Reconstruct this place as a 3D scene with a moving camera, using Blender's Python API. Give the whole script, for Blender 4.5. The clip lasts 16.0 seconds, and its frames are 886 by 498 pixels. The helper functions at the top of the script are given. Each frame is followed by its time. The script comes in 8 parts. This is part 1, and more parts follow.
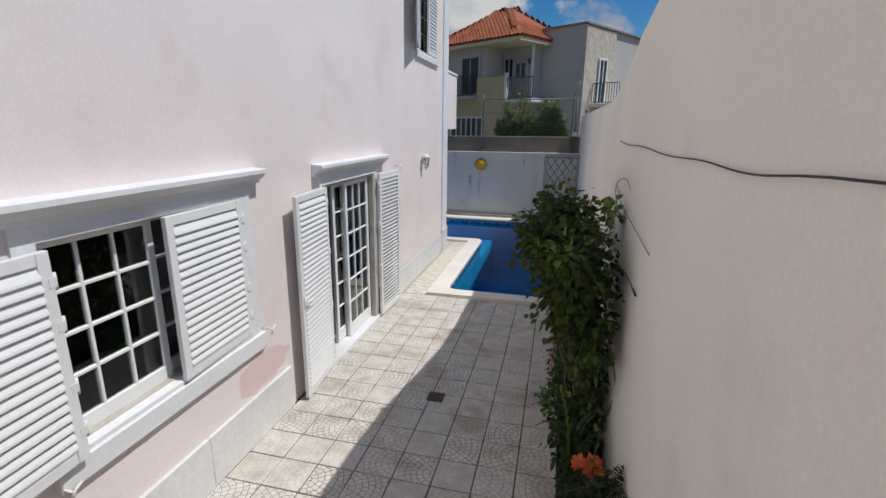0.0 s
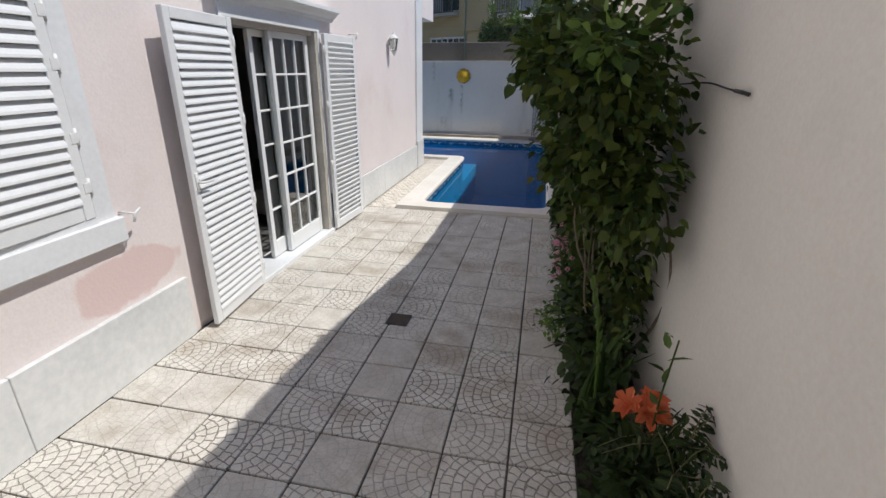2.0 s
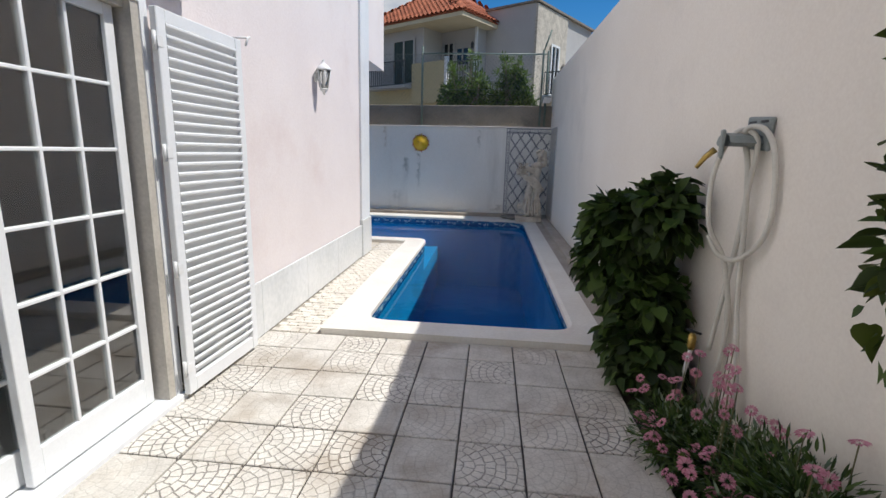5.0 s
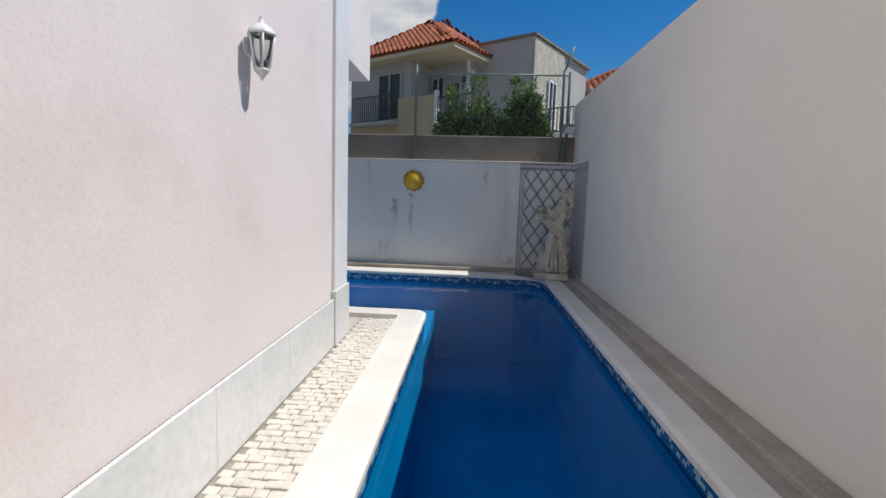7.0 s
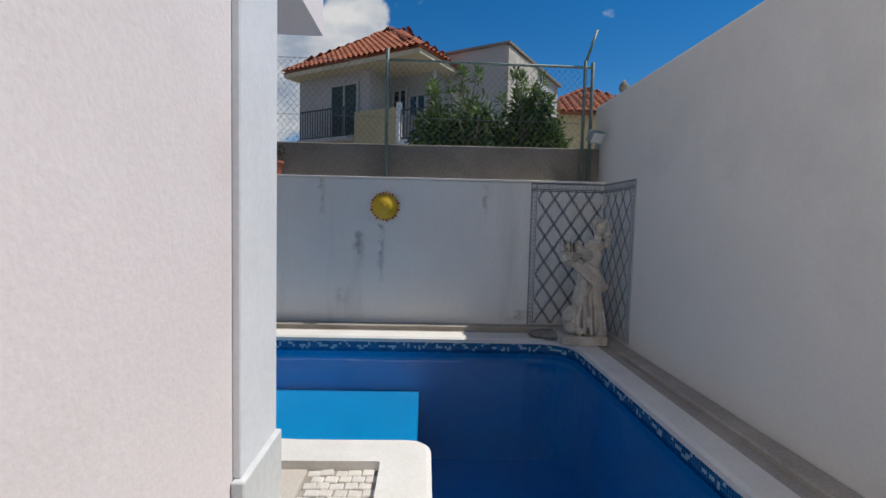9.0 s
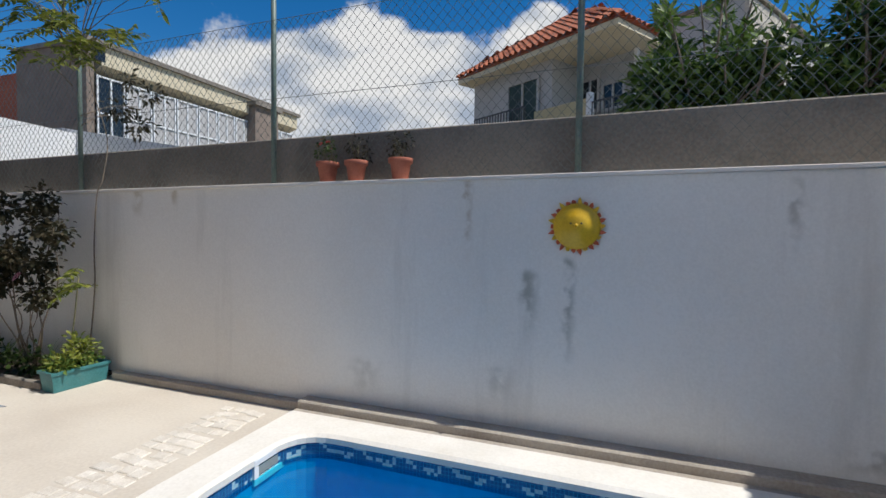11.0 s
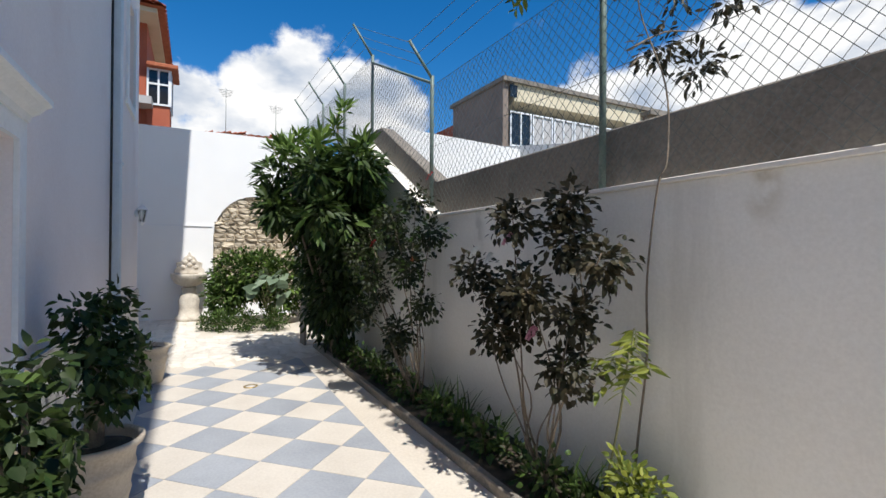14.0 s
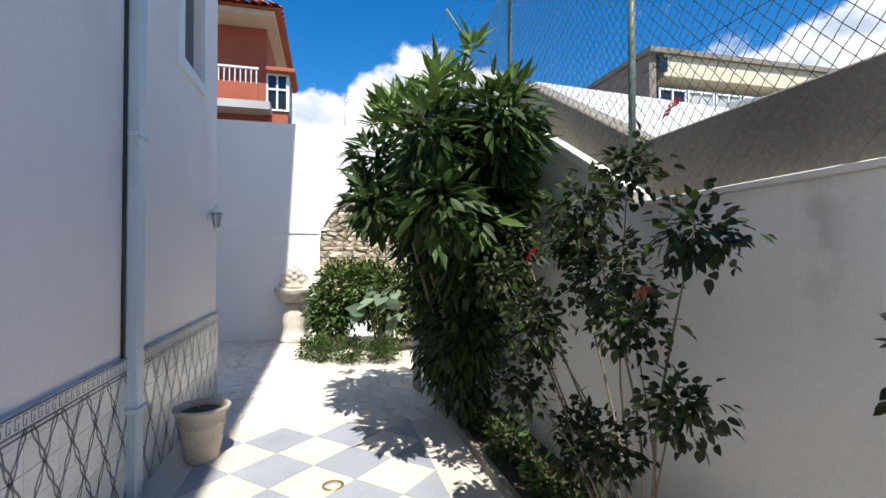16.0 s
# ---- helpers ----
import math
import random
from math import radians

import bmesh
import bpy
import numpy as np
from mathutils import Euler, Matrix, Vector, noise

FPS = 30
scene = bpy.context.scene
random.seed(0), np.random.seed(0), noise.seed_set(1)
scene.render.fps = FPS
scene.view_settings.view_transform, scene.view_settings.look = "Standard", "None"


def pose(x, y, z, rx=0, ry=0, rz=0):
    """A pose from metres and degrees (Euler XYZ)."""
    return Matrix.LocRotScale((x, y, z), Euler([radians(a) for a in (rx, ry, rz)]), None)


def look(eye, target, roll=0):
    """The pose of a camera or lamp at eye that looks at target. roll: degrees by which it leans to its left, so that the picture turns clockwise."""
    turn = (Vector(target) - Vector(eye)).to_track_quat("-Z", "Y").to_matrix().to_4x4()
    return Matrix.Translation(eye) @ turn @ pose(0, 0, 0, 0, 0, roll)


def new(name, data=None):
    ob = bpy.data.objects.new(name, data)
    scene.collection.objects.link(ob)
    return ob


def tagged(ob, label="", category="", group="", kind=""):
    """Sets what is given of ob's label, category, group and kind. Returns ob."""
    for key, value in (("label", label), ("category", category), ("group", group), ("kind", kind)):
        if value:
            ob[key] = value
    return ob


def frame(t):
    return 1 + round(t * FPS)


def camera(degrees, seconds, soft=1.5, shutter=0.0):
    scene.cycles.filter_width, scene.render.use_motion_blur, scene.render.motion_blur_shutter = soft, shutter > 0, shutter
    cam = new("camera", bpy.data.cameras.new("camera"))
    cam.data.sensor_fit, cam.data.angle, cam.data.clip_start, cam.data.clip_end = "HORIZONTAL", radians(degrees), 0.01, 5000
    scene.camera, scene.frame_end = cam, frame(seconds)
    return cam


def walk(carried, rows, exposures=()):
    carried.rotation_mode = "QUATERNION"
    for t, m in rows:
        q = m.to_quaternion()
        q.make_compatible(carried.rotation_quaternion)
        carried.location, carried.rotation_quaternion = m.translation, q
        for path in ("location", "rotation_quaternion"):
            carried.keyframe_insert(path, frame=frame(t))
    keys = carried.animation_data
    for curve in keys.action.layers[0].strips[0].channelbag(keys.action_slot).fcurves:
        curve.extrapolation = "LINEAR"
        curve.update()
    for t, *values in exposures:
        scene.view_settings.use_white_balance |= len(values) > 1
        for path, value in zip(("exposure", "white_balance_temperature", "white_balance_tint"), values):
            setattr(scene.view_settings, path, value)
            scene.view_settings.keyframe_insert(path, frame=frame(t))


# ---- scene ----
# ---- camera ----
cam = camera(86.9, 16.0)
PATH = [
    (0, (0.33, 0.189, 2.719), (-0.124, 2.069, 2.208), 0.7),
    (0.5, (0.31, 0.488, 2.403), (-0.077, 2.35, 1.784), 0.6),
    (1, (0.282, 0.8, 2.142), (-0.082, 2.64, 1.447), 0.6),
    (1.5, (0.275, 1.115, 1.913), (-0.091, 2.943, 1.188), 0.6),
    (2, (0.203, 1.394, 1.754), (-0.17, 3.224, 1.037), 0.7),
    (2.5, (0.128, 1.629, 1.608), (-0.219, 3.48, 0.935), 1.0),
    (3, (0.107, 1.904, 1.502), (-0.222, 3.77, 0.863), 1.2),
    (3.5, (0.006, 2.304, 1.374), (-0.308, 4.191, 0.792), 1.3),
    (4, (-0.137, 2.798, 1.389), (-0.406, 4.706, 0.852), 1.5),
    (4.5, (-0.251, 3.341, 1.414), (-0.471, 5.273, 0.944), 1.6),
    (5, (-0.36, 3.881, 1.426), (-0.551, 5.83, 1.018), 1.5),
    (5.2, (-0.393, 4.107, 1.422), (-0.576, 6.061, 1.038), 1.8),
    (7.5, (-1.091, 6.521, 1.367), (-1.143, 8.51, 1.167), 1.5),
    (8.2, (-1.349, 7.304, 1.407), (-1.258, 9.296, 1.248), 1.5),
    (10.3, (-1.441, 10.123, 1.543), (-1.603, 12.115, 1.455), 1.3),
    (10.5, (-1.455, 10.39, 1.558), (-1.785, 12.361, 1.473), 1.1),
    (11, (-1.694, 10.919, 1.557), (-2.377, 12.797, 1.48), 0.7),
    (11.5, (-2.176, 11.196, 1.54), (-3.124, 12.956, 1.482), 0.7),
    (12, (-2.739, 11.319, 1.492), (-3.887, 12.956, 1.458), 0.5),
    (12.5, (-3.344, 11.463, 1.501), (-4.668, 12.962, 1.484), 0.5),
    (13, (-3.736, 11.595, 1.528), (-5.241, 12.912, 1.523), 0.6),
    (13.5, (-4.391, 11.83, 1.557), (-6.047, 12.952, 1.56), 0.4),
    (14, (-5.03, 12.034, 1.539), (-6.795, 12.974, 1.549), 0.4),
    (14.5, (-5.638, 12.215, 1.556), (-7.467, 13.023, 1.557), 0.3),
    (15, (-6.234, 12.363, 1.568), (-8.114, 13.044, 1.557), 0.3),
    (15.5, (-6.77, 12.48, 1.602), (-8.681, 13.07, 1.605), 0.1),
    (16, (-7.295, 12.564, 1.618), (-9.237, 13.045, 1.648), -0.0),
]
SKY, SUN, CLOUD = 0.105, 4.4, 7.6
EXPOSURES = [(0.0, -0.46), (1.5, -0.34), (2.5, -0.26), (3.5, -0.17), (5.0, -0.03), (7.5, -0.24), (8.2, -0.30), (10.5, -0.06), (12.5, 0.16), (14.0, 0.38), (15.0, 0.58), (16.0, 0.74)]
walk(cam, [(t, look(eye, target, roll)) for t, eye, target, roll in PATH], EXPOSURES)

# ---- sky, sun ----
SUN_WAY = Vector((0.60, 0.05, 1.0)).normalized()
world = bpy.data.worlds.new("sky")
scene.world = world
world.use_nodes = True
wn, wl = world.node_tree.nodes, world.node_tree.links
wn.clear()
sky = wn.new("ShaderNodeTexSky")
sky.sky_type, sky.sun_disc = "NISHITA", False
sky.sun_elevation, sky.sun_rotation = math.asin(SUN_WAY.z), math.atan2(SUN_WAY.x, SUN_WAY.y)
sky.air_density, sky.dust_density, sky.ozone_density = 1.0, 0.0, 6.0
skyhue = wn.new("ShaderNodeHueSaturation")
skyhue.inputs["Saturation"].default_value, skyhue.inputs["Value"].default_value = 1.32, 1.0
wl.new(sky.outputs[0], skyhue.inputs["Color"])
wc = wn.new("ShaderNodeTexCoord")
wmap = wn.new("ShaderNodeMapping")
wmap.inputs["Scale"].default_value = (1.0, 1.0, 2.0)
wmap.inputs["Location"].default_value = (0.35, 0.1, 0.0)
wl.new(wc.outputs["Generated"], wmap.inputs["Vector"])
wsep = wn.new("ShaderNodeSeparateXYZ")
wl.new(wc.outputs["Generated"], wsep.inputs[0])
cn = wn.new("ShaderNodeTexNoise")
cn.inputs["Scale"].default_value, cn.inputs["Detail"].default_value, cn.inputs["Roughness"].default_value = 2.1, 10.0, 0.55
wl.new(wmap.outputs[0], cn.inputs["Vector"])


def world_math(op, a, b):
    m = wn.new("ShaderNodeMath")
    m.operation = op
    for i, v in enumerate((a, b)):
        if isinstance(v, (int, float)):
            m.inputs[i].default_value = v
        else:
            wl.new(v, m.inputs[i])
    return m.outputs[0]


dens = world_math("ADD", world_math("MULTIPLY", cn.outputs["Fac"], 0.8), 0.10)
# cumulus heaps with billowed edges
cn3 = wn.new("ShaderNodeTexNoise")
cn3.inputs["Scale"].default_value, cn3.inputs["Detail"].default_value, cn3.inputs["Roughness"].default_value = 11.0, 6.0, 0.6
wl.new(wc.outputs["Generated"], cn3.inputs["Vector"])
dens = world_math("ADD", dens, world_math("MULTIPLY", world_math("SUBTRACT", cn3.outputs["Fac"], 0.5), 0.26))
for way, spread, gain in (((-0.96, 0.03, 0.21), 11, 0.29), ((-0.915, 0.17, 0.32), 8, 0.29), ((-0.885, 0.31, 0.26), 8, 0.27), ((-0.66, 0.69, 0.25), 11, 0.22), ((-0.45, 0.84, 0.25), 13, 0.27),
                          ((-0.24, 0.93, 0.22), 12, 0.25), ((-0.14, 0.92, 0.37), 4, 0.20), ((0.32, 0.87, 0.38), 3, 0.18), ((0.05, 0.98, 0.18), 6, 0.14), ((-0.1, -0.9, 0.5), 30, 0.3), ((0.9, 0.2, 0.4), 25, 0.25)):
    near = wn.new("ShaderNodeVectorMath")
    near.operation = "DOT_PRODUCT"
    near.inputs[1].default_value = Vector(way).normalized()
    wl.new(wc.outputs["Generated"], near.inputs[0])
    lobe = wn.new("ShaderNodeMapRange")
    lobe.inputs["From Min"].default_value, lobe.inputs["From Max"].default_value = math.cos(radians(spread)), 1.0
    wl.new(near.outputs["Value"], lobe.inputs["Value"])
    dens = world_math("ADD", dens, world_math("MULTIPLY", lobe.outputs[0], gain))
cr = wn.new("ShaderNodeMapRange")
cr.inputs["From Min"].default_value, cr.inputs["From Max"].default_value = 0.60, 0.67
cr.interpolation_type = "SMOOTHSTEP"
wl.new(dens, cr.inputs["Value"])
cn2 = wn.new("ShaderNodeTexNoise")
cn2.inputs["Scale"].default_value, cn2.inputs["Detail"].default_value = 7.0, 8.0
wl.new(wmap.outputs[0], cn2.inputs["Vector"])
ccol = wn.new("ShaderNodeValToRGB")
ccol.color_ramp.elements[0].position, ccol.color_ramp.elements[0].color = 0.36, (0.46, 0.54, 0.67, 1)
ccol.color_ramp.elements[1].position, ccol.color_ramp.elements[1].color = 0.58, (1.0, 1.0, 1.0, 1)
wl.new(cn2.outputs["Fac"], ccol.inputs[0])
cgain = wn.new("ShaderNodeVectorMath")
cgain.operation = "SCALE"
cgain.inputs["Scale"].default_value = CLOUD
wl.new(ccol.outputs[0], cgain.inputs[0])
wmix = wn.new("ShaderNodeMix")
wmix.data_type = "RGBA"
wl.new(cr.outputs[0], wmix.inputs["Factor"])
wl.new(skyhue.outputs[0], wmix.inputs["A"])
wl.new(cgain.outputs[0], wmix.inputs["B"])
bg = wn.new("ShaderNodeBackground")
bg.inputs["Strength"].default_value = SKY
wl.new(wmix.outputs["Result"], bg.inputs["Color"])
wo = wn.new("ShaderNodeOutputWorld")
wl.new(bg.outputs[0], wo.inputs[0])

sun_data = bpy.data.lights.new("sun", "SUN")
sun_data.energy, sun_data.angle, sun_data.color = SUN, radians(0.55), (1.0, 0.975, 0.93)
sun_lamp = new("sun", sun_data)
sun_lamp.matrix_world = look(SUN_WAY * 30, (0, 0, 0))


# ---- materials ----
def nodes_of(m):
    m.use_nodes = True
    n = m.node_tree.nodes
    return n, m.node_tree.links, n["Principled BSDF"]


def surface(name, dark, light, rough=0.7, scale=6.0, fine=60.0, bump=0.15, depth=0.004, metal=0.0, spots=None, spot_amount=0.0, spot_scale=1.5,
            each=0.0, streak=False, spec=0.5, island=False):
    """Two scales of colour variation and a fine relief; spots: a stain colour; each: brightness spread from piece to piece."""
    m = bpy.data.materials.new(name)
    n, l, p = nodes_of(m)
    co = n.new("ShaderNodeTexCoord")
    geo = n.new("ShaderNodeNewGeometry")
    pos = geo.outputs["Position"]
    a = n.new("ShaderNodeTexNoise")
    a.inputs["Scale"].default_value, a.inputs["Detail"].default_value = scale, 5.0
    l.new(pos, a.inputs["Vector"])
    b = n.new("ShaderNodeTexNoise")
    b.inputs["Scale"].default_value, b.inputs["Detail"].default_value = fine, 4.0
    l.new(pos, b.inputs["Vector"])
    s = n.new("ShaderNodeMath")
    s.operation = "MULTIPLY_ADD"
    l.new(b.outputs["Fac"], s.inputs[0])
    s.inputs[1].default_value = 0.45
    h = n.new("ShaderNodeMath")
    h.operation = "MULTIPLY"
    l.new(a.outputs["Fac"], h.inputs[0])
    h.inputs[1].default_value = 0.55
    l.new(h.outputs[0], s.inputs[2])
    mix = n.new("ShaderNodeValToRGB")
    mix.color_ramp.elements[0].position, mix.color_ramp.elements[0].color = 0.36, (*dark, 1)
    mix.color_ramp.elements[1].position, mix.color_ramp.elements[1].color = 0.62, (*light, 1)
    l.new(s.outputs[0], mix.inputs[0])
    col = mix.outputs[0]
    if spots:
        c = n.new("ShaderNodeTexNoise")
        c.inputs["Scale"].default_value, c.inputs["Detail"].default_value, c.inputs["Roughness"].default_value = spot_scale, 7.0, 0.62
        if streak:
            mp = n.new("ShaderNodeMapping")
            mp.inputs["Scale"].default_value = (1.0, 1.0, 0.12)
            l.new(pos, mp.inputs["Vector"])
            l.new(mp.outputs[0], c.inputs["Vector"])
        else:
            l.new(pos, c.inputs["Vector"])
        r = n.new("ShaderNodeMapRange")
        r.inputs["From Min"].default_value, r.inputs["From Max"].default_value = 0.56, 0.74
        r.inputs["To Max"].default_value = spot_amount
        l.new(c.outputs["Fac"], r.inputs["Value"])
        mx = n.new("ShaderNodeMix")
        mx.data_type = "RGBA"
        l.new(r.outputs[0], mx.inputs["Factor"])
        l.new(col, mx.inputs["A"])
        mx.inputs["B"].default_value = (*spots, 1)
        col = mx.outputs["Result"]
    if each:
        hs = n.new("ShaderNodeHueSaturation")
        if island:
            rnd = geo.outputs["Random Per Island"]
        else:
            rnd = n.new("ShaderNodeObjectInfo").outputs["Random"]
        mr = n.new("ShaderNodeMapRange")
        mr.inputs["To Min"].default_value, mr.inputs["To Max"].default_value = 1 - each, 1 + each
        l.new(rnd, mr.inputs["Value"])
        l.new(mr.outputs[0], hs.inputs["Value"])
        l.new(col, hs.inputs["Color"])
        col = hs.outputs[0]
    l.new(col, p.inputs["Base Color"])
    p.inputs["Roughness"].default_value, p.inputs["Metallic"].default_value = rough, metal
    p.inputs["Specular IOR Level"].default_value = spec
    if bump:
        bp = n.new("ShaderNodeBump")
        bp.inputs["Strength"].default_value, bp.inputs["Distance"].default_value = bump, depth
        l.new(s.outputs[0], bp.inputs["Height"])
        l.new(bp.outputs[0], p.inputs["Normal"])
    return m


def leaf_material(name, dark, light, gloss=0.55, through_light=0.3):
    m = bpy.data.materials.new(name)
    n, l, p = nodes_of(m)
    geo = n.new("ShaderNodeNewGeometry")
    ramp = n.new("ShaderNodeValToRGB")
    ramp.color_ramp.elements[0].color, ramp.color_ramp.elements[1].color = (*dark, 1), (*light, 1)
    l.new(geo.outputs["Random Per Island"], ramp.inputs[0])
    l.new(ramp.outputs[0], p.inputs["Base Color"])
    p.inputs["Roughness"].default_value = gloss
    p.inputs["Specular IOR Level"].default_value = 0.35
    tr = n.new("ShaderNodeBsdfTranslucent")
    l.new(ramp.outputs[0], tr.inputs["Color"])
    ms = n.new("ShaderNodeMixShader")
    ms.inputs[0].default_value = through_light
    l.new(p.outputs[0], ms.inputs[1])
    l.new(tr.outputs[0], ms.inputs[2])
    l.new(ms.outputs[0], n["Material Output"].inputs["Surface"])
    return m


M = {}
M["pink"] = surface("pink_plaster", (0.775, 0.695, 0.672), (0.84, 0.765, 0.742), 0.85, 1.2, 60, 0.45, 0.007, spots=(0.64, 0.49, 0.455), spot_amount=0.45, spot_scale=0.8)
M["white_wall"] = surface("white_plaster", (0.755, 0.70, 0.625), (0.825, 0.775, 0.70), 0.88, 0.9, 70, 0.35, 0.005, spots=(0.60, 0.57, 0.52), spot_amount=0.5, spot_scale=0.8)
M["far_wall"] = surface("weathered_white_plaster", (0.76, 0.735, 0.68), (0.85, 0.825, 0.77), 0.88, 0.9, 60, 0.3, 0.005, spots=(0.46, 0.44, 0.39), spot_amount=0.45, spot_scale=2.0, streak=True)
M["kerb"] = surface("dirty_cream_kerb", (0.33, 0.285, 0.235), (0.47, 0.42, 0.355), 0.85, 2.5, 50, 0.3, 0.004, spots=(0.26, 0.22, 0.17), spot_amount=0.6)
M["end_wall"] = surface("bright_white_plaster", (0.78, 0.78, 0.77), (0.83, 0.83, 0.82), 0.85, 1.0, 60, 0.3, 0.004)
M["trim"] = surface("white_trim_stone", (0.72, 0.73, 0.74), (0.80, 0.81, 0.82), 0.6, 2.5, 40, 0.15, 0.003, spots=(0.60, 0.58, 0.55), spot_amount=0.4)
M["plinth"] = surface("pale_marble", (0.62, 0.63, 0.62), (0.76, 0.76, 0.75), 0.5, 1.6, 25, 0.1, 0.002, spots=(0.50, 0.51, 0.49), spot_amount=0.5, spot_scale=2.0, each=0.03)
M["paint"] = surface("white_gloss_paint", (0.76, 0.77, 0.77), (0.82, 0.83, 0.83), 0.35, 4, 80, 0.05, 0.001)
M["jamb"] = surface("worn_beige_wood", (0.42, 0.39, 0.34), (0.55, 0.51, 0.45), 0.6, 5, 60, 0.2, 0.002)
M["steel"] = surface("dull_steel", (0.50, 0.50, 0.50), (0.62, 0.62, 0.62), 0.35, 8, 90, 0.05, 0.001, metal=0.9)
M["concrete"] = surface("grey_concrete", (0.170, 0.148, 0.122), (0.285, 0.252, 0.212), 0.92, 1.6, 40, 0.6, 0.006, spots=(0.09, 0.085, 0.075), spot_amount=0.7, spot_scale=2.2)
M["joint_pale"] = surface("sandy_joint", (0.30, 0.265, 0.21), (0.42, 0.375, 0.31), 0.95, 12, 80, 0.3)
M["grout"] = surface("dark_joint", (0.055, 0.048, 0.04), (0.12, 0.105, 0.088), 0.95, 12, 80, 0.3)
M["coping"] = surface("cream_pool_coping", (0.70, 0.66, 0.59), (0.80, 0.765, 0.70), 0.7, 2.5, 50, 0.2, 0.003, spots=(0.55, 0.48, 0.39), spot_amount=0.35)
M["deck"] = surface("cream_deck_cement", (0.54, 0.475, 0.395), (0.64, 0.58, 0.49), 0.8, 1.3, 45, 0.2, 0.003, spots=(0.52, 0.46, 0.38), spot_amount=0.4, spot_scale=1.6)
M["chk_grey"] = surface("blue_grey_floor_tile", (0.28, 0.295, 0.32), (0.355, 0.37, 0.395), 0.6, 2.5, 60, 0.1, 0.002, each=0.05)
M["chk_cream"] = surface("cream_floor_tile", (0.53, 0.475, 0.405), (0.62, 0.565, 0.49), 0.6, 2.5, 60, 0.1, 0.002, each=0.04)
M["cube"] = surface("cream_limestone_setts", (0.60, 0.54, 0.46), (0.75, 0.70, 0.62), 0.8, 9, 90, 0.5, 0.004, each=0.06)
M["cube_joined"] = surface("cream_limestone_pavers", (0.57, 0.51, 0.43), (0.74, 0.69, 0.61), 0.8, 7, 90, 0.7, 0.008, each=0.09, island=True)
M["soil"] = surface("dark_soil", (0.035, 0.026, 0.018), (0.09, 0.068, 0.048), 0.95, 12, 120, 1.0, 0.02)
M["pool_blue"] = surface("blue_pool_liner", (0.002, 0.33, 0.58), (0.006, 0.42, 0.68), 0.5, 1.5, 20, 0.05, 0.002)
M["green_paint"] = surface("green_painted_steel", (0.10, 0.15, 0.13), (0.17, 0.23, 0.20), 0.5, 6, 60, 0.2, 0.002, spots=(0.25, 0.14, 0.08), spot_amount=0.5, spot_scale=6)
M["wire"] = surface("galvanised_wire", (0.13, 0.15, 0.135), (0.24, 0.25, 0.23), 0.5, 8, 60, 0.0, metal=0.4)
M["black"] = surface("black_cable", (0.015, 0.014, 0.013), (0.03, 0.028, 0.026), 0.6, 8, 60, 0.0)
M["terracotta"] = surface("terracotta", (0.30, 0.085, 0.05), (0.42, 0.14, 0.085), 0.8, 9, 80, 0.3, 0.003)
M["stone"] = surface("rubble_stone", (0.40, 0.33, 0.24), (0.60, 0.52, 0.40), 0.9, 5, 50, 0.8, 0.01, each=0.18)
M["carved"] = surface("carved_limestone", (0.44, 0.385, 0.31), (0.66, 0.60, 0.51), 0.85, 7, 60, 0.7, 0.010, spots=(0.20, 0.165, 0.125), spot_amount=0.75, spot_scale=5)
M["urn"] = surface("cream_cast_stone", (0.42, 0.35, 0.265), (0.58, 0.50, 0.395), 0.85, 5, 60, 0.5, 0.005, spots=(0.30, 0.26, 0.20), spot_amount=0.5, spot_scale=5)
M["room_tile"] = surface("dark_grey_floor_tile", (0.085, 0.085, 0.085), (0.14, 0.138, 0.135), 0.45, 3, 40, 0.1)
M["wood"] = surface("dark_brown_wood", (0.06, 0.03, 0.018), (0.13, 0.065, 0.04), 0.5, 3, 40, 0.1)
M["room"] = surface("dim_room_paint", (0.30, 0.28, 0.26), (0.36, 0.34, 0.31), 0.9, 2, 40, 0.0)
M["bark"] = surface("grey_brown_bark", (0.11, 0.085, 0.06), (0.24, 0.19, 0.14), 0.9, 20, 120, 0.8, 0.006)
M["stem"] = surface("green_brown_stem", (0.09, 0.10, 0.04), (0.20, 0.18, 0.09), 0.8, 20, 120, 0.4, 0.003)
M["leaf_dark"] = leaf_material("dark_leaf", (0.014, 0.028, 0.007), (0.050, 0.080, 0.018))
M["leaf_mid"] = leaf_material("green_leaf", (0.024, 0.052, 0.010), (0.085, 0.140, 0.028))
M["leaf_bright"] = leaf_material("bright_leaf", (0.055, 0.115, 0.020), (0.19, 0.28, 0.06))
M["leaf_yellow"] = leaf_material("yellow_green_leaf", (0.08, 0.12, 0.018), (0.28, 0.30, 0.05))
M["leaf_purple"] = leaf_material("bronze_rose_leaf", (0.020, 0.024, 0.010), (0.075, 0.058, 0.030))
M["leaf_silver"] = leaf_material("grey_green_leaf", (0.10, 0.15, 0.09), (0.26, 0.33, 0.22))
M["leaf_climber"] = leaf_material("yellow_green_climber_leaf", (0.022, 0.042, 0.007), (0.105, 0.135, 0.022), 0.6, 0.38)
# bronze-green, darkened in colour to stand for the wall's shade on the roses
M["leaf_rose"] = leaf_material("shaded_bronze_green_rose_leaf", (0.010, 0.016, 0.006), (0.046, 0.056, 0.020))
M["petal_pink"] = leaf_material("pink_petal", (0.48, 0.16, 0.24), (0.70, 0.36, 0.44), 0.6, 0.3)
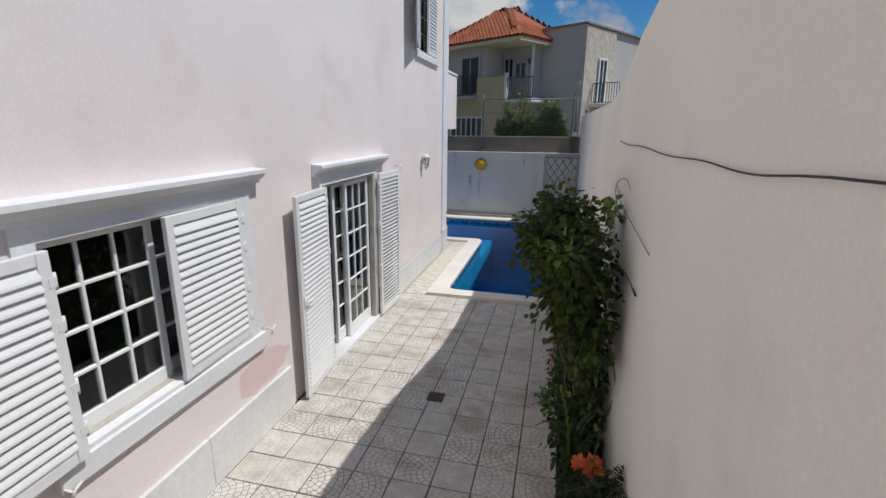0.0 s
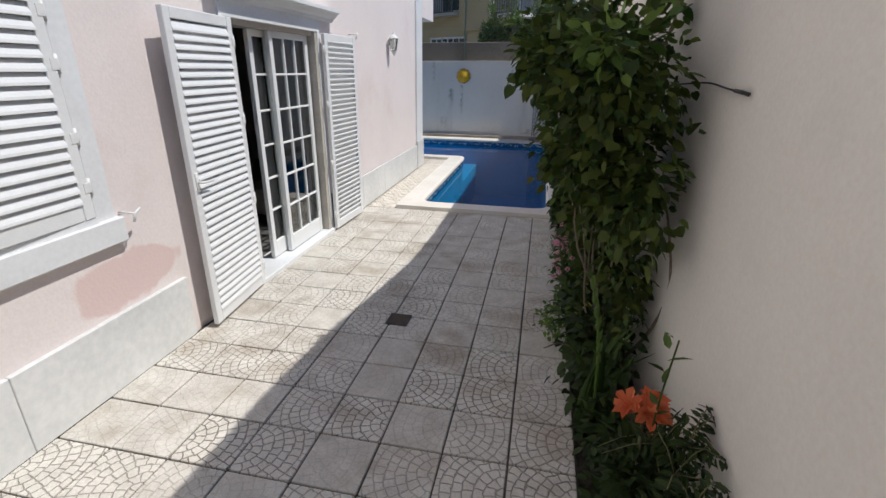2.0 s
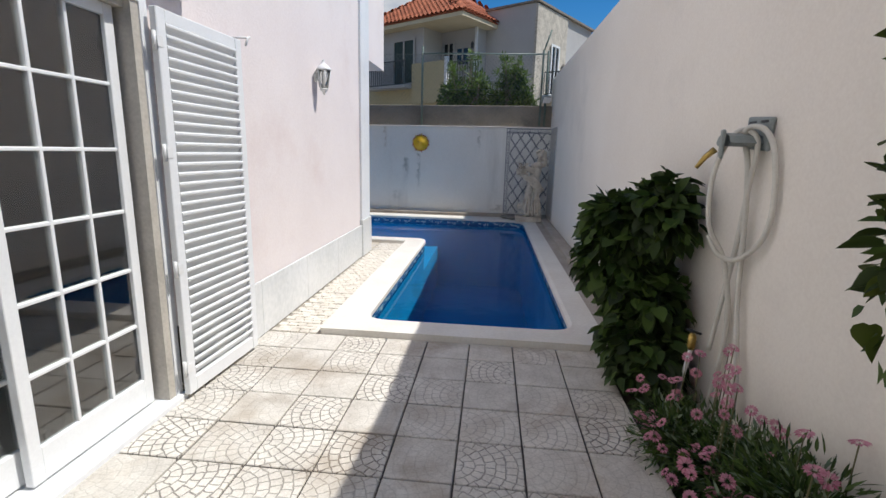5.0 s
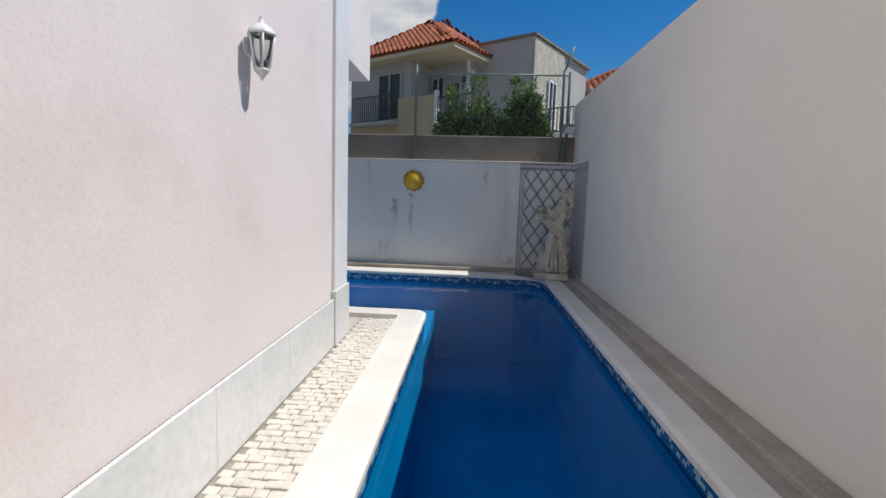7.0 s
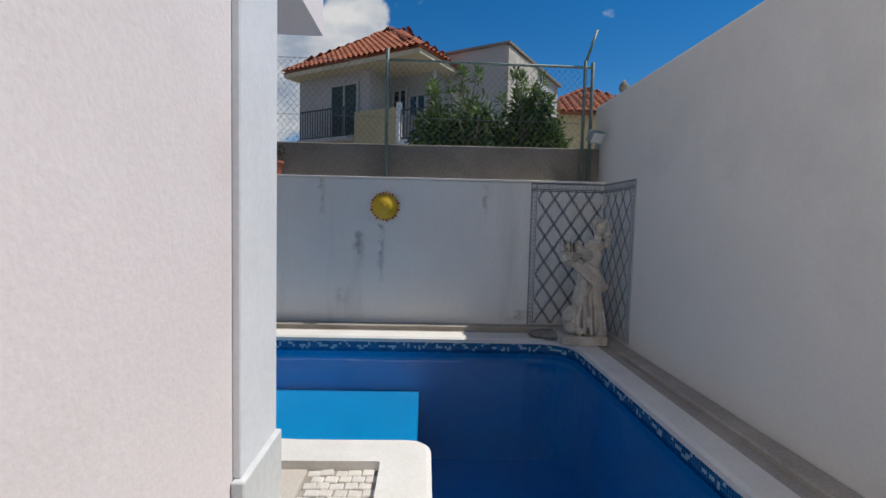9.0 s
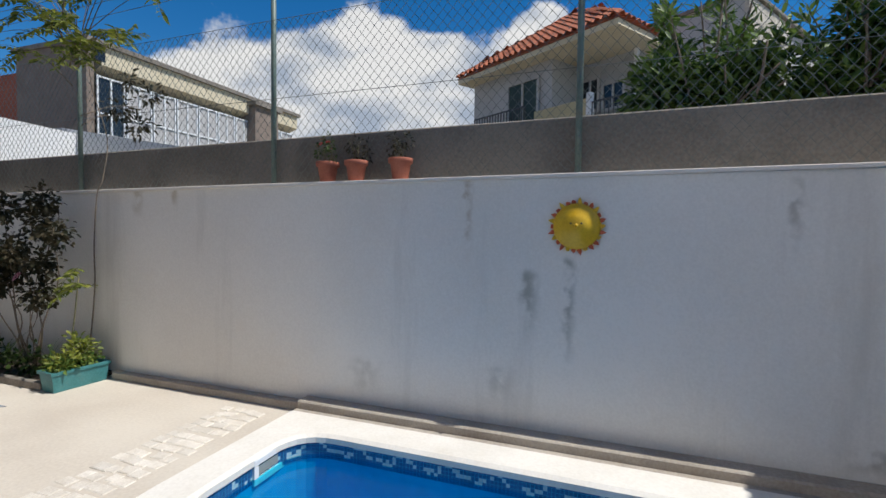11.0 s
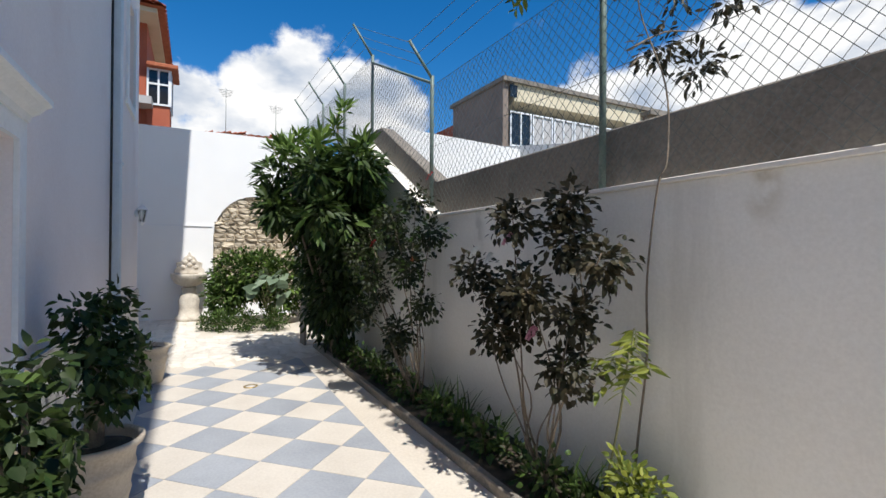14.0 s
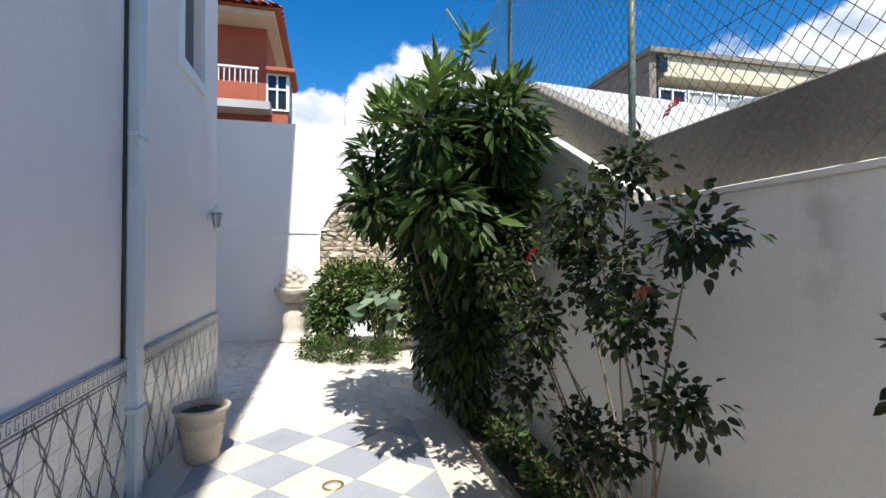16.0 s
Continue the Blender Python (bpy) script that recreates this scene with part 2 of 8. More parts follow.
M["petal_orange"] = leaf_material("orange_petal", (0.62, 0.12, 0.05), (0.78, 0.26, 0.12), 0.6, 0.3)
M["petal_white"] = leaf_material("white_petal", (0.66, 0.66, 0.60), (0.80, 0.80, 0.74), 0.6, 0.3)
M["petal_red"] = leaf_material("red_petal", (0.34, 0.015, 0.02), (0.52, 0.04, 0.05), 0.6, 0.3)
M["petal_yellow"] = leaf_material("yellow_petal", (0.60, 0.42, 0.04), (0.75, 0.55, 0.08), 0.6, 0.2)
M["hose"] = surface("pale_rubber_hose", (0.56, 0.54, 0.48), (0.64, 0.62, 0.56), 0.55, 6, 60, 0.05)
M["bracket"] = surface("grey_plastic", (0.20, 0.23, 0.22), (0.27, 0.30, 0.29), 0.5, 6, 60, 0.05)
M["brass"] = surface("worn_brass", (0.42, 0.28, 0.07), (0.60, 0.42, 0.14), 0.4, 12, 80, 0.1, metal=0.8)
M["teal"] = surface("teal_plastic", (0.03, 0.15, 0.16), (0.06, 0.23, 0.24), 0.5, 6, 60, 0.1, spots=(0.12, 0.14, 0.10), spot_amount=0.5, spot_scale=6)
M["sun_yellow"] = surface("yellow_glazed_ceramic", (0.62, 0.36, 0.01), (0.78, 0.50, 0.03), 0.3, 6, 60, 0.1, 0.003)
M["sun_red"] = surface("red_glazed_ceramic", (0.40, 0.06, 0.02), (0.58, 0.12, 0.04), 0.35, 6, 60, 0.1, 0.003)
M["lampwhite"] = surface("white_enamel", (0.74, 0.74, 0.73), (0.80, 0.80, 0.79), 0.35, 6, 60, 0.05)
M["downpipe"] = surface("pale_blue_grey_paint", (0.46, 0.53, 0.58), (0.56, 0.63, 0.68), 0.45, 4, 60, 0.05)
M["azulejo_white"] = surface("glazed_white_tile", (0.58, 0.58, 0.555), (0.70, 0.70, 0.67), 0.25, 6, 60, 0.03, each=0.03)
M["azulejo_blue"] = surface("blue_grey_glaze", (0.045, 0.055, 0.09), (0.09, 0.105, 0.15), 0.3, 8, 60, 0.02)
M["mosaic_dark"] = surface("navy_mosaic", (0.012, 0.08, 0.20), (0.03, 0.13, 0.30), 0.25, 8, 60, 0.02, each=0.2)
M["mosaic_pale"] = surface("pale_aqua_mosaic", (0.22, 0.40, 0.47), (0.36, 0.54, 0.60), 0.25, 8, 60, 0.02, each=0.15)
M["yellow_house"] = surface("pale_yellow_render", (0.50, 0.42, 0.25), (0.58, 0.50, 0.31), 0.9, 0.8, 30, 0.2)
M["pale_house"] = surface("grey_white_render", (0.42, 0.41, 0.40), (0.50, 0.49, 0.48), 0.9, 0.6, 30, 0.2)
M["brown_house"] = surface("brown_grey_brick_render", (0.20, 0.155, 0.125), (0.27, 0.215, 0.175), 0.9, 1.5, 30, 0.3)
M["red_house"] = surface("brick_red_render", (0.34, 0.085, 0.045), (0.42, 0.12, 0.065), 0.9, 1.0, 30, 0.2)
M["roof"] = surface("orange_clay_tile", (0.30, 0.075, 0.03), (0.44, 0.14, 0.065), 0.85, 2.0, 14, 0.3, each=0.18, island=True)
M["eave"] = surface("cream_eave_paint", (0.60, 0.52, 0.36), (0.68, 0.60, 0.44), 0.85, 2.0, 30, 0.1)
M["dark_glass"] = surface("dark_window_glass", (0.012, 0.016, 0.02), (0.022, 0.028, 0.034), 0.08, 2, 20, 0.0)
M["iron"] = surface("dark_iron_paint", (0.03, 0.032, 0.035), (0.06, 0.062, 0.066), 0.5, 6, 60, 0.05)
M["rust"] = surface("rusty_iron", (0.055, 0.040, 0.028), (0.13, 0.085, 0.05), 0.8, 14, 90, 0.3, 0.002)
M["pale_stone_clad"] = surface("pale_stone_cladding", (0.40, 0.36, 0.30), (0.60, 0.55, 0.47), 0.9, 3.5, 14, 0.8, 0.03)
M["ground"] = surface("dry_earth", (0.16, 0.14, 0.10), (0.26, 0.23, 0.17), 0.95, 0.4, 10, 0.5)
M["green_shutter"] = surface("dark_green_shutter", (0.012, 0.03, 0.022), (0.025, 0.05, 0.038), 0.5, 3, 40, 0.0)


def glass_material(name, tint, gloss=0.04, ior=1.5):
    m = bpy.data.materials.new(name)
    n, l, p = nodes_of(m)
    tr = n.new("ShaderNodeBsdfTransparent")
    tr.inputs["Color"].default_value = (*tint, 1)
    gl = n.new("ShaderNodeBsdfGlossy")
    gl.inputs["Roughness"].default_value = gloss
    fr = n.new("ShaderNodeFresnel")
    fr.inputs["IOR"].default_value = ior
    ms = n.new("ShaderNodeMixShader")
    l.new(fr.outputs[0], ms.inputs[0])
    l.new(tr.outputs[0], ms.inputs[1])
    l.new(gl.outputs[0], ms.inputs[2])
    l.new(ms.outputs[0], n["Material Output"].inputs["Surface"])
    return m


M["glass"] = glass_material("window_glass", (0.80, 0.86, 0.86), 0.03, 2.5)
M["lamp_glass"] = glass_material("lantern_glass", (0.80, 0.82, 0.80), 0.1)


def water_material():
    m = bpy.data.materials.new("pool_water")
    n, l, p = nodes_of(m)
    tr = n.new("ShaderNodeBsdfTransparent")
    tr.inputs["Color"].default_value = (0.05, 0.62, 0.80, 1)
    gl = n.new("ShaderNodeBsdfGlossy")
    gl.inputs["Roughness"].default_value = 0.03
    fr = n.new("ShaderNodeFresnel")
    fr.inputs["IOR"].default_value = 1.19
    geo = n.new("ShaderNodeNewGeometry")
    ns = n.new("ShaderNodeTexNoise")
    ns.inputs["Scale"].default_value, ns.inputs["Detail"].default_value = 3.5, 3.0
    l.new(geo.outputs["Position"], ns.inputs["Vector"])
    bp = n.new("ShaderNodeBump")
    bp.inputs["Strength"].default_value, bp.inputs["Distance"].default_value = 0.25, 0.02
    l.new(ns.outputs["Fac"], bp.inputs["Height"])
    l.new(bp.outputs[0], gl.inputs["Normal"])
    l.new(bp.outputs[0], fr.inputs["Normal"])
    ms = n.new("ShaderNodeMixShader")
    l.new(fr.outputs[0], ms.inputs[0])
    l.new(tr.outputs[0], ms.inputs[1])
    l.new(gl.outputs[0], ms.inputs[2])
    l.new(ms.outputs[0], n["Material Output"].inputs["Surface"])
    return m


M["water"] = water_material()


def fan_tile_material():
    """Cast cement paving tile: rings of small setts fanning out from one corner."""
    m = surface("fan_cement_tile", (0.535, 0.495, 0.435), (0.735, 0.695, 0.625), 0.85, 7, 90, 0.0, spots=(0.42, 0.33, 0.23), spot_amount=0.45, spot_scale=2.2, each=0.08)
    n, l, p = nodes_of(m)
    co = n.new("ShaderNodeTexCoord")
    sp = n.new("ShaderNodeSeparateXYZ")
    warp = n.new("ShaderNodeTexNoise")
    warp.inputs["Scale"].default_value = 18
    l.new(co.outputs["Object"], warp.inputs["Vector"])
    wadd = n.new("ShaderNodeVectorMath")
    wadd.operation = "MULTIPLY_ADD"
    l.new(warp.outputs["Color"], wadd.inputs[0])
    wadd.inputs[1].default_value = (0.030, 0.030, 0.0)
    l.new(co.outputs["Object"], wadd.inputs[2])
    l.new(wadd.outputs[0], sp.inputs[0])

    def mth(op, a, b=0.0, c=0.0):
        q = n.new("ShaderNodeMath")
        q.operation = op
        for i, v in enumerate((a, b, c)):
            if isinstance(v, (int, float)):
                q.inputs[i].default_value = v
            else:
                l.new(v, q.inputs[i])
        return q.outputs[0]

    x, y = mth("ADD", sp.outputs[0], 0.155), mth("ADD", sp.outputs[1], 0.01)
    r = mth("SQRT", mth("ADD", mth("MULTIPLY", x, x), mth("MULTIPLY", y, y)))
    ring = mth("DIVIDE", r, 0.050)
    rf = mth("ABSOLUTE", mth("SUBTRACT", mth("FRACT", ring), 0.5))
    k = mth("FLOOR", ring)
    ang = mth("ARCTAN2", y, x)
    af = mth("ABSOLUTE", mth("SUBTRACT", mth("FRACT", mth("ADD", mth("MULTIPLY", mth("MULTIPLY", ang, 1.05), mth("ADD", k, 0.6)), mth("MULTIPLY", k, 0.37))), 0.5))
    joint = mth("MAXIMUM", rf, af)
    mr = n.new("ShaderNodeMapRange")
    mr.interpolation_type = "SMOOTHSTEP"
    mr.inputs["From Min"].default_value, mr.inputs["From Max"].default_value = 0.415, 0.475
    mr.inputs["To Min"].default_value, mr.inputs["To Max"].default_value = 1.0, 0.0
    l.new(joint, mr.inputs["Value"])
    # worn tiles have lost most of the relief
    oi = n.new("ShaderNodeObjectInfo")
    wear = n.new("ShaderNodeMapRange")
    wear.inputs["From Min"].default_value, wear.inputs["From Max"].default_value = 0.15, 0.9
    wear.inputs["To Min"].default_value, wear.inputs["To Max"].default_value = 0.22, 0.95
    l.new(oi.outputs["Random"], wear.inputs["Value"])
    bp = n.new("ShaderNodeBump")
    bp.inputs["Distance"].default_value = 0.009
    l.new(wear.outputs[0], bp.inputs["Strength"])
    l.new(mr.outputs[0], bp.inputs["Height"])
    l.new(bp.outputs[0], p.inputs["Normal"])
    src = p.inputs["Base Color"].links[0].from_socket
    dirt = mth("MULTIPLY", mth("SUBTRACT", 1.0, mr.outputs[0]), mth("MULTIPLY", wear.outputs[0], 0.66))
    mx = n.new("ShaderNodeMix")
    mx.data_type = "RGBA"
    l.new(dirt, mx.inputs["Factor"])
    l.new(src, mx.inputs["A"])
    mx.inputs["B"].default_value = (0.13, 0.11, 0.085, 1)
    # brown damp stains in patches, more on some tiles than on others
    geo = n.new("ShaderNodeNewGeometry")
    st = n.new("ShaderNodeTexNoise")
    st.inputs["Scale"].default_value, st.inputs["Detail"].default_value, st.inputs["Roughness"].default_value = 1.7, 7.0, 0.62
    l.new(geo.outputs["Position"], st.inputs["Vector"])
    amount = n.new("ShaderNodeMapRange")
    amount.inputs["From Min"].default_value, amount.inputs["From Max"].default_value = 0.52, 0.66
    amount.inputs["To Max"].default_value = 0.55
    l.new(st.outputs["Fac"], amount.inputs["Value"])
    damp = n.new("ShaderNodeMix")
    damp.data_type = "RGBA"
    damp.inputs["B"].default_value = (0.30, 0.225, 0.15, 1)
    l.new(amount.outputs[0], damp.inputs["Factor"])
    l.new(mx.outputs["Result"], damp.inputs["A"])
    l.new(damp.outputs["Result"], p.inputs["Base Color"])
    return m


M["fan_tile"] = fan_tile_material()


def wall_stains(m, stains):
    """Single weather stains: x, top z, bottom z, half width, colour, strength."""
    n, l, p = nodes_of(m)
    geo = n.new("ShaderNodeNewGeometry")
    sp = n.new("ShaderNodeSeparateXYZ")
    l.new(geo.outputs["Position"], sp.inputs[0])
    ns = n.new("ShaderNodeTexNoise")
    ns.inputs["Scale"].default_value, ns.inputs["Detail"].default_value = 9.0, 6.0
    l.new(geo.outputs["Position"], ns.inputs["Vector"])

    def mth(op, a, b=0.0):
        q = n.new("ShaderNodeMath")
        q.operation = op
        for i, v in enumerate((a, b)):
            if isinstance(v, (int, float)):
                q.inputs[i].default_value = v
            else:
                l.new(v, q.inputs[i])
        return q.outputs[0]

    def fade(sock, lo, hi):
        r = n.new("ShaderNodeMapRange")
        r.interpolation_type = "SMOOTHSTEP"
        r.inputs["From Min"].default_value, r.inputs["From Max"].default_value = lo, hi
        l.new(sock, r.inputs["Value"])
        return r.outputs[0]

    wob = mth("MULTIPLY", mth("SUBTRACT", ns.outputs["Fac"], 0.5), 0.16)
    for x0, top, low, w, colour, amount in stains:
        dx = mth("ABSOLUTE", mth("SUBTRACT", mth("ADD", sp.outputs["X"], wob), x0))
        side = mth("SUBTRACT", 1.0, fade(dx, 0.0, w))
        up = mth("MULTIPLY", fade(sp.outputs["Z"], low, low + (top - low) * 0.7), mth("SUBTRACT", 1.0, fade(sp.outputs["Z"], top - 0.04, top + 0.03)))
        fac = mth("MULTIPLY", mth("MULTIPLY", side, up), mth("MULTIPLY", fade(ns.outputs["Fac"], 0.3, 0.62), amount))
        mx = n.new("ShaderNodeMix")
        mx.data_type = "RGBA"
        l.new(fac, mx.inputs["Factor"])
        l.new(p.inputs["Base Color"].links[0].from_socket, mx.inputs["A"])
        mx.inputs["B"].default_value = (*colour, 1)
        l.new(mx.outputs["Result"], p.inputs["Base Color"])


wall_stains(M["far_wall"], [(-2.25, 1.28, 0.72, 0.10, (0.30, 0.30, 0.25), 0.75), (-1.97, 1.38, 0.45, 0.06, (0.26, 0.27, 0.22), 0.7), (-2.73, 1.97, 1.25, 0.05, (0.42, 0.33, 0.22), 0.8),
                            (-2.45, 0.55, 0.18, 0.16, (0.40, 0.39, 0.34), 0.5), (-0.65, 1.9, 1.3, 0.05, (0.36, 0.34, 0.28), 0.6), (-6.2, 1.97, 1.6, 0.10, (0.45, 0.38, 0.26), 0.7), (-5.7, 1.97, 1.7, 0.06, (0.45, 0.38, 0.26), 0.7),
                            (-3.6, 0.5, 0.1, 0.2, (0.46, 0.44, 0.38), 0.5), (-0.2, 0.3, 0.1, 0.25, (0.35, 0.32, 0.26), 0.7), (-8.6, 1.95, 1.2, 0.12, (0.46, 0.44, 0.38), 0.6)])

def repaint_patch(m, centre, radius, colour, amount):
    """A rough-edged patch of fresher paint on a wall that faces +x."""
    n, l, p = nodes_of(m)
    geo = n.new("ShaderNodeNewGeometry")
    ns = n.new("ShaderNodeTexNoise")
    ns.inputs["Scale"].default_value, ns.inputs["Detail"].default_value = 5.0, 5.0
    l.new(geo.outputs["Position"], ns.inputs["Vector"])
    off = n.new("ShaderNodeVectorMath")
    off.operation = "SUBTRACT"
    off.inputs[1].default_value = centre
    l.new(geo.outputs["Position"], off.inputs[0])
    flat = n.new("ShaderNodeVectorMath")
    flat.operation = "DIVIDE"
    flat.inputs[1].default_value = radius
    l.new(off.outputs[0], flat.inputs[0])
    ln = n.new("ShaderNodeVectorMath")
    ln.operation = "LENGTH"
    l.new(flat.outputs[0], ln.inputs[0])
    edge = n.new("ShaderNodeMath")
    edge.operation = "MULTIPLY_ADD"
    edge.inputs[1].default_value = 1.2
    l.new(ns.outputs["Fac"], edge.inputs[0])
    l.new(ln.outputs["Value"], edge.inputs[2])
    r = n.new("ShaderNodeMapRange")
    r.inputs["From Min"].default_value, r.inputs["From Max"].default_value = 1.42, 1.55
    r.inputs["To Min"].default_value, r.inputs["To Max"].default_value = amount, 0.0
    l.new(edge.outputs[0], r.inputs["Value"])
    mx = n.new("ShaderNodeMix")
    mx.data_type = "RGBA"
    l.new(r.outputs[0], mx.inputs["Factor"])
    l.new(p.inputs["Base Color"].links[0].from_socket, mx.inputs["A"])
    mx.inputs["B"].default_value = (*colour, 1)
    l.new(mx.outputs["Result"], p.inputs["Base Color"])


repaint_patch(M["pink"], (-2.09, 3.45, 0.60), (0.4, 0.42, 0.17), (0.70, 0.52, 0.49), 0.8)

# ---- building helpers ----
BASE = {}


def part(name, bm, material, parent=None, label=""):
    """Links a bmesh, given in world metres, as one mesh object under a thing or a part."""
    base = BASE.get(parent.name, Vector()) if parent else Vector()
    if base.length > 0:
        bmesh.ops.translate(bm, verts=bm.verts[:], vec=-base)
    me = bpy.data.meshes.new(name)
    bm.to_mesh(me)
    bm.free()
    me.materials.append(material)
    ob = new(name, me)
    if parent:
        ob.parent = parent
        BASE[ob.name] = base
    if label:
        ob["label"] = label
    return ob


def part_data(name, verts, faces, material, parent=None, label="", smooth=False):
    base = BASE.get(parent.name, Vector()) if parent else Vector()
    me = bpy.data.meshes.new(name)
    v = np.asarray(verts, dtype=float).reshape(-1, 3) - np.array(base[:])
    me.from_pydata(v.tolist(), [], faces)
    if smooth:
        me.polygons.foreach_set("use_smooth", [True] * len(me.polygons))
    me.materials.append(material)
    ob = new(name, me)
    if parent:
        ob.parent = parent
        BASE[ob.name] = base
    if label:
        ob["label"] = label
    return ob


def thing(name, base, label, category, group="", kind=""):
    ob = new(name)
    ob.empty_display_size = 0.1
    ob.location = base
    BASE[ob.name] = Vector(base)
    return tagged(ob, label, category, group, kind)


def structure(name, bm, material, label, category):
    return tagged(part(name, bm, material), label, category, kind="structure")


def box(x0, x1, y0, y1, z0, z1, bevel=0.0, bm=None, segments=1):
    bm = bm or bmesh.new()
    vs = [bm.verts.new((x, y, z)) for x in (x0, x1) for y in (y0, y1) for z in (z0, z1)]
    fs = [bm.faces.new([vs[i] for i in f]) for f in ((0, 1, 3, 2), (4, 6, 7, 5), (0, 4, 5, 1), (2, 3, 7, 6), (0, 2, 6, 4), (1, 5, 7, 3))]
    if bevel:
        edges = list({e for f in fs for e in f.edges})
        bmesh.ops.bevel(bm, geom=edges, offset=bevel, segments=segments, affect="EDGES", profile=0.5)
    return bm


def turned(bm, at, rz=0, rx=0, ry=0):
    bmesh.ops.transform(bm, matrix=pose(*at, rx, ry, rz), verts=bm.verts[:])
    return bm


def prism(points, axis, lo, hi, bevel=0.0):
    """A closed outline (pairs) pushed along an axis: 'x' outline in y,z; 'y' in x,z; 'z' in x,y."""
    bm = bmesh.new()

    def put(a, b, c):
        return {"x": (c, a, b), "y": (a, c, b), "z": (a, b, c)}[axis]

    lower = [bm.verts.new(put(a, b, lo)) for a, b in points]
    upper = [bm.verts.new(put(a, b, hi)) for a, b in points]
    n = len(points)
    bm.faces.new(lower)
    bm.faces.new(upper)
    for i in range(n):
        bm.faces.new((lower[i], lower[(i + 1) % n], upper[(i + 1) % n], upper[i]))
    bmesh.ops.recalc_face_normals(bm, faces=bm.faces[:])
    if bevel:
        bmesh.ops.bevel(bm, geom=bm.edges[:], offset=bevel, segments=1, affect="EDGES")
    return bm


def tube(points, radius, sides=6, bm=None, taper=1.0, closed=False):
    bm = bm or bmesh.new()
    pts = [Vector(p) for p in points]
    rings = []
    n = len(pts)
    for i, p in enumerate(pts):
        if closed:
            d = pts[(i + 1) % n] - pts[i - 1]
        else:
            d = pts[min(i + 1, n - 1)] - pts[max(i - 1, 0)]
        d = d.normalized() if d.length > 1e-9 else Vector((0, 0, 1))
        a = d.cross(Vector((0.31, 0.17, 0.93)))
        if a.length < 0.05:
            a = d.cross(Vector((1, 0, 0)))
        a.normalize()
        b = d.cross(a)
        r = radius * (1 + (taper - 1) * i / max(1, n - 1))
        rings.append([bm.verts.new(p + a * (r * math.cos(2 * math.pi * k / sides)) + b * (r * math.sin(2 * math.pi * k / sides))) for k in range(sides)])
    for i in range(n if closed else n - 1):
        u, v = rings[i], rings[(i + 1) % n]
        for k in range(sides):
            bm.faces.new((u[k], u[(k + 1) % sides], v[(k + 1) % sides], v[k]))
    if not closed:
        bm.faces.new(rings[0][::-1])
        bm.faces.new(rings[-1])
    for f in bm.faces:
        f.smooth = True
    return bm


def lathe(profile, at, sides=24, bm=None):
    """A turned shape from (radius, height) pairs."""
    bm = bm or bmesh.new()
    rings = []
    for r, z in profile:
        rings.append([bm.verts.new((at[0] + r * math.cos(2 * math.pi * k / sides), at[1] + r * math.sin(2 * math.pi * k / sides), at[2] + z)) for k in range(sides)])
    for u, v in zip(rings, rings[1:]):
        for k in range(sides):
            f = bm.faces.new((u[k], u[(k + 1) % sides], v[(k + 1) % sides], v[k]))
            f.smooth = True
    bm.faces.new(rings[0][::-1])
    bm.faces.new(rings[-1])
    return bm


def curve_points(points, steps=6):
    """Catmull-Rom through the points."""
    p = [Vector(q) for q in points]
    p = [p[0] * 2 - p[1]] + p + [p[-1] * 2 - p[-2]]
    out = []
    for i in range(1, len(p) - 2):
        for s in range(steps):
            t = s / steps
            out.append(0.5 * ((2 * p[i]) + (p[i + 1] - p[i - 1]) * t + (2 * p[i - 1] - 5 * p[i] + 4 * p[i + 1] - p[i + 2]) * t * t + (3 * p[i] - p[i - 1] - 3 * p[i + 1] + p[i + 2]) * t ** 3))
    out.append(p[-2])
    return out


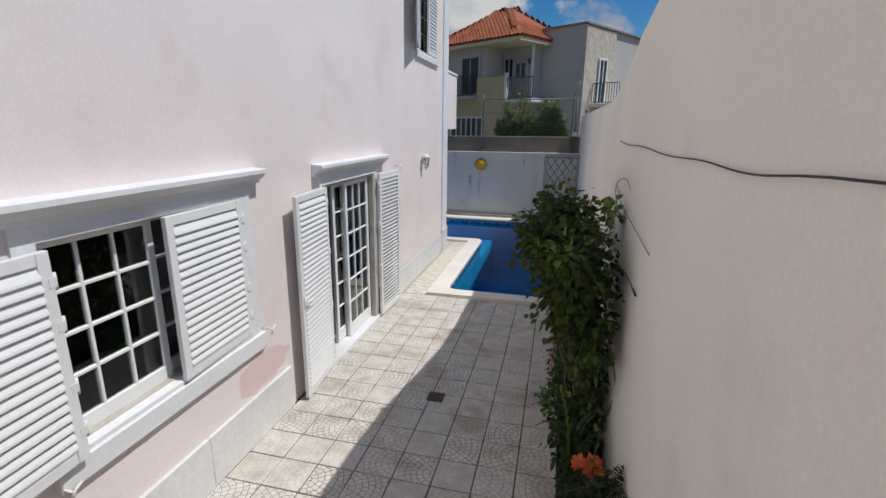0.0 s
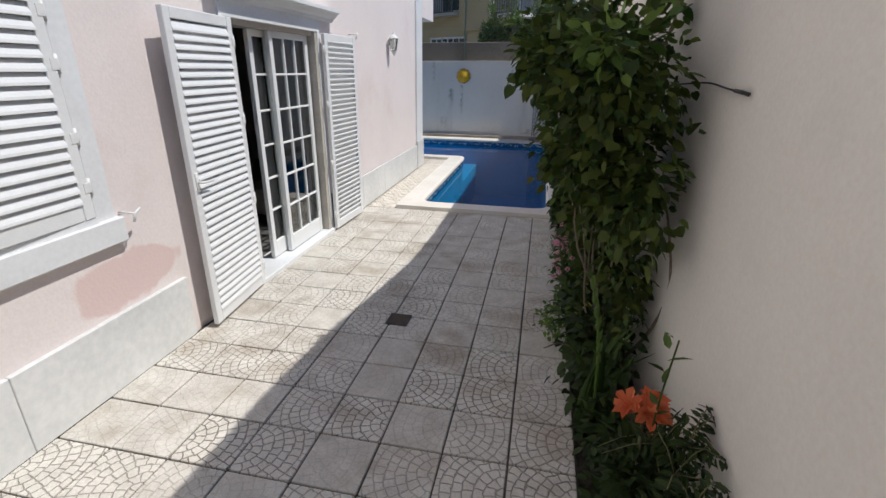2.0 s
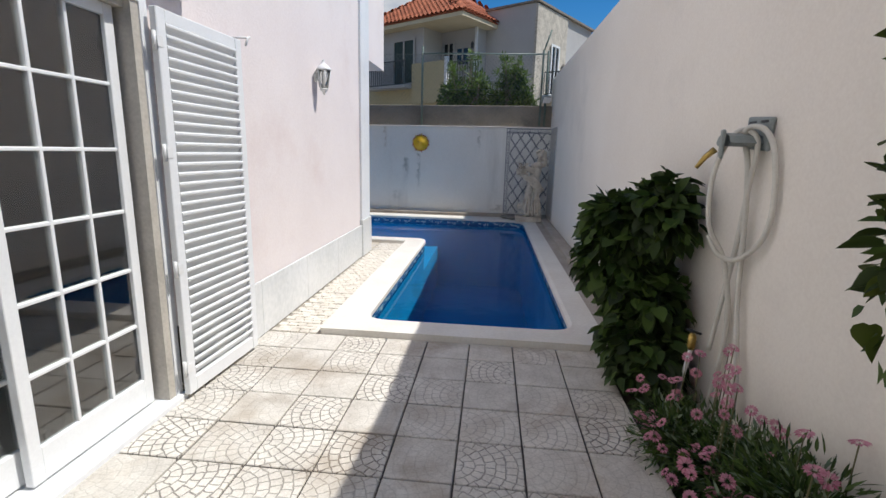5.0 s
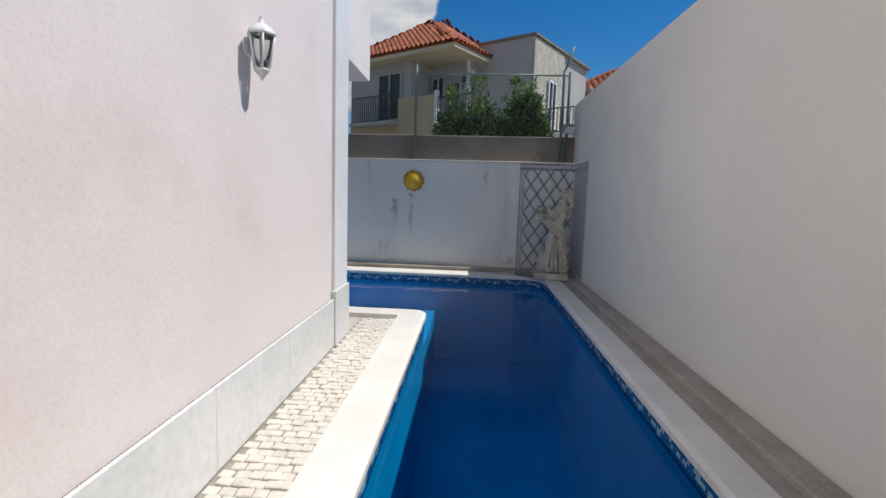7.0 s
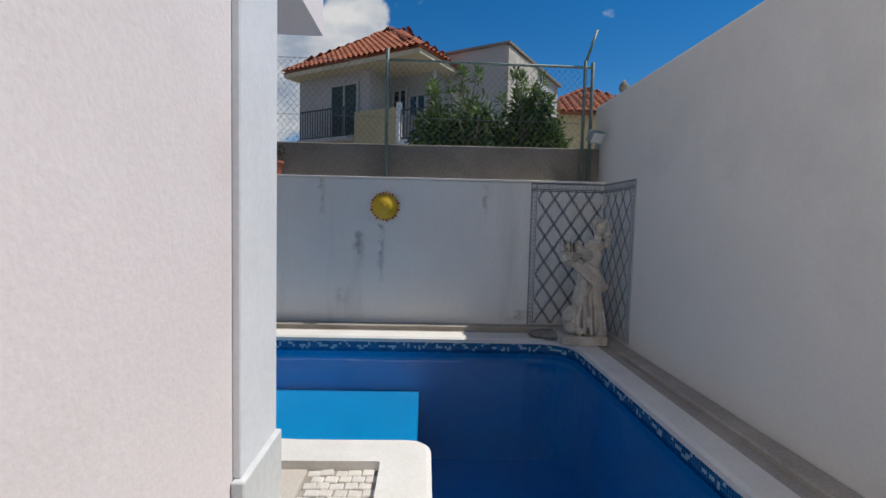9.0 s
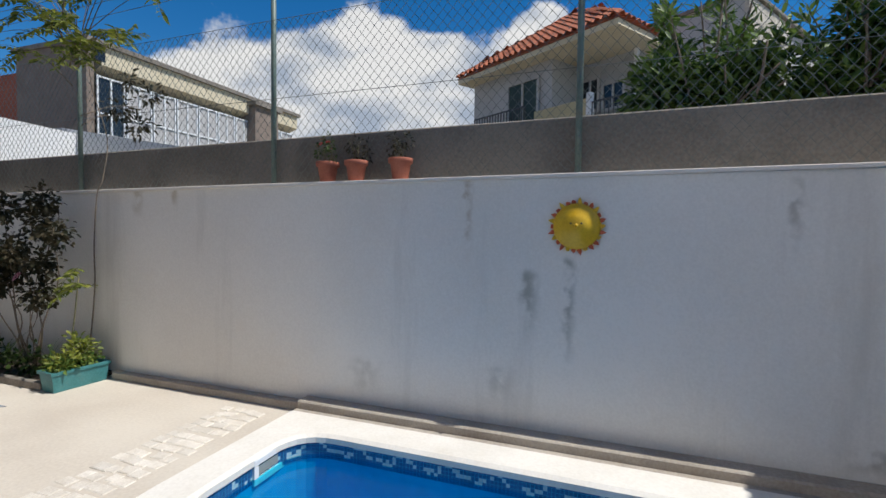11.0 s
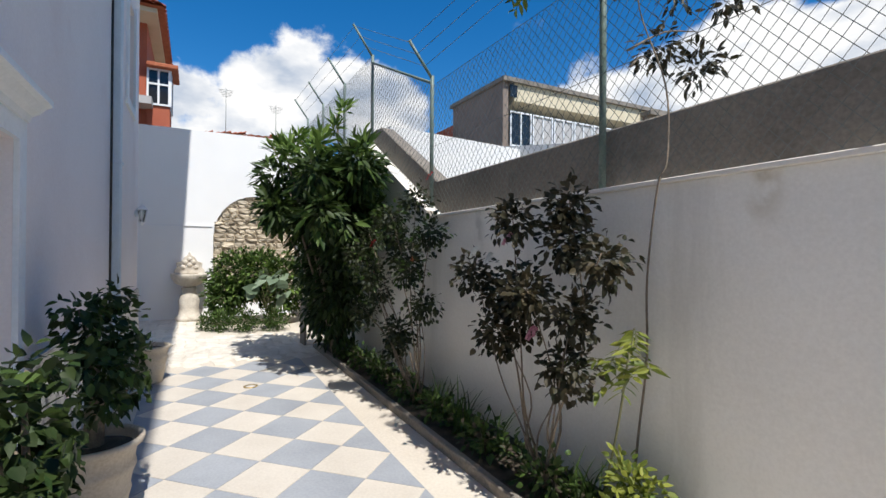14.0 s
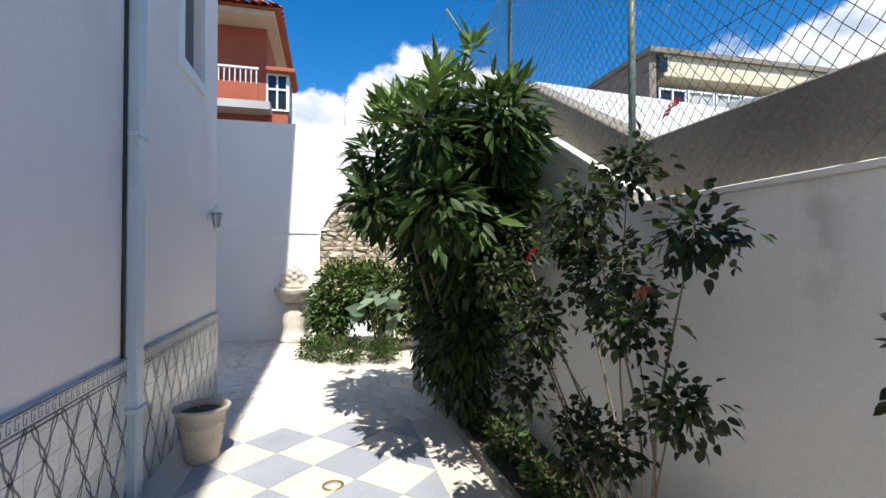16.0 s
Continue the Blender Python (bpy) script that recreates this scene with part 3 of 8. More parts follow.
def leaves(points, normals, length, width, rng, droop=0.3, spread=0.35):
    """Leaves folded along the rib; broad ones are heart-shaped. Returns vertices and faces."""
    n = len(points)
    p = np.asarray(points, float)
    d = np.asarray(normals, float) + rng.normal(0, spread, (n, 3))
    d[:, 2] -= droop
    d /= np.linalg.norm(d, axis=1, keepdims=True) + 1e-9
    u = rng.normal(0, 0.5, (n, 3)) + np.array([0, 0, 1.0])
    side = np.cross(d, u)
    side /= np.linalg.norm(side, axis=1, keepdims=True) + 1e-9
    up = np.cross(side, d)
    ln = (length * rng.uniform(0.6, 1.25, (n, 1)))
    wd = (width * rng.uniform(0.7, 1.2, (n, 1)))
    if width > 0.7 * length:
        outline = ((-0.06, 0.20), (0.10, 0.45), (0.34, 0.52), (0.58, 0.43), (0.80, 0.22))
    else:
        outline = ((0.26, 0.44), (0.60, 0.42))
    k = len(outline)
    m = 2 + 3 * k
    v = np.empty((n, m, 3))
    v[:, 0] = p
    v[:, 1] = p + d * ln - up * ln * 0.16
    for i, (a, b) in enumerate(outline):
        sag = up * ln * 0.16 * max(a, 0) ** 2
        v[:, 2 + i] = p + d * ln * a + side * wd * b + up * wd * 0.22 * b - sag
        v[:, 2 + k + i] = p + d * ln * a - side * wd * b + up * wd * 0.22 * b - sag
        v[:, 2 + 2 * k + i] = p + d * ln * max(a, 0.04) - up * wd * 0.04 - sag
    one = [(0, 2 + 2 * k, 2), (0, 2 + k, 2 + 2 * k)]
    for i in range(k - 1):
        one += [(2 + i, 2 + 2 * k + i, 3 + 2 * k + i, 3 + i), (2 + 2 * k + i, 2 + k + i, 3 + k + i, 3 + 2 * k + i)]
    one += [(1 + k, 1 + 3 * k, 1), (1 + 3 * k, 1 + 2 * k, 1)]
    f = [tuple(m * i + q for q in face) for i in range(n) for face in one]
    return v.reshape(-1, 3), f


def clump_points(blobs, count, rng, shell=0.55):
    """Points and outward ways in a set of ellipsoid clumps (x, y, z, rx, ry, rz)."""
    w = np.array([b[3] * b[4] + b[4] * b[5] + b[3] * b[5] for b in blobs])
    pick = rng.choice(len(blobs), count, p=w / w.sum())
    b = np.array(blobs)[pick]
    d = rng.normal(0, 1, (count, 3))
    d /= np.linalg.norm(d, axis=1, keepdims=True)
    r = rng.uniform(shell, 1.0, (count, 1)) * (1 + 0.22 * np.sin(7 * d[:, :1] + 5 * d[:, 1:2]) * np.cos(6 * d[:, 2:3]))
    return b[:, :3] + d * r * b[:, 3:], d


def foliage(name, blobs, count, length, width, material, parent, seed, droop=0.3, shell=0.55, limit=None, label=""):
    rng = np.random.default_rng(seed)
    p, d = clump_points(blobs, count, rng, shell)
    if limit:
        keep = np.ones(len(p), bool)
        for ax, lo, hi in limit:
            keep &= (p[:, 1] < lo * p[:, 0] + hi) if ax == 3 else (p[:, ax] > lo) & (p[:, ax] < hi)
        p, d = p[keep], d[keep]
    v, f = leaves(p, d, length, width, rng, droop)
    if limit:
        for ax, lo, hi in limit:
            if ax == 3:
                continue
            v[:, ax] = np.clip(v[:, ax], lo - 0.0, hi + 0.0)
    return part_data(name, v, f, material, parent, label, True)


def branch_set(name, base, tips, radius, material, parent, seed, sag=0.1):
    """One mesh of stems from a base to each tip, bent and tapered."""
    rnd = random.Random(seed)
    bm = bmesh.new()
    b = Vector(base)
    for t in tips:
        t = Vector(t)
        foot = b + Vector((rnd.uniform(-0.05, 0.05), rnd.uniform(-0.05, 0.05), 0))
        mid = foot.lerp(t, 0.5) + Vector((rnd.uniform(-sag, sag), rnd.uniform(-sag, sag), rnd.uniform(0, sag)))
        tube(curve_points([foot, foot.lerp(mid, 0.5) + Vector((rnd.uniform(-sag, sag) * 0.4, rnd.uniform(-sag, sag) * 0.4, 0)), mid, t], 4), radius * rnd.uniform(0.7, 1.1), 5, bm, 0.35)
    return part(name, bm, material, parent)

# ---- large structure ----
HX, RX, FY = -2.09, 0.878, 14.31      # house wall, party wall, garden wall
GY, EX = 11.29, -16.9                 # garden facade, end wall

# ground far around
ground = bmesh.new()
vs = [ground.verts.new((x, y, -2.2)) for x, y in ((-2500, -2500), (2500, -2500), (2500, 2500), (-2500, 2500))]
ground.faces.new(vs)
structure("ground", ground, M["ground"], "dry earth ground reaching the horizon", "ground")


def rounded(points, radii, steps=6):
    """A closed outline with its corners rounded."""
    out = []
    n = len(points)
    for i in range(n):
        p, a, b = Vector(points[i]), Vector(points[i - 1]), Vector(points[(i + 1) % n])
        r = radii[i]
        if r <= 0:
            out.append(tuple(p))
            continue
        u, v = (a - p).normalized(), (b - p).normalized()
        for s in range(steps + 1):
            t = s / steps
            q = (p + u * r) * (1 - t) ** 2 + p * 2 * t * (1 - t) + (p + v * r) * t ** 2
            out.append(tuple(q))
    return out


def offset_outline(pts, d):
    n = len(pts)
    out = []
    for i in range(n):
        p, a, b = Vector(pts[i]), Vector(pts[i - 1]), Vector(pts[(i + 1) % n])
        u, v = (p - a), (b - p)
        u = u.normalized() if u.length > 1e-9 else v.normalized()
        v = v.normalized() if v.length > 1e-9 else u
        n1, n2 = Vector((u.y, -u.x)), Vector((v.y, -v.x))
        m = (n1 + n2)
        m = m.normalized() / max(0.5, m.normalized().dot(n1))
        out.append((p.x + m.x * d, p.y + m.y * d))
    return out


# pool outline, counter-clockwise
POOL = rounded([(0.36, 7.50), (0.36, 13.83), (-3.90, 13.83), (-3.90, 11.23), (-1.37, 11.23), (-1.37, 7.50)],
               [0.22, 0.45, 0.35, 1.75, 0.14, 0.22], 7)
WATER_Z, COPING_Z = -0.10, 0.05


def ring_mesh(inner, outer, z_in, z_out, z_low):
    """A coping between two outlines with a rounded nose."""
    bm = bmesh.new()
    nose = offset_outline(inner, 0.03)
    loops = [[bm.verts.new((x, y, z)) for x, y in o] for o, z in ((inner, z_low), (inner, z_in - 0.02), (nose, z_in), (outer, z_out), (outer, z_low))]
    n = len(inner)
    for u, v in zip(loops, loops[1:]):
        for i in range(n):
            f = bm.faces.new((u[i], u[(i + 1) % n], v[(i + 1) % n], v[i]))
    bmesh.ops.recalc_face_normals(bm, faces=bm.faces[:])
    return bm


COPING_OUT = rounded([(0.58, 7.23), (0.58, 14.105), (-4.17, 14.105), (-4.17, 10.96), (-1.645, 10.96), (-1.645, 7.23)], [0.03, 0.03, 0.03, 1.9, 0.02, 0.03], 7)
structure("pool_coping", ring_mesh(offset_outline(POOL, -0.02), COPING_OUT, COPING_Z, COPING_Z, -0.01), M["coping"], "cream cast-stone coping round the swimming pool", "pool coping")
bm = bmesh.new()
top = [bm.verts.new((x, y, 0.0)) for x, y in POOL]
low = [bm.verts.new((x, y, -1.45)) for x, y in POOL]
n = len(POOL)
for i in range(n):
    bm.faces.new((top[i], low[i], low[(i + 1) % n], top[(i + 1) % n]))
bm.faces.new(low)
structure("pool_basin", bm, M["pool_blue"], "deep blue lined swimming pool basin", "pool")
# added block in place of refraction: lifts the floor so its sunlit patch shows
bm = prism([(-1.45, 11.26), (-1.45, 13.81), (-3.6, 13.81), (-3.88, 13.5), (-3.88, 12.9), (-3.3, 11.65), (-2.6, 11.27)], "z", -1.44, -0.60)
structure("pool_floor_raised", bm, M["pool_blue"], "blue pool floor, raised so that its sunlit patch shows", "pool floor")
bm = bmesh.new()
bm.faces.new([bm.verts.new((x, y, WATER_Z)) for x, y in offset_outline(POOL, -0.003)])
water = structure("water", bm, M["water"], "clear still pool water with faint ripples", "water")
water.visible_shadow = False

# terrace slab, its tiles come last in the file
terrace = structure("terrace_floor", box(-2.4, 0.5, 0.3, 7.23, -0.25, -0.012), M["grout"], "terrace paved with cream fan-patterned cement tiles", "floor")
strip = structure("sett_strip", box(-2.4, -1.64, 7.232, 11.0, -0.25, -0.01), M["joint_pale"], "narrow strip of small cream limestone setts beside the pool", "paving")
structure("bed_soil", box(0.5, RX, 2.2, 7.23, -0.25, -0.03), M["soil"], "dark soil of the planting bed under the wall", "soil")

# garden floor: deck round the pool's end and on to the end wall
cut = [p for p in COPING_OUT if p[0] < -1.65 and p[1] < 13.2]
cut.sort(key=lambda p: (-p[0], p[1]))
left_x = min(p[0] for p in COPING_OUT)
bm = prism([(EX, 9.0), (left_x - 0.001, 9.0), (left_x - 0.001, FY), (EX, FY)], "z", -0.25, 0.0)
garden_floor = structure("garden_floor", bm, M["deck"], "cream cement garden floor with a chequered tile inlay", "floor")
curve = [p for p in COPING_OUT if p[0] < -1.6 and 10.9 < p[1] < 13.0]
outline = [(left_x, 10.2), (-2.06, 10.2), (-2.06, 10.958)] + [p for p in sorted(curve, key=lambda p: -p[0]) if p[0] < -2.07] + [(left_x, 13.0)]
structure("pool_deck", prism(outline, "z", -0.25, 0.0), M["deck"], "cream cement deck beside the house", "floor")

# kerbs along the walls
structure("kerb_far", box(left_x, RX, 14.16, FY, -0.2, 0.115, 0.012), M["kerb"], "low cream kerb at the foot of the garden wall", "kerb")
structure("kerb_right", box(0.70, RX, 7.25, 14.158, -0.2, 0.085, 0.012), M["kerb"], "low cream kerb at the foot of the party wall", "kerb")
structure("kerb_garden", box(-6.5, left_x - 0.002, 14.22, FY, -0.1, 0.07, 0.01), M["kerb"], "low cream skirting kerb of the garden wall", "kerb")

structure("coping_side", box(0.58, 0.70, 7.25, 14.16, -0.2, 0.040), M["kerb"], "cream mortar strip beside the pool coping", "paving")
structure("coping_end", box(left_x, 0.58, 14.105, 14.16, -0.2, 0.048), M["kerb"], "cream mortar strip behind the pool coping", "paving")

# party wall with its stepped-down top
W = 0.25
structure("wall_right", prism([(-3, -0.4), (14.75, -0.4), (14.75, 3.03), (6.4, 3.0), (5.6, 3.06), (4.9, 3.24), (4.3, 3.41), (3.7, 3.52), (3.0, 3.56), (-3, 3.56)], "x", RX, RX + W, 0.01),
          M["white_wall"], "tall plastered white party wall with a stepped top", "wall")

# garden wall: white below, grey concrete parapet behind its ledge
structure("wall_far", prism([(RX, -0.4), (RX, 1.957), (-9.65, 1.897), (-10.75, 2.50), (-12.2, 3.30), (EX, 3.30), (EX, -0.4)], "y", FY, FY + 0.24), M["far_wall"],
          "weathered white plastered garden wall with rain stains", "wall")
structure("wall_cap", prism([(RX, 1.959), (RX, 1.987), (-9.64, 1.927), (-9.66, 1.899)], "y", FY - 0.03, FY + 0.24, 0.004), M["white_wall"], "thin white cap along the garden wall", "wall cap")
structure("wall_cap_slope", prism([(-9.66, 1.93), (-9.62, 1.985), (-12.2, 3.38), (-12.25, 3.31)], "y", FY - 0.04, FY + 0.05, 0.004), M["white_wall"], "white sloping cap on the rising garden wall", "wall cap")
structure("parapet", prism([(RX, 1.0), (RX, 2.445), (-9.92, 2.365), (-11.82, 3.44), (EX - 0.3, 3.52), (EX - 0.3, 1.0)], "y", FY + 0.242, FY + 0.45, 0.012), M["concrete"],
          "rough grey concrete parapet behind the garden wall", "wall")

# end wall with a blind arch
ARCH = [(12.42, 0.3), (12.42, 1.75)] + [(13.32 - 0.90 * math.cos(math.pi * k / 14), 1.85 + 0.95 * math.sin(math.pi * k / 14)) for k in range(15)] + [(14.22, 1.75), (14.22, 0.3)]
outer = [(8.0, -0.4), (8.0, 4.22), (14.8, 4.22), (14.8, -0.4), (14.22, -0.4)]
structure("wall_end", prism(outer + ARCH[::-1] + [(12.42, -0.4)], "x", EX - 0.3, EX), M["end_wall"], "bright white end wall of the garden with a stone arch", "wall")
arch_fill = structure("arch_backing", prism(ARCH, "x", EX - 0.3, EX - 0.06), M["stone"], "rubble stone filling of a blind arch", "wall")
structure("wall_cable_ledge", box(EX, EX + 0.02, 9.0, 12.4, 2.06, 2.09), M["trim"], "thin pale conduit along the end wall", "conduit")


def wall_with_holes(lo, hi, z0, z1, holes, axis, a, b, material, name, label):
    """A wall along x or y built of blocks round its openings. holes: (start, end, bottom, top)."""
    bm = bmesh.new()

    def blk(s, e, p, q):
        if e - s > 1e-4 and q - p > 1e-4:
            box(*((a, b, s, e) if axis == "y" else (s, e, a, b)), p, q, bm=bm)

    at = lo
    for s, e, p, q in sorted(holes):
        blk(at, s, z0, z1)
        blk(s, e, z0, p)
        blk(s, e, q, z1)
        at = e
    blk(at, hi, z0, z1)
    bmesh.ops.remove_doubles(bm, verts=bm.verts[:], dist=1e-4)
    return structure(name, bm, material, label, "wall")


# house height, top out of view, set so its shadow climbs the end wall
H = 9.5
WIN = (1.83, 3.345, 1.0, 2.15)
DOOR = (4.68, 6.14, 0.03, 2.09)
UPWIN = (8.15, 9.42, 3.93, 5.2)
wall_with_holes(-3.0, 10.36, -0.3, H, [WIN, DOOR, UPWIN], "y", HX - 0.28, HX, M["pink"], "wall_house_terrace", "pale pink rendered house wall along the terrace")
wall_with_holes(-6.9, HX - 0.28, -0.3, H, [], "x", 10.08, 10.36, M["pink"], "wall_house_corner", "pale pink rendered house wall by the pool deck")
wall_with_holes(10.36, GY - 0.28, -0.3, H, [], "y", -6.9 - 0.28, -6.9, M["pink"], "wall_house_return", "pale pink rendered house return wall")
wall_with_holes(-13.3, -6.9, -0.3, H, [(-7.88, -7.1, 0.03, 2.05), (-12.6, -11.9, 3.4, 4.7)], "x", GY - 0.28, GY, M["pink"], "wall_house_garden", "pale pink rendered garden facade in shade")
wall_with_holes(-3.0, GY - 0.28, -0.3, H, [], "y", -13.3, -13.02, M["pink"], "wall_house_end", "pale pink rendered end wall of the house")
wall_with_holes(-13.02, HX - 0.28, -0.3, H, [], "x", -3.0, -2.72, M["pink"], "wall_house_back", "pale pink rendered back wall of the house")
wall_with_holes(HX, RX, -0.3, 3.5, [], "x", -3.0, -2.72, M["white_wall"], "wall_behind", "plain white wall behind the steps")
# unseen roof, added with a deep eave over the garden side to cast its shade
structure("roof", prism([(-3.05, H), (12.22, H), (12.22, H + 0.14), (4.0, H + 1.6), (-3.05, H + 1.6)], "x", -13.9, -2.0, 0.01), M["roof"], "unseen clay-tiled house roof, its deep eave sized to shade the garden", "roof")
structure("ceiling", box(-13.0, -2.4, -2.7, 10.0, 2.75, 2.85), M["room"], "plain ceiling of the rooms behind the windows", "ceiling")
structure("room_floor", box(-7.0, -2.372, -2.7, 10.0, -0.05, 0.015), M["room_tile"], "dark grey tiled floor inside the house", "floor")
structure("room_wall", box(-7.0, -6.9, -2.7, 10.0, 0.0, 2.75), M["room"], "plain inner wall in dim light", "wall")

# steps down from the landing
for i in range(7):
    z = 1.225 - 0.175 * i
    tagged(part("step", box(-0.62, RX, 0.32 + 0.27 * (i - 1) if i else -2.72, 0.32 + 0.27 * i, -0.2, z - 0.001, 0.008), M["coping"]), "pale cement step of the flight down to the terrace", "step", "steps to the terrace", "structure")

# ---- house: trims, shutters, windows ----
def shared(name, me, parent, loc, label=""):
    """An object of its own on shared mesh data, under a parent built in its own axes."""
    ob = new(name, me)
    ob.parent = parent
    ob.location = loc
    return ob


def mesh_of(bm, name, material):
    me = bpy.data.meshes.new(name)
    bm.to_mesh(me)
    bm.free()
    me.materials.append(material)
    return me


def shutter(w, h, slats, m, label, group, handle=False, hinge_side=1):
    """A louvred leaf in its own axes: x from the hinge, z up. m: where it hangs."""
    ob = thing("shutter", (0, 0, 0), label, "shutter", group)
    t, st = 0.019, 0.062
    part("stile", box(0, st, -t, t, 0, h, 0.004), M["paint"], ob)
    part("stile", box(w - st, w, -t, t, 0, h, 0.004), M["paint"], ob)
    part("rail", box(st + 0.001, w - st - 0.001, -t + 0.002, t - 0.002, 0, 0.085, 0.004), M["paint"], ob)
    part("rail", box(st + 0.001, w - st - 0.001, -t + 0.002, t - 0.002, h - 0.065, h, 0.004), M["paint"], ob)
    span = (h - 0.16) / slats
    bm = bmesh.new()
    # slat with a rounded front edge, tipped down and out
    prof = [(-0.024, 0.030), (-0.016, 0.037), (0.004, 0.020), (0.024, -0.018), (0.026, -0.030), (0.018, -0.032), (-0.004, 0.004), (-0.023, 0.020)]
    lower = [bm.verts.new((st - 0.003, y, z * span / 0.055)) for y, z in prof]
    upper = [bm.verts.new((w - st + 0.003, y, z * span / 0.055)) for y, z in prof]
    k = len(prof)
    bm.faces.new(lower)
    bm.faces.new(upper[::-1])
    for i in range(k):
        bm.faces.new((lower[i], upper[i], upper[(i + 1) % k], lower[(i + 1) % k]))
    bmesh.ops.recalc_face_normals(bm, faces=bm.faces[:])
    slat = mesh_of(bm, "slat", M["paint"])
    for i in range(slats):
        shared("slat", slat, ob, (0, 0, 0.088 + span * (i + 0.5)))
    for z in (0.16, h * 0.36, h * 0.66, h - 0.16):
        bm = lathe([(0.009, 0), (0.009, 0.09)], (-0.012, t * hinge_side * 0.4, z - 0.045), 8)
        box(-0.008, 0.03, t * hinge_side - 0.003, t * hinge_side + 0.003, z - 0.025, z + 0.025, bm=bm)
        part("hinge", bm, M["lampwhite"], ob, "white hinge")
    if handle:
        bm = box(w - 0.05, w - 0.02, t * hinge_side, t * hinge_side + 0.01, h * 0.47, h * 0.53, 0.003)
        tube([(w - 0.035, t * hinge_side, h * 0.5), (w - 0.035, (t + 0.04) * hinge_side, h * 0.5), (w - 0.15, (t + 0.045) * hinge_side, h * 0.495)], 0.008, 6, bm)
        part("handle", bm, M["lampwhite"], ob, "white lever handle")
    ob.matrix_basis = m
    return ob


def heading(dx, dy):
    return math.degrees(math.atan2(dy, dx))


shutter(0.735, 2.05, 36, pose(-2.035, 4.675, 0.03, 0, 0, heading(0.07, -0.735)), "white louvred shutter folded open beside the terrace door", "terrace door shutters", True)
shutter(0.725, 2.05, 36, pose(-2.025, 6.165, 0.03, 0, 0, heading(0.035, 0.725)), "white louvred shutter folded open beside the terrace door", "terrace door shutters", False, -1)
shutter(0.76, 1.14, 17, pose(-2.01, 1.825, 0.985, 0, 0, heading(0.05, -0.76)), "white louvred window shutter folded open against the wall", "window shutters")
shutter(0.775, 1.14, 17, pose(-2.075, 3.335, 1.005, 0, 0, heading(0.03, -0.775)), "white louvred window shutter standing closed", "window shutters")
shutter(0.63, 1.26, 19, pose(-2.03, 8.145, 3.94, 0, 0, heading(0.16, -0.61)), "white louvred upper window shutter swung open", "upper window shutters")
shutter(0.63, 1.26, 19, pose(-2.075, 9.415, 3.94, 0, 0, heading(0.01, -0.63)), "white louvred upper window shutter standing closed", "upper window shutters")


def moulding(y0, y1, z, name, label, axis="y", face=HX, sign=1):
    """A stepped head moulding over an opening."""
    prof = [(0, 0), (0.035, 0), (0.045, 0.03), (0.075, 0.045), (0.10, 0.075), (0.125, 0.085), (0.125, 0.115), (0.0, 0.125)]
    if axis == "y":
        bm = prism([(face + sign * a, z + b) for a, b in prof], "y", y0, y1)
    else:
        bm = prism([(face + sign * a, z + b) for a, b in prof], "x", y0, y1)
    return structure(name, bm, M["trim"], label, "moulding")


moulding(1.50, 3.585, 2.245, "window_head_1", "white stepped stone moulding over the window")
moulding(4.50, 6.50, 2.20, "door_head_1", "white stepped stone moulding over the terrace door")


def surround(o, a, b, top, bottom, name, label):
    bm = box(HX + 0.0, HX + 0.02, o[0] - a, o[0], o[2] - bottom, o[3] + top)
    box(HX + 0.0, HX + 0.02, o[1], o[1] + b, o[2] - bottom, o[3] + top, bm=bm)
    box(HX + 0.0, HX + 0.0195, o[0], o[1], o[3], o[3] + top, bm=bm)
    if bottom:
        box(HX - 0.1, HX + 0.05, o[0] - a - 0.03, o[1] + b + 0.03, o[2] - bottom, o[2] - 0.03, 0.006, bm=bm)
        box(HX - 0.1, HX + 0.03, o[0], o[1], o[2] - 0.032, o[2] + 0.004, 0.004, bm=bm)
    return structure(name, bm, M["trim"], label, "surround")


surround(WIN, 0.11, 0.11, 0.095, 0.17, "window_surround_1", "white stone surround and sill of the window")
surround((DOOR[0], DOOR[1], 0.0, DOOR[3]), 0.06, 0.05, 0.11, 0, "door_surround_1", "white stone surround of the terrace door")
surround(UPWIN, 0.05, 0.05, 0.08, 0.12, "window_surround_2", "white stone surround and sill of the upper window")
structure("door_sill_1", box(HX - 0.28, HX + 0.045, DOOR[0] - 0.06, DOOR[1] + 0.06, -0.01, 0.034, 0.006), M["trim"], "worn pale stone threshold of the terrace door", "sill")
bm = box(HX - 0.2, HX + 0.012, DOOR[0] - 0.001, DOOR[0] + 0.05, 0.035, DOOR[3])
box(HX - 0.2, HX + 0.012, DOOR[1] - 0.05, DOOR[1] + 0.001, 0.035, DOOR[3], bm=bm)
box(HX - 0.2, HX - 0.02, DOOR[0] + 0.05, DOOR[1] - 0.05, DOOR[3] - 0.04, DOOR[3], bm=bm)
structure("door_frame_1", bm, M["jamb"], "worn beige wooden frame of the terrace door", "door frame")


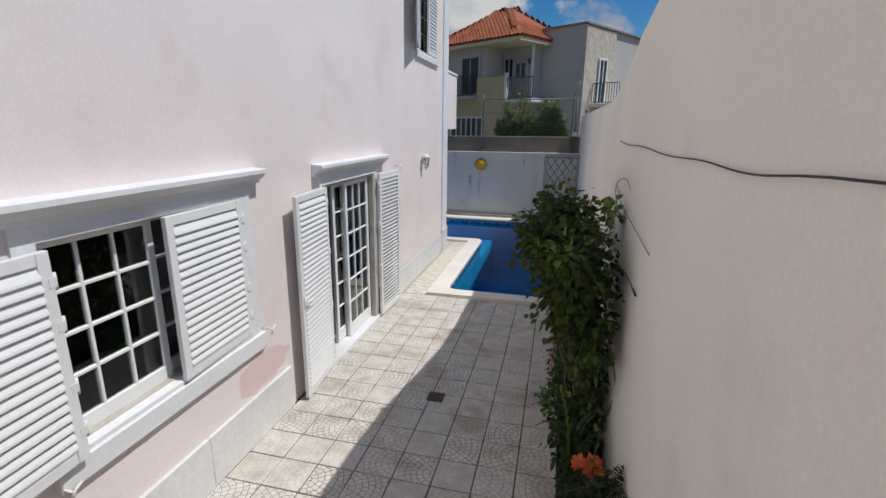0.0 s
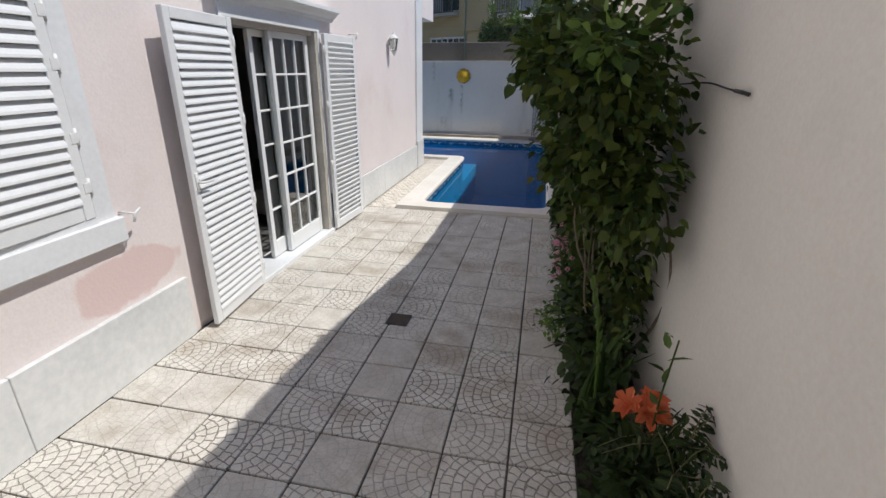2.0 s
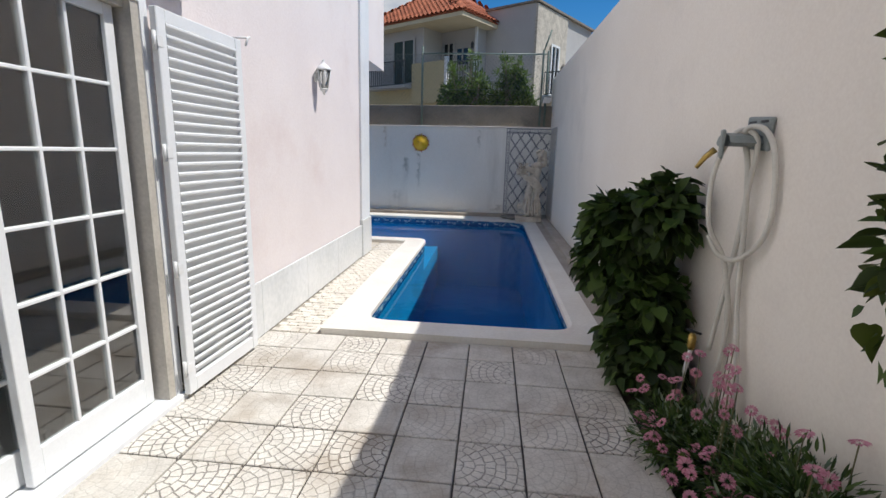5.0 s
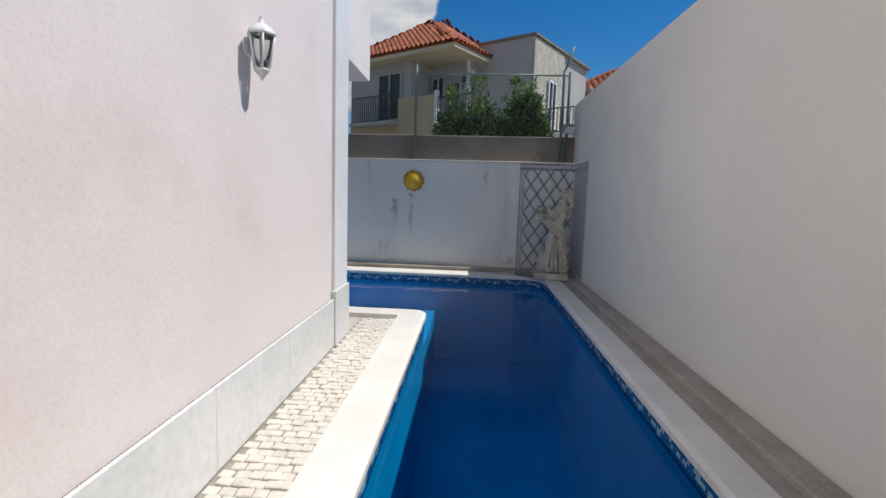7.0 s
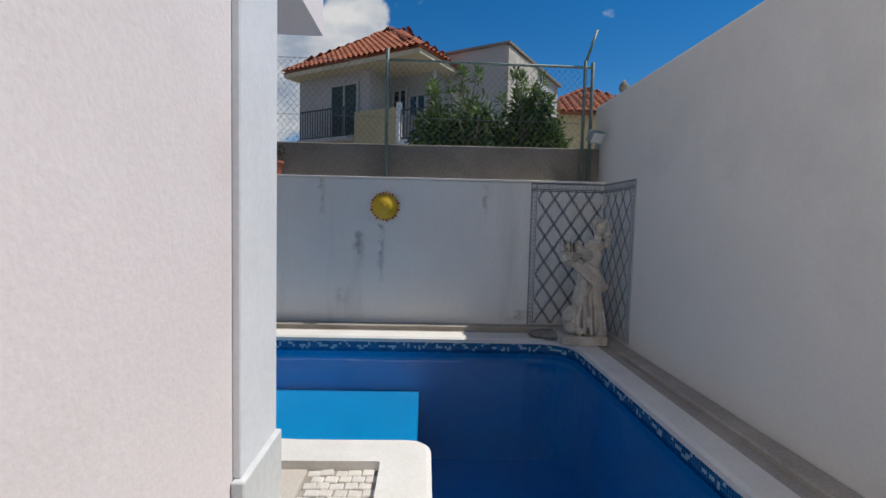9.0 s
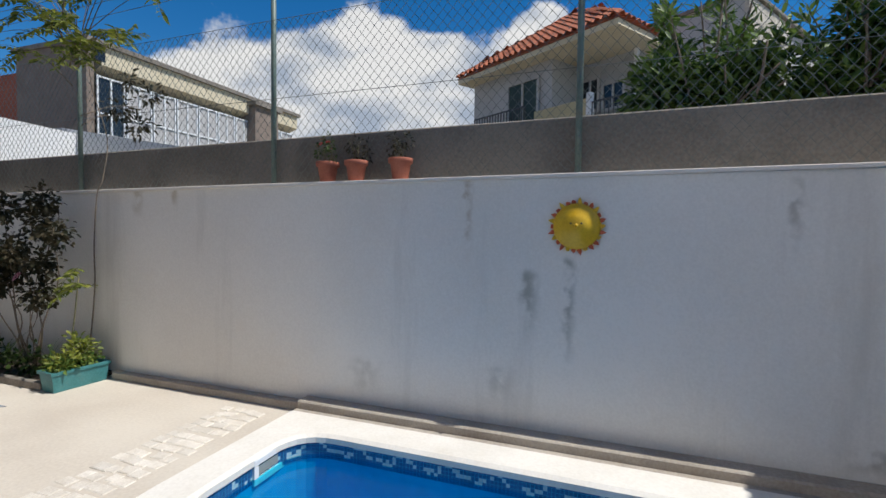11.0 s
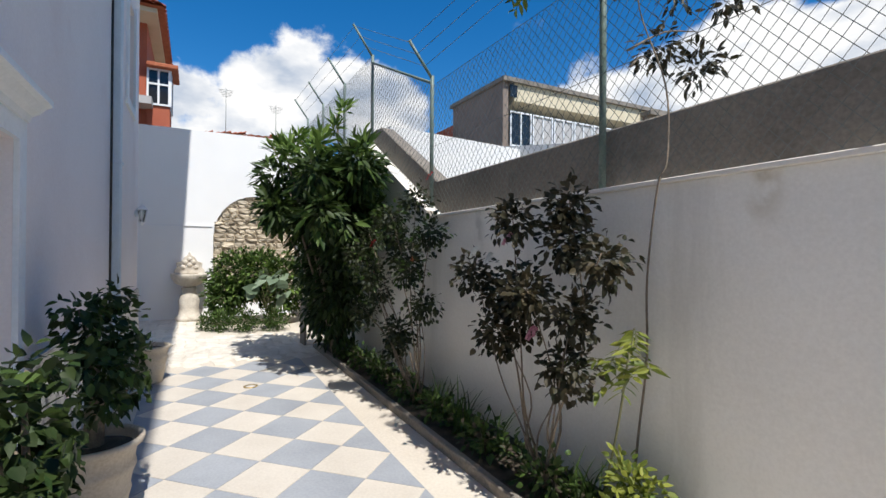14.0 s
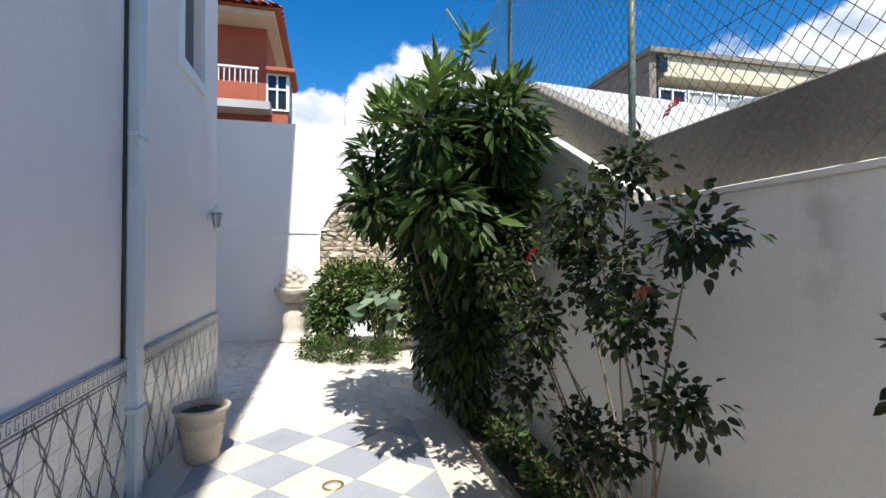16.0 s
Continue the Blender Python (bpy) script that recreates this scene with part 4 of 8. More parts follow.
def sash(name, x, y0, y1, z0, z1, cols, rows, label, category, bottom=0.12, side=0.055, bar=0.017, thick=0.02):
    """A glazed leaf with glazing bars, panes and rails, in the plane of the wall."""
    ob = thing(name, (x, (y0 + y1) / 2, z0), label, category, kind="structure")
    part("stile", box(x - thick, x + thick, y0, y0 + side, z0, z1, 0.003), M["paint"], ob)
    part("stile", box(x - thick, x + thick, y1 - side, y1, z0, z1, 0.003), M["paint"], ob)
    part("rail", box(x - thick + 0.001, x + thick - 0.001, y0 + side, y1 - side, z0, z0 + bottom, 0.003), M["paint"], ob)
    part("rail", box(x - thick + 0.001, x + thick - 0.001, y0 + side, y1 - side, z1 - side, z1, 0.003), M["paint"], ob)
    a, b, c, d = y0 + side, y1 - side, z0 + bottom, z1 - side
    for i in range(1, cols):
        y = a + (b - a) * i / cols
        part("glazing_bar", box(x - 0.012, x + 0.014, y - bar / 2, y + bar / 2, c, d, 0.003), M["paint"], ob)
    for j in range(1, rows):
        z = c + (d - c) * j / rows
        part("glazing_bar", box(x - 0.0115, x + 0.0135, a, b, z - bar / 2, z + bar / 2, 0.003), M["paint"], ob)
    for i in range(cols):
        for j in range(rows):
            g = part("pane", box(x - 0.002, x + 0.002, a + (b - a) * i / cols, a + (b - a) * (i + 1) / cols - 0.001, c + (d - c) * j / rows, c + (d - c) * (j + 1) / rows - 0.001), M["glass"], ob)
            g.visible_shadow = False
    return ob


sash("door_1", -2.165, 5.365, 6.06, 0.045, 2.05, 3, 6, "white sliding glazed terrace door leaf, slid to one side", "door", 0.15)
sash("door_2", -2.225, 5.15, 5.86, 0.045, 2.05, 3, 6, "white sliding glazed inner door leaf, slid behind the other", "door", 0.15)
sash("window_1", -2.20, 1.835, 2.60, 1.01, 2.14, 3, 4, "white sliding window leaf with small panes", "window", 0.09, 0.05, 0.02)
sash("window_2", -2.25, 2.52, 3.335, 1.01, 2.14, 3, 4, "white sliding window leaf with small panes behind the shutter", "window", 0.09, 0.05, 0.02)
structure("window_frame_1", box(-2.30, -2.13, 1.832, 3.343, 1.001, 1.012), M["jamb"], "beige sliding track of the window", "window frame")
sash("window_3", -2.22, 8.16, 9.41, 3.94, 5.19, 4, 4, "white glazed upper window behind its shutters", "window", 0.08)
sash_low = thing("cabinet", (-2.9, 2.3, 0.02), "reddish brown wooden sideboard inside the room", "cabinet")
part("body", box(-3.3, -2.65, 1.5, 2.6, 0.02, 1.05, 0.01), M["wood"], sash_low)
part("top", box(-3.33, -2.62, 1.47, 2.63, 1.051, 1.08, 0.006), M["terracotta"], sash_low, "red-brown polished top")
chair = thing("armchair", (-3.0, 6.4, 0.015), "pale upholstered armchair in the dim room", "armchair")
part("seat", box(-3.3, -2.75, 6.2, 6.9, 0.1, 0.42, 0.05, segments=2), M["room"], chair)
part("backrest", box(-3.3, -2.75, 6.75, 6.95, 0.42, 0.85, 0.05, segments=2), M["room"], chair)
for yy in (6.22, 6.86):
    for xx in (-3.28, -2.8):
        part("leg", box(xx, xx + 0.04, yy, yy + 0.04, 0.015, 0.1), M["wood"], chair)

# marble plinth slabs: only stubs past openings
plinth = structure("plinth", box(HX, HX + 0.012, 6.2, 10.0, 0.0, 0.42), M["grout"], "pale veined marble plinth slabs along the house wall", "plinth")
plinth_edges = [-0.4, 0.9, 1.86, 2.72, 3.86], [6.22, 7.15, 8.05, 8.95, 9.96]
for run in plinth_edges:
    for a, b in zip(run, run[1:]):
        part("slab", box(HX + 0.002 if a < 6 else HX + 0.013, HX + 0.033, a + 0.0015, b - 0.0015, 0.0, 0.43, 0.004), M["plinth"], plinth)
structure("plinth_corner", box(HX + 0.001, HX + 0.05, 9.962, 10.40, 0.0, 0.50, 0.006), M["plinth"], "marble corner block of the house plinth", "plinth")
structure("pilaster", box(HX - 0.002, HX + 0.03, 9.985, 10.385, 0.50, H - 0.02, 0.005), M["trim"], "flat white corner pilaster of the house", "pilaster")
structure("pilaster_return", box(HX - 0.4, HX + 0.028, 10.362, 10.387, 0.0, H - 0.02), M["trim"], "flat white corner pilaster return", "pilaster")

# balcony over the pool deck
balcony = thing("balcony", (-3.6, 10.9, 2.62), "solid pale pink rendered balcony over the pool deck", "balcony", kind="structure")
part("slab", box(-5.6, HX - 0.03, 10.36, 11.52, 2.64, 2.80), M["pink"], balcony)
part("parapet", box(-5.6, HX - 0.03, 11.40, 11.52, 2.801, 3.82), M["pink"], balcony)
part("parapet", box(HX - 0.15, HX - 0.03, 10.388, 11.399, 2.801, 3.82), M["pink"], balcony)
part("coping", box(HX - 0.17, HX - 0.01, 10.388, 11.54, 3.821, 3.87, 0.006), M["trim"], balcony)


def wall_lantern(at, way, label):
    """A small six-sided lantern on a wall bracket. at: its middle; way: outwards, along x or y."""
    ob = thing("wall_lantern", at, label, "lamp", "wall lanterns")
    x, y, z = at
    wx, wy = way
    sx, sy = x - wx * 0.085, y - wy * 0.085
    bm = lathe([(0.045, 0), (0.05, 0.012), (0.03, 0.02)], (0, 0, 0), 12)
    turned(bm, (0, 0, 0), 0, 90 if wy > 0 else 0, 90 if wx else 0)
    if wy > 0:
        bmesh.ops.rotate(bm, verts=bm.verts[:], matrix=Matrix.Rotation(math.pi, 3, "Z"))
    bmesh.ops.translate(bm, verts=bm.verts[:], vec=(sx, sy, z + 0.02))
    part("rose", bm, M["lampwhite"], ob)
    part("arm", tube(curve_points([(sx, sy, z + 0.02), (sx + wx * 0.05, sy + wy * 0.05, z + 0.09), (x, y, z + 0.17), (x, y, z + 0.135)], 5), 0.008, 6), M["lampwhite"], ob)
    part("roof", lathe([(0.078, 0.075), (0.08, 0.085), (0.055, 0.11), (0.03, 0.13), (0.012, 0.14), (0.012, 0.155), (0.004, 0.17)], at, 6), M["lampwhite"], ob)
    part("glass", lathe([(0.036, -0.09), (0.066, 0.073)], at, 6), M["lamp_glass"], ob).visible_shadow = False
    for k in range(6):
        a = k * math.pi / 3
        part("bar", tube([(x + 0.038 * math.cos(a), y + 0.038 * math.sin(a), z - 0.09), (x + 0.07 * math.cos(a), y + 0.07 * math.sin(a), z + 0.075)], 0.006, 4), M["lampwhite"], ob)
    part("base", lathe([(0.004, -0.15), (0.012, -0.135), (0.022, -0.12), (0.042, -0.10), (0.042, -0.09)], at, 6), M["lampwhite"], ob)
    return ob


wall_lantern((HX + 0.09, 8.46, 2.08), (1, 0), "small white lantern on the sunlit pink wall")
wall_lantern((-12.9, GY + 0.09, 2.02), (0, 1), "small white lantern on the shaded garden facade")

for y, z, nm in ((3.50, 0.985, "window shutter"), (7.0, 2.12, "door shutter"), (1.70, 0.86, "window shutter")):
    ob = thing("shutter_stay", (HX, y, z), "small white iron shutter stay on the " + nm + " wall", "shutter stay", "shutter stays")
    part("pin", tube([(HX, y, z), (HX + 0.10, y, z)], 0.007, 6), M["lampwhite"], ob)
    part("catch", tube([(HX + 0.09, y, z - 0.05), (HX + 0.10, y + 0.01, z), (HX + 0.09, y + 0.06, z + 0.015)], 0.008, 6), M["lampwhite"], ob)

# garden facade: door head, downpipe, window
moulding(-7.98, -6.95, 2.15, "door_head_2", "white stepped moulding over the garden door", "x", GY)
bm = box(-7.98, -7.88, GY + 0.001, GY + 0.025, 0, 2.148)
box(-7.1, -6.98, GY + 0.001, GY + 0.025, 0, 2.148, bm=bm)
box(-7.88, -7.1, GY + 0.001, GY + 0.025, 2.05, 2.148, bm=bm)
structure("door_surround_2", bm, M["trim"], "white surround of the garden door", "surround")
garden_door = tagged(part("door_3", box(-7.88, -7.1, GY - 0.14, GY - 0.09, 0.03, 2.05, 0.003), M["paint"]), "plain white painted garden door, closed", "door", kind="structure")
pipe = thing("downpipe", (-10.78, GY, 0), "pale blue-grey painted square downpipe on the facade", "downpipe")
part("pipe", box(-10.84, -10.72, GY + 0.008, GY + 0.085, 0.0, 8.9, 0.01), M["downpipe"], pipe)
for z in (0.6, 2.4, 4.2):
    part("clip", box(-10.86, -10.70, GY + 0.001, GY + 0.095, z, z + 0.03, 0.002), M["downpipe"], pipe)
cab = thing("facade_cable", (-10.69, GY, 0), "thin dark cable running down beside the downpipe", "cable")
part("cable", tube([(-10.69, GY + 0.008, 0.9), (-10.695, GY + 0.01, 3.0), (-10.69, GY + 0.008, 8.5)], 0.012, 5), M["black"], cab)
bm = box(-12.7, -12.6, GY + 0.001, GY + 0.03, 3.3, 4.8)
box(-11.9, -11.8, GY + 0.001, GY + 0.03, 3.3, 4.8, bm=bm)
box(-12.6, -11.9, GY + 0.001, GY + 0.03, 3.3, 3.4, bm=bm)
structure("window_surround_3", bm, M["trim"], "white surround of the upper garden window", "surround")
structure("window_4", box(-12.6, -11.9, GY - 0.1, GY - 0.08, 3.4, 4.7), M["dark_glass"], "dark upper garden window", "window")
facade_base = structure("tile_dado", box(-13.31, -8.0, GY + 0.001, GY + 0.012, 0.0, 0.965), M["azulejo_white"], "glazed white tile dado with a blue trellis pattern", "tile dado")

# ---- terrace things ----
drain = thing("drain_cover", (-0.73, 4.345, 0.002), "small square rusty metal drain cover set in the tiles", "drain cover")
part("frame", box(-0.812, -0.648, 4.263, 4.427, -0.006, 0.007, 0.002), M["iron"], drain)
for k in range(7):
    x = -0.80 + 0.021 * k
    part("slat", box(x, x + 0.013, 4.275, 4.415, 0.0072, 0.0105), M["rust"], drain)

# hose on its wall bracket
ob = thing("hose_bracket", (RX, 6.25, 1.5), "grey plastic hose bracket with a slotted back plate", "hose bracket")
part("back_plate", turned(box(-0.01, 0.01, -0.105, 0.105, -0.075, 0.075, 0.009, segments=2), (RX - 0.0115, 6.25, 1.545), 0, 4), M["bracket"], ob)
part("saddle", prism([(6.18, 1.50), (6.20, 1.53), (6.25, 1.545), (6.30, 1.53), (6.32, 1.50), (6.30, 1.485), (6.20, 1.485)], "x", RX - 0.165, RX - 0.018), M["bracket"], ob)
part("lip", turned(box(-0.008, 0.008, -0.085, 0.085, -0.07, 0.06, 0.007, segments=2), (RX - 0.17, 6.25, 1.50), -22, 3), M["bracket"], ob)
for dy in (-0.05, 0.05):
    part("slot", box(RX - 0.0235, RX - 0.0215, 6.25 + dy - 0.03, 6.25 + dy + 0.03, 1.590, 1.602), M["iron"], ob)
hose = thing("garden_hose", (0.8, 6.2, 0.3), "pale rubber garden hose looped over the wall bracket", "hose")
part("loop", tube(curve_points([(0.83, 6.30, 0.0), (0.85, 6.24, 0.57), (0.80, 6.25, 0.92), (0.71, 6.26, 1.10), (0.695, 6.27, 1.32), (0.74, 6.27, 1.50), (0.80, 6.25, 1.562), (0.835, 6.19, 1.50), (0.835, 6.21, 1.30), (0.83, 6.23, 1.0), (0.82, 6.26, 0.75), (0.81, 6.30, 0.45)], 7), 0.0125, 8), M["hose"], hose)
part("loop", tube(curve_points([(0.83, 6.05, 0.0), (0.84, 6.06, 0.36), (0.845, 6.17, 0.75), (0.84, 6.20, 1.1), (0.83, 6.23, 1.38), (0.80, 6.24, 1.55), (0.83, 6.16, 1.565), (0.85, 6.08, 1.47), (0.855, 6.03, 1.25), (0.85, 6.06, 1.08), (0.82, 6.18, 0.96), (0.76, 6.25, 0.97), (0.715, 6.27, 1.06)], 7), 0.0125, 8), M["hose"], hose)
part("nozzle", tube([(0.70, 6.29, 1.47), (0.665, 6.31, 1.43), (0.64, 6.33, 1.38)], 0.016, 8, None, 0.6), M["brass"], hose, "brass nozzle")
tap = thing("garden_tap", (RX - 0.06, 6.55, 0.35), "small brass garden tap on a grey standpipe", "tap")
part("standpipe", tube([(RX - 0.16, 6.42, -0.03), (RX - 0.13, 6.36, 0.42)], 0.012, 6), M["steel"], tap)
part("body", lathe([(0.014, 0), (0.022, 0.02), (0.022, 0.07), (0.012, 0.09)], (RX - 0.13, 6.36, 0.42), 8), M["brass"], tap)
part("handle", tube([(RX - 0.17, 6.34, 0.54), (RX - 0.10, 6.33, 0.52)], 0.007, 5), M["iron"], tap)

# cables on the party wall
ob = thing("wall_cable", (RX, 3.0, 2.58), "thin dark cable slung along the party wall", "cable", "wall cables")
part("cable", tube(curve_points([(RX - 0.012, 4.86, 2.60), (RX - 0.012, 4.3, 2.585), (RX - 0.015, 3.6, 2.60), (RX - 0.015, 2.83, 2.585), (RX - 0.013, 2.2, 2.60), (RX - 0.015, 1.7, 2.595), (RX - 0.013, 1.1, 2.635), (RX - 0.013, -0.5, 2.66), (RX - 0.013, -2.6, 2.7)], 5), 0.0035, 5), M["black"], ob)
ob = thing("wall_cable", (RX, 3.8, 2.1), "short dark dead stem hanging on the party wall", "cable", "wall cables")
part("cable", tube(curve_points([(RX - 0.012, 4.78, 2.22), (RX - 0.03, 4.2, 2.12), (RX - 0.03, 3.5, 2.08), (RX - 0.012, 2.95, 2.02)], 5), 0.003, 5), M["bark"], ob)
ob = thing("wall_cable", (RX, 3.5, 1.6), "short dark cable end sticking out of the climber", "cable", "wall cables")
part("cable", tube(curve_points([(RX - 0.06, 3.95, 1.70), (RX - 0.03, 3.60, 1.715), (RX - 0.018, 3.40, 1.70), (RX - 0.014, 3.22, 1.69)], 5), 0.0038, 5), M["black"], ob)
part("end_wrap", tube([(RX - 0.016, 3.32, 1.695), (RX - 0.015, 3.25, 1.692), (RX - 0.014, 3.20, 1.688)], 0.0075, 6), M["black"], ob)

# climber over the terrace
climber = thing("climbing_shrub", (0.66, 4.1, -0.03), "dense dark green climber leaning out from the party wall", "shrub")
CL = [(0.50, 3.65, 1.72, 0.30, 0.34, 0.36), (0.58, 4.0, 1.70, 0.28, 0.34, 0.40), (0.42, 3.85, 1.42, 0.25, 0.36, 0.36), (0.60, 3.9, 1.18, 0.22, 0.38, 0.34),
      (0.64, 3.6, 1.25, 0.20, 0.30, 0.4), (0.60, 4.1, 1.40, 0.24, 0.28, 0.42), (0.36, 4.0, 1.78, 0.22, 0.30, 0.26), (0.72, 3.95, 0.62, 0.14, 0.32, 0.36), (0.68, 4.2, 0.6, 0.16, 0.22, 0.36),
      (0.24, 3.88, 1.78, 0.22, 0.22, 0.24), (0.48, 4.45, 1.78, 0.20, 0.28, 0.34), (0.58, 4.6, 1.35, 0.16, 0.26, 0.42), (0.66, 4.8, 1.75, 0.14, 0.24, 0.36), (0.72, 4.85, 1.15, 0.10, 0.22, 0.40), (0.16, 4.15, 1.85, 0.16, 0.22, 0.24), (0.30, 4.3, 1.72, 0.2, 0.25, 0.3), (0.52, 4.4, 0.95, 0.18, 0.26, 0.4), (0.64, 4.6, 0.65, 0.16, 0.26, 0.4), (0.36, 4.3, 2.05, 0.25, 0.3, 0.2),
      (0.34, 4.72, 1.72, 0.20, 0.22, 0.28), (0.24, 4.60, 1.98, 0.18, 0.20, 0.20), (0.55, 4.95, 1.60, 0.18, 0.22, 0.32), (0.60, 5.10, 1.92, 0.15, 0.20, 0.20), (0.50, 4.85, 1.25, 0.14, 0.2, 0.25)]
LIM = [(0, -0.04, RX - 0.012), (1, 3.1, 5.3), (3, 1.40, 4.30)]
foliage("foliage", CL, 4200, 0.066, 0.050, M["leaf_climber"], climber, 11, 0.6, 0.25, LIM)
foliage("foliage", CL, 3400, 0.052, 0.034, M["leaf_mid"], climber, 12, 0.5, 0.15, LIM)
foliage("foliage", [(0.6, 3.9, 0.3, 0.24, 0.6, 0.35), (0.66, 4.5, 0.3, 0.18, 0.35, 0.3)], 700, 0.06, 0.046, M["leaf_dark"], climber, 14, 0.4, 0.15, [(0, 0.3, RX - 0.012), (2, -0.02, 2), (3, 1.15, 4.37)])
foliage("young_foliage", [(0.78, 4.1, 2.08, 0.08, 0.3, 0.10), (0.40, 3.5, 1.85, 0.18, 0.14, 0.16)], 90, 0.07, 0.05, M["leaf_bright"], climber, 13, 0.3, 0.2, LIM)
foliage("foliage", [(0.55, 4.4, 1.2, 0.22, 0.3, 0.5)], 14, 0.08, 0.07, M["leaf_yellow"], climber, 15, 0.6, 0.2, LIM)
branch_set("branchwork", (0.70, 4.1, -0.02), [(0.52, 3.7, 1.75), (0.40, 4.0, 1.6), (0.62, 4.2, 1.8), (0.72, 3.8, 1.95), (0.70, 4.25, 1.6), (0.55, 4.2, 1.2), (0.80, 4.0, 2.25), (0.74, 3.6, 1.35), (0.5, 4.5, 1.8), (0.6, 4.65, 1.4), (0.7, 4.8, 1.9), (0.24, 3.9, 1.75), (0.3, 3.4, 0.5), (0.62, 4.6, 0.9)], 0.012, M["bark"], climber, 5, 0.16)
part("tendril", tube(curve_points([(0.82, 4.3, 2.1), (0.80, 4.22, 2.28), (0.84, 4.0, 2.34), (0.85, 3.8, 2.28)], 5), 0.004, 4), M["bark"], climber)

# dark ivy-like bush by the pool corner
bush = thing("leafy_bush", (0.62, 6.95, -0.03), "compact bush of glossy dark green leaves beside the pool", "shrub")
BB = [(0.52, 7.0, 1.00, 0.26, 0.26, 0.20), (0.66, 6.8, 1.08, 0.18, 0.24, 0.22), (0.50, 7.0, 0.75, 0.26, 0.26, 0.24), (0.62, 6.85, 0.55, 0.22, 0.30, 0.24), (0.62, 6.75, 0.28, 0.22, 0.34, 0.24), (0.66, 6.5, 0.18, 0.14, 0.16, 0.16), (0.70, 6.75, 1.26, 0.10, 0.12, 0.08)]
foliage("foliage", BB, 1700, 0.095, 0.075, M["leaf_dark"], bush, 21, 0.6, 0.55, [(0, 0.2, RX - 0.012), (2, -0.02, 2)])
foliage("foliage", BB[:5], 1000, 0.10, 0.08, M["leaf_mid"], bush, 22, 0.6, 0.85, [(0, 0.2, RX - 0.012), (2, -0.02, 2)])
branch_set("branchwork", (0.68, 6.9, -0.02), [(0.5, 7.0, 1.0), (0.66, 6.8, 1.1), (0.6, 6.6, 0.5)], 0.01, M["bark"], bush, 6)


def daisy(at, r, way, parent, rng, petals=14, material=None):
    """One flower head: a ring of petals round a small dome."""
    way = Vector(way).normalized()
    q = way.to_track_quat("Z", "Y").to_matrix()
    v, f = [], []
    for k in range(petals):
        a = 2 * math.pi * k / petals + rng.uniform(-0.1, 0.1)
        o = len(v)
        w = 2.4 * r / petals
        d, s = Vector((math.cos(a), math.sin(a), 0)), Vector((-math.sin(a), math.cos(a), 0))
        for p in (d * 0.2 * r, d * 0.7 * r + s * w + Vector((0, 0, 0.1 * r)), d * r + Vector((0, 0, -0.02 * r)), d * 0.7 * r - s * w + Vector((0, 0, 0.1 * r))):
            v.append(tuple(Vector(at) + q @ p))
        f.append((o, o + 1, o + 2, o + 3))
    return v, f


def flowers(name, places, r, parent, seed, material, petals=14, spread=0.5, up=0.6):
    rng = random.Random(seed)
    for p in places:
        v, f = daisy(p, r * rng.uniform(0.75, 1.15), (rng.uniform(-spread, spread) - 0.3, rng.uniform(-spread, spread) - 0.3, up), parent, rng, petals)
        part_data(name, v, f, material, parent)


daisies = thing("daisy_bush", (0.66, 5.55, -0.03), "bush of pink daisies with feathery green leaves", "flowers")
DB = [(0.66, 5.75, 0.14, 0.19, 0.42, 0.20), (0.64, 5.25, 0.14, 0.19, 0.40, 0.20), (0.55, 6.0, 0.12, 0.16, 0.22, 0.18), (0.70, 5.5, 0.26, 0.14, 0.4, 0.14), (0.72, 4.95, 0.20, 0.15, 0.30, 0.24), (0.70, 5.3, 0.30, 0.15, 0.35, 0.20)]
foliage("foliage", DB, 5200, 0.060, 0.013, M["leaf_mid"], daisies, 31, -0.3, 0.3, [(0, 0.30, RX - 0.01), (2, -0.02, 2)])
foliage("foliage", DB, 1200, 0.05, 0.012, M["leaf_silver"], daisies, 32, -0.4, 0.6, [(0, 0.30, RX - 0.01), (2, -0.02, 2)])
rr = random.Random(4)
heads = [(rr.uniform(0.40, 0.60), rr.uniform(5.3, 6.25), rr.uniform(0.10, 0.36)) for _ in range(46)] + [(rr.uniform(0.56, 0.84), rr.uniform(4.75, 6.2), rr.uniform(0.36, 0.58)) for _ in range(34)]
flowers("flower", heads, 0.030, daisies, 5, M["petal_pink"])
for hx, hy, hz in heads[46:]:
    part("stalk", tube([(hx + rr.uniform(-0.03, 0.03), hy + rr.uniform(-0.03, 0.03), 0.1), (hx, hy, hz)], 0.0025, 4), M["stem"], daisies)

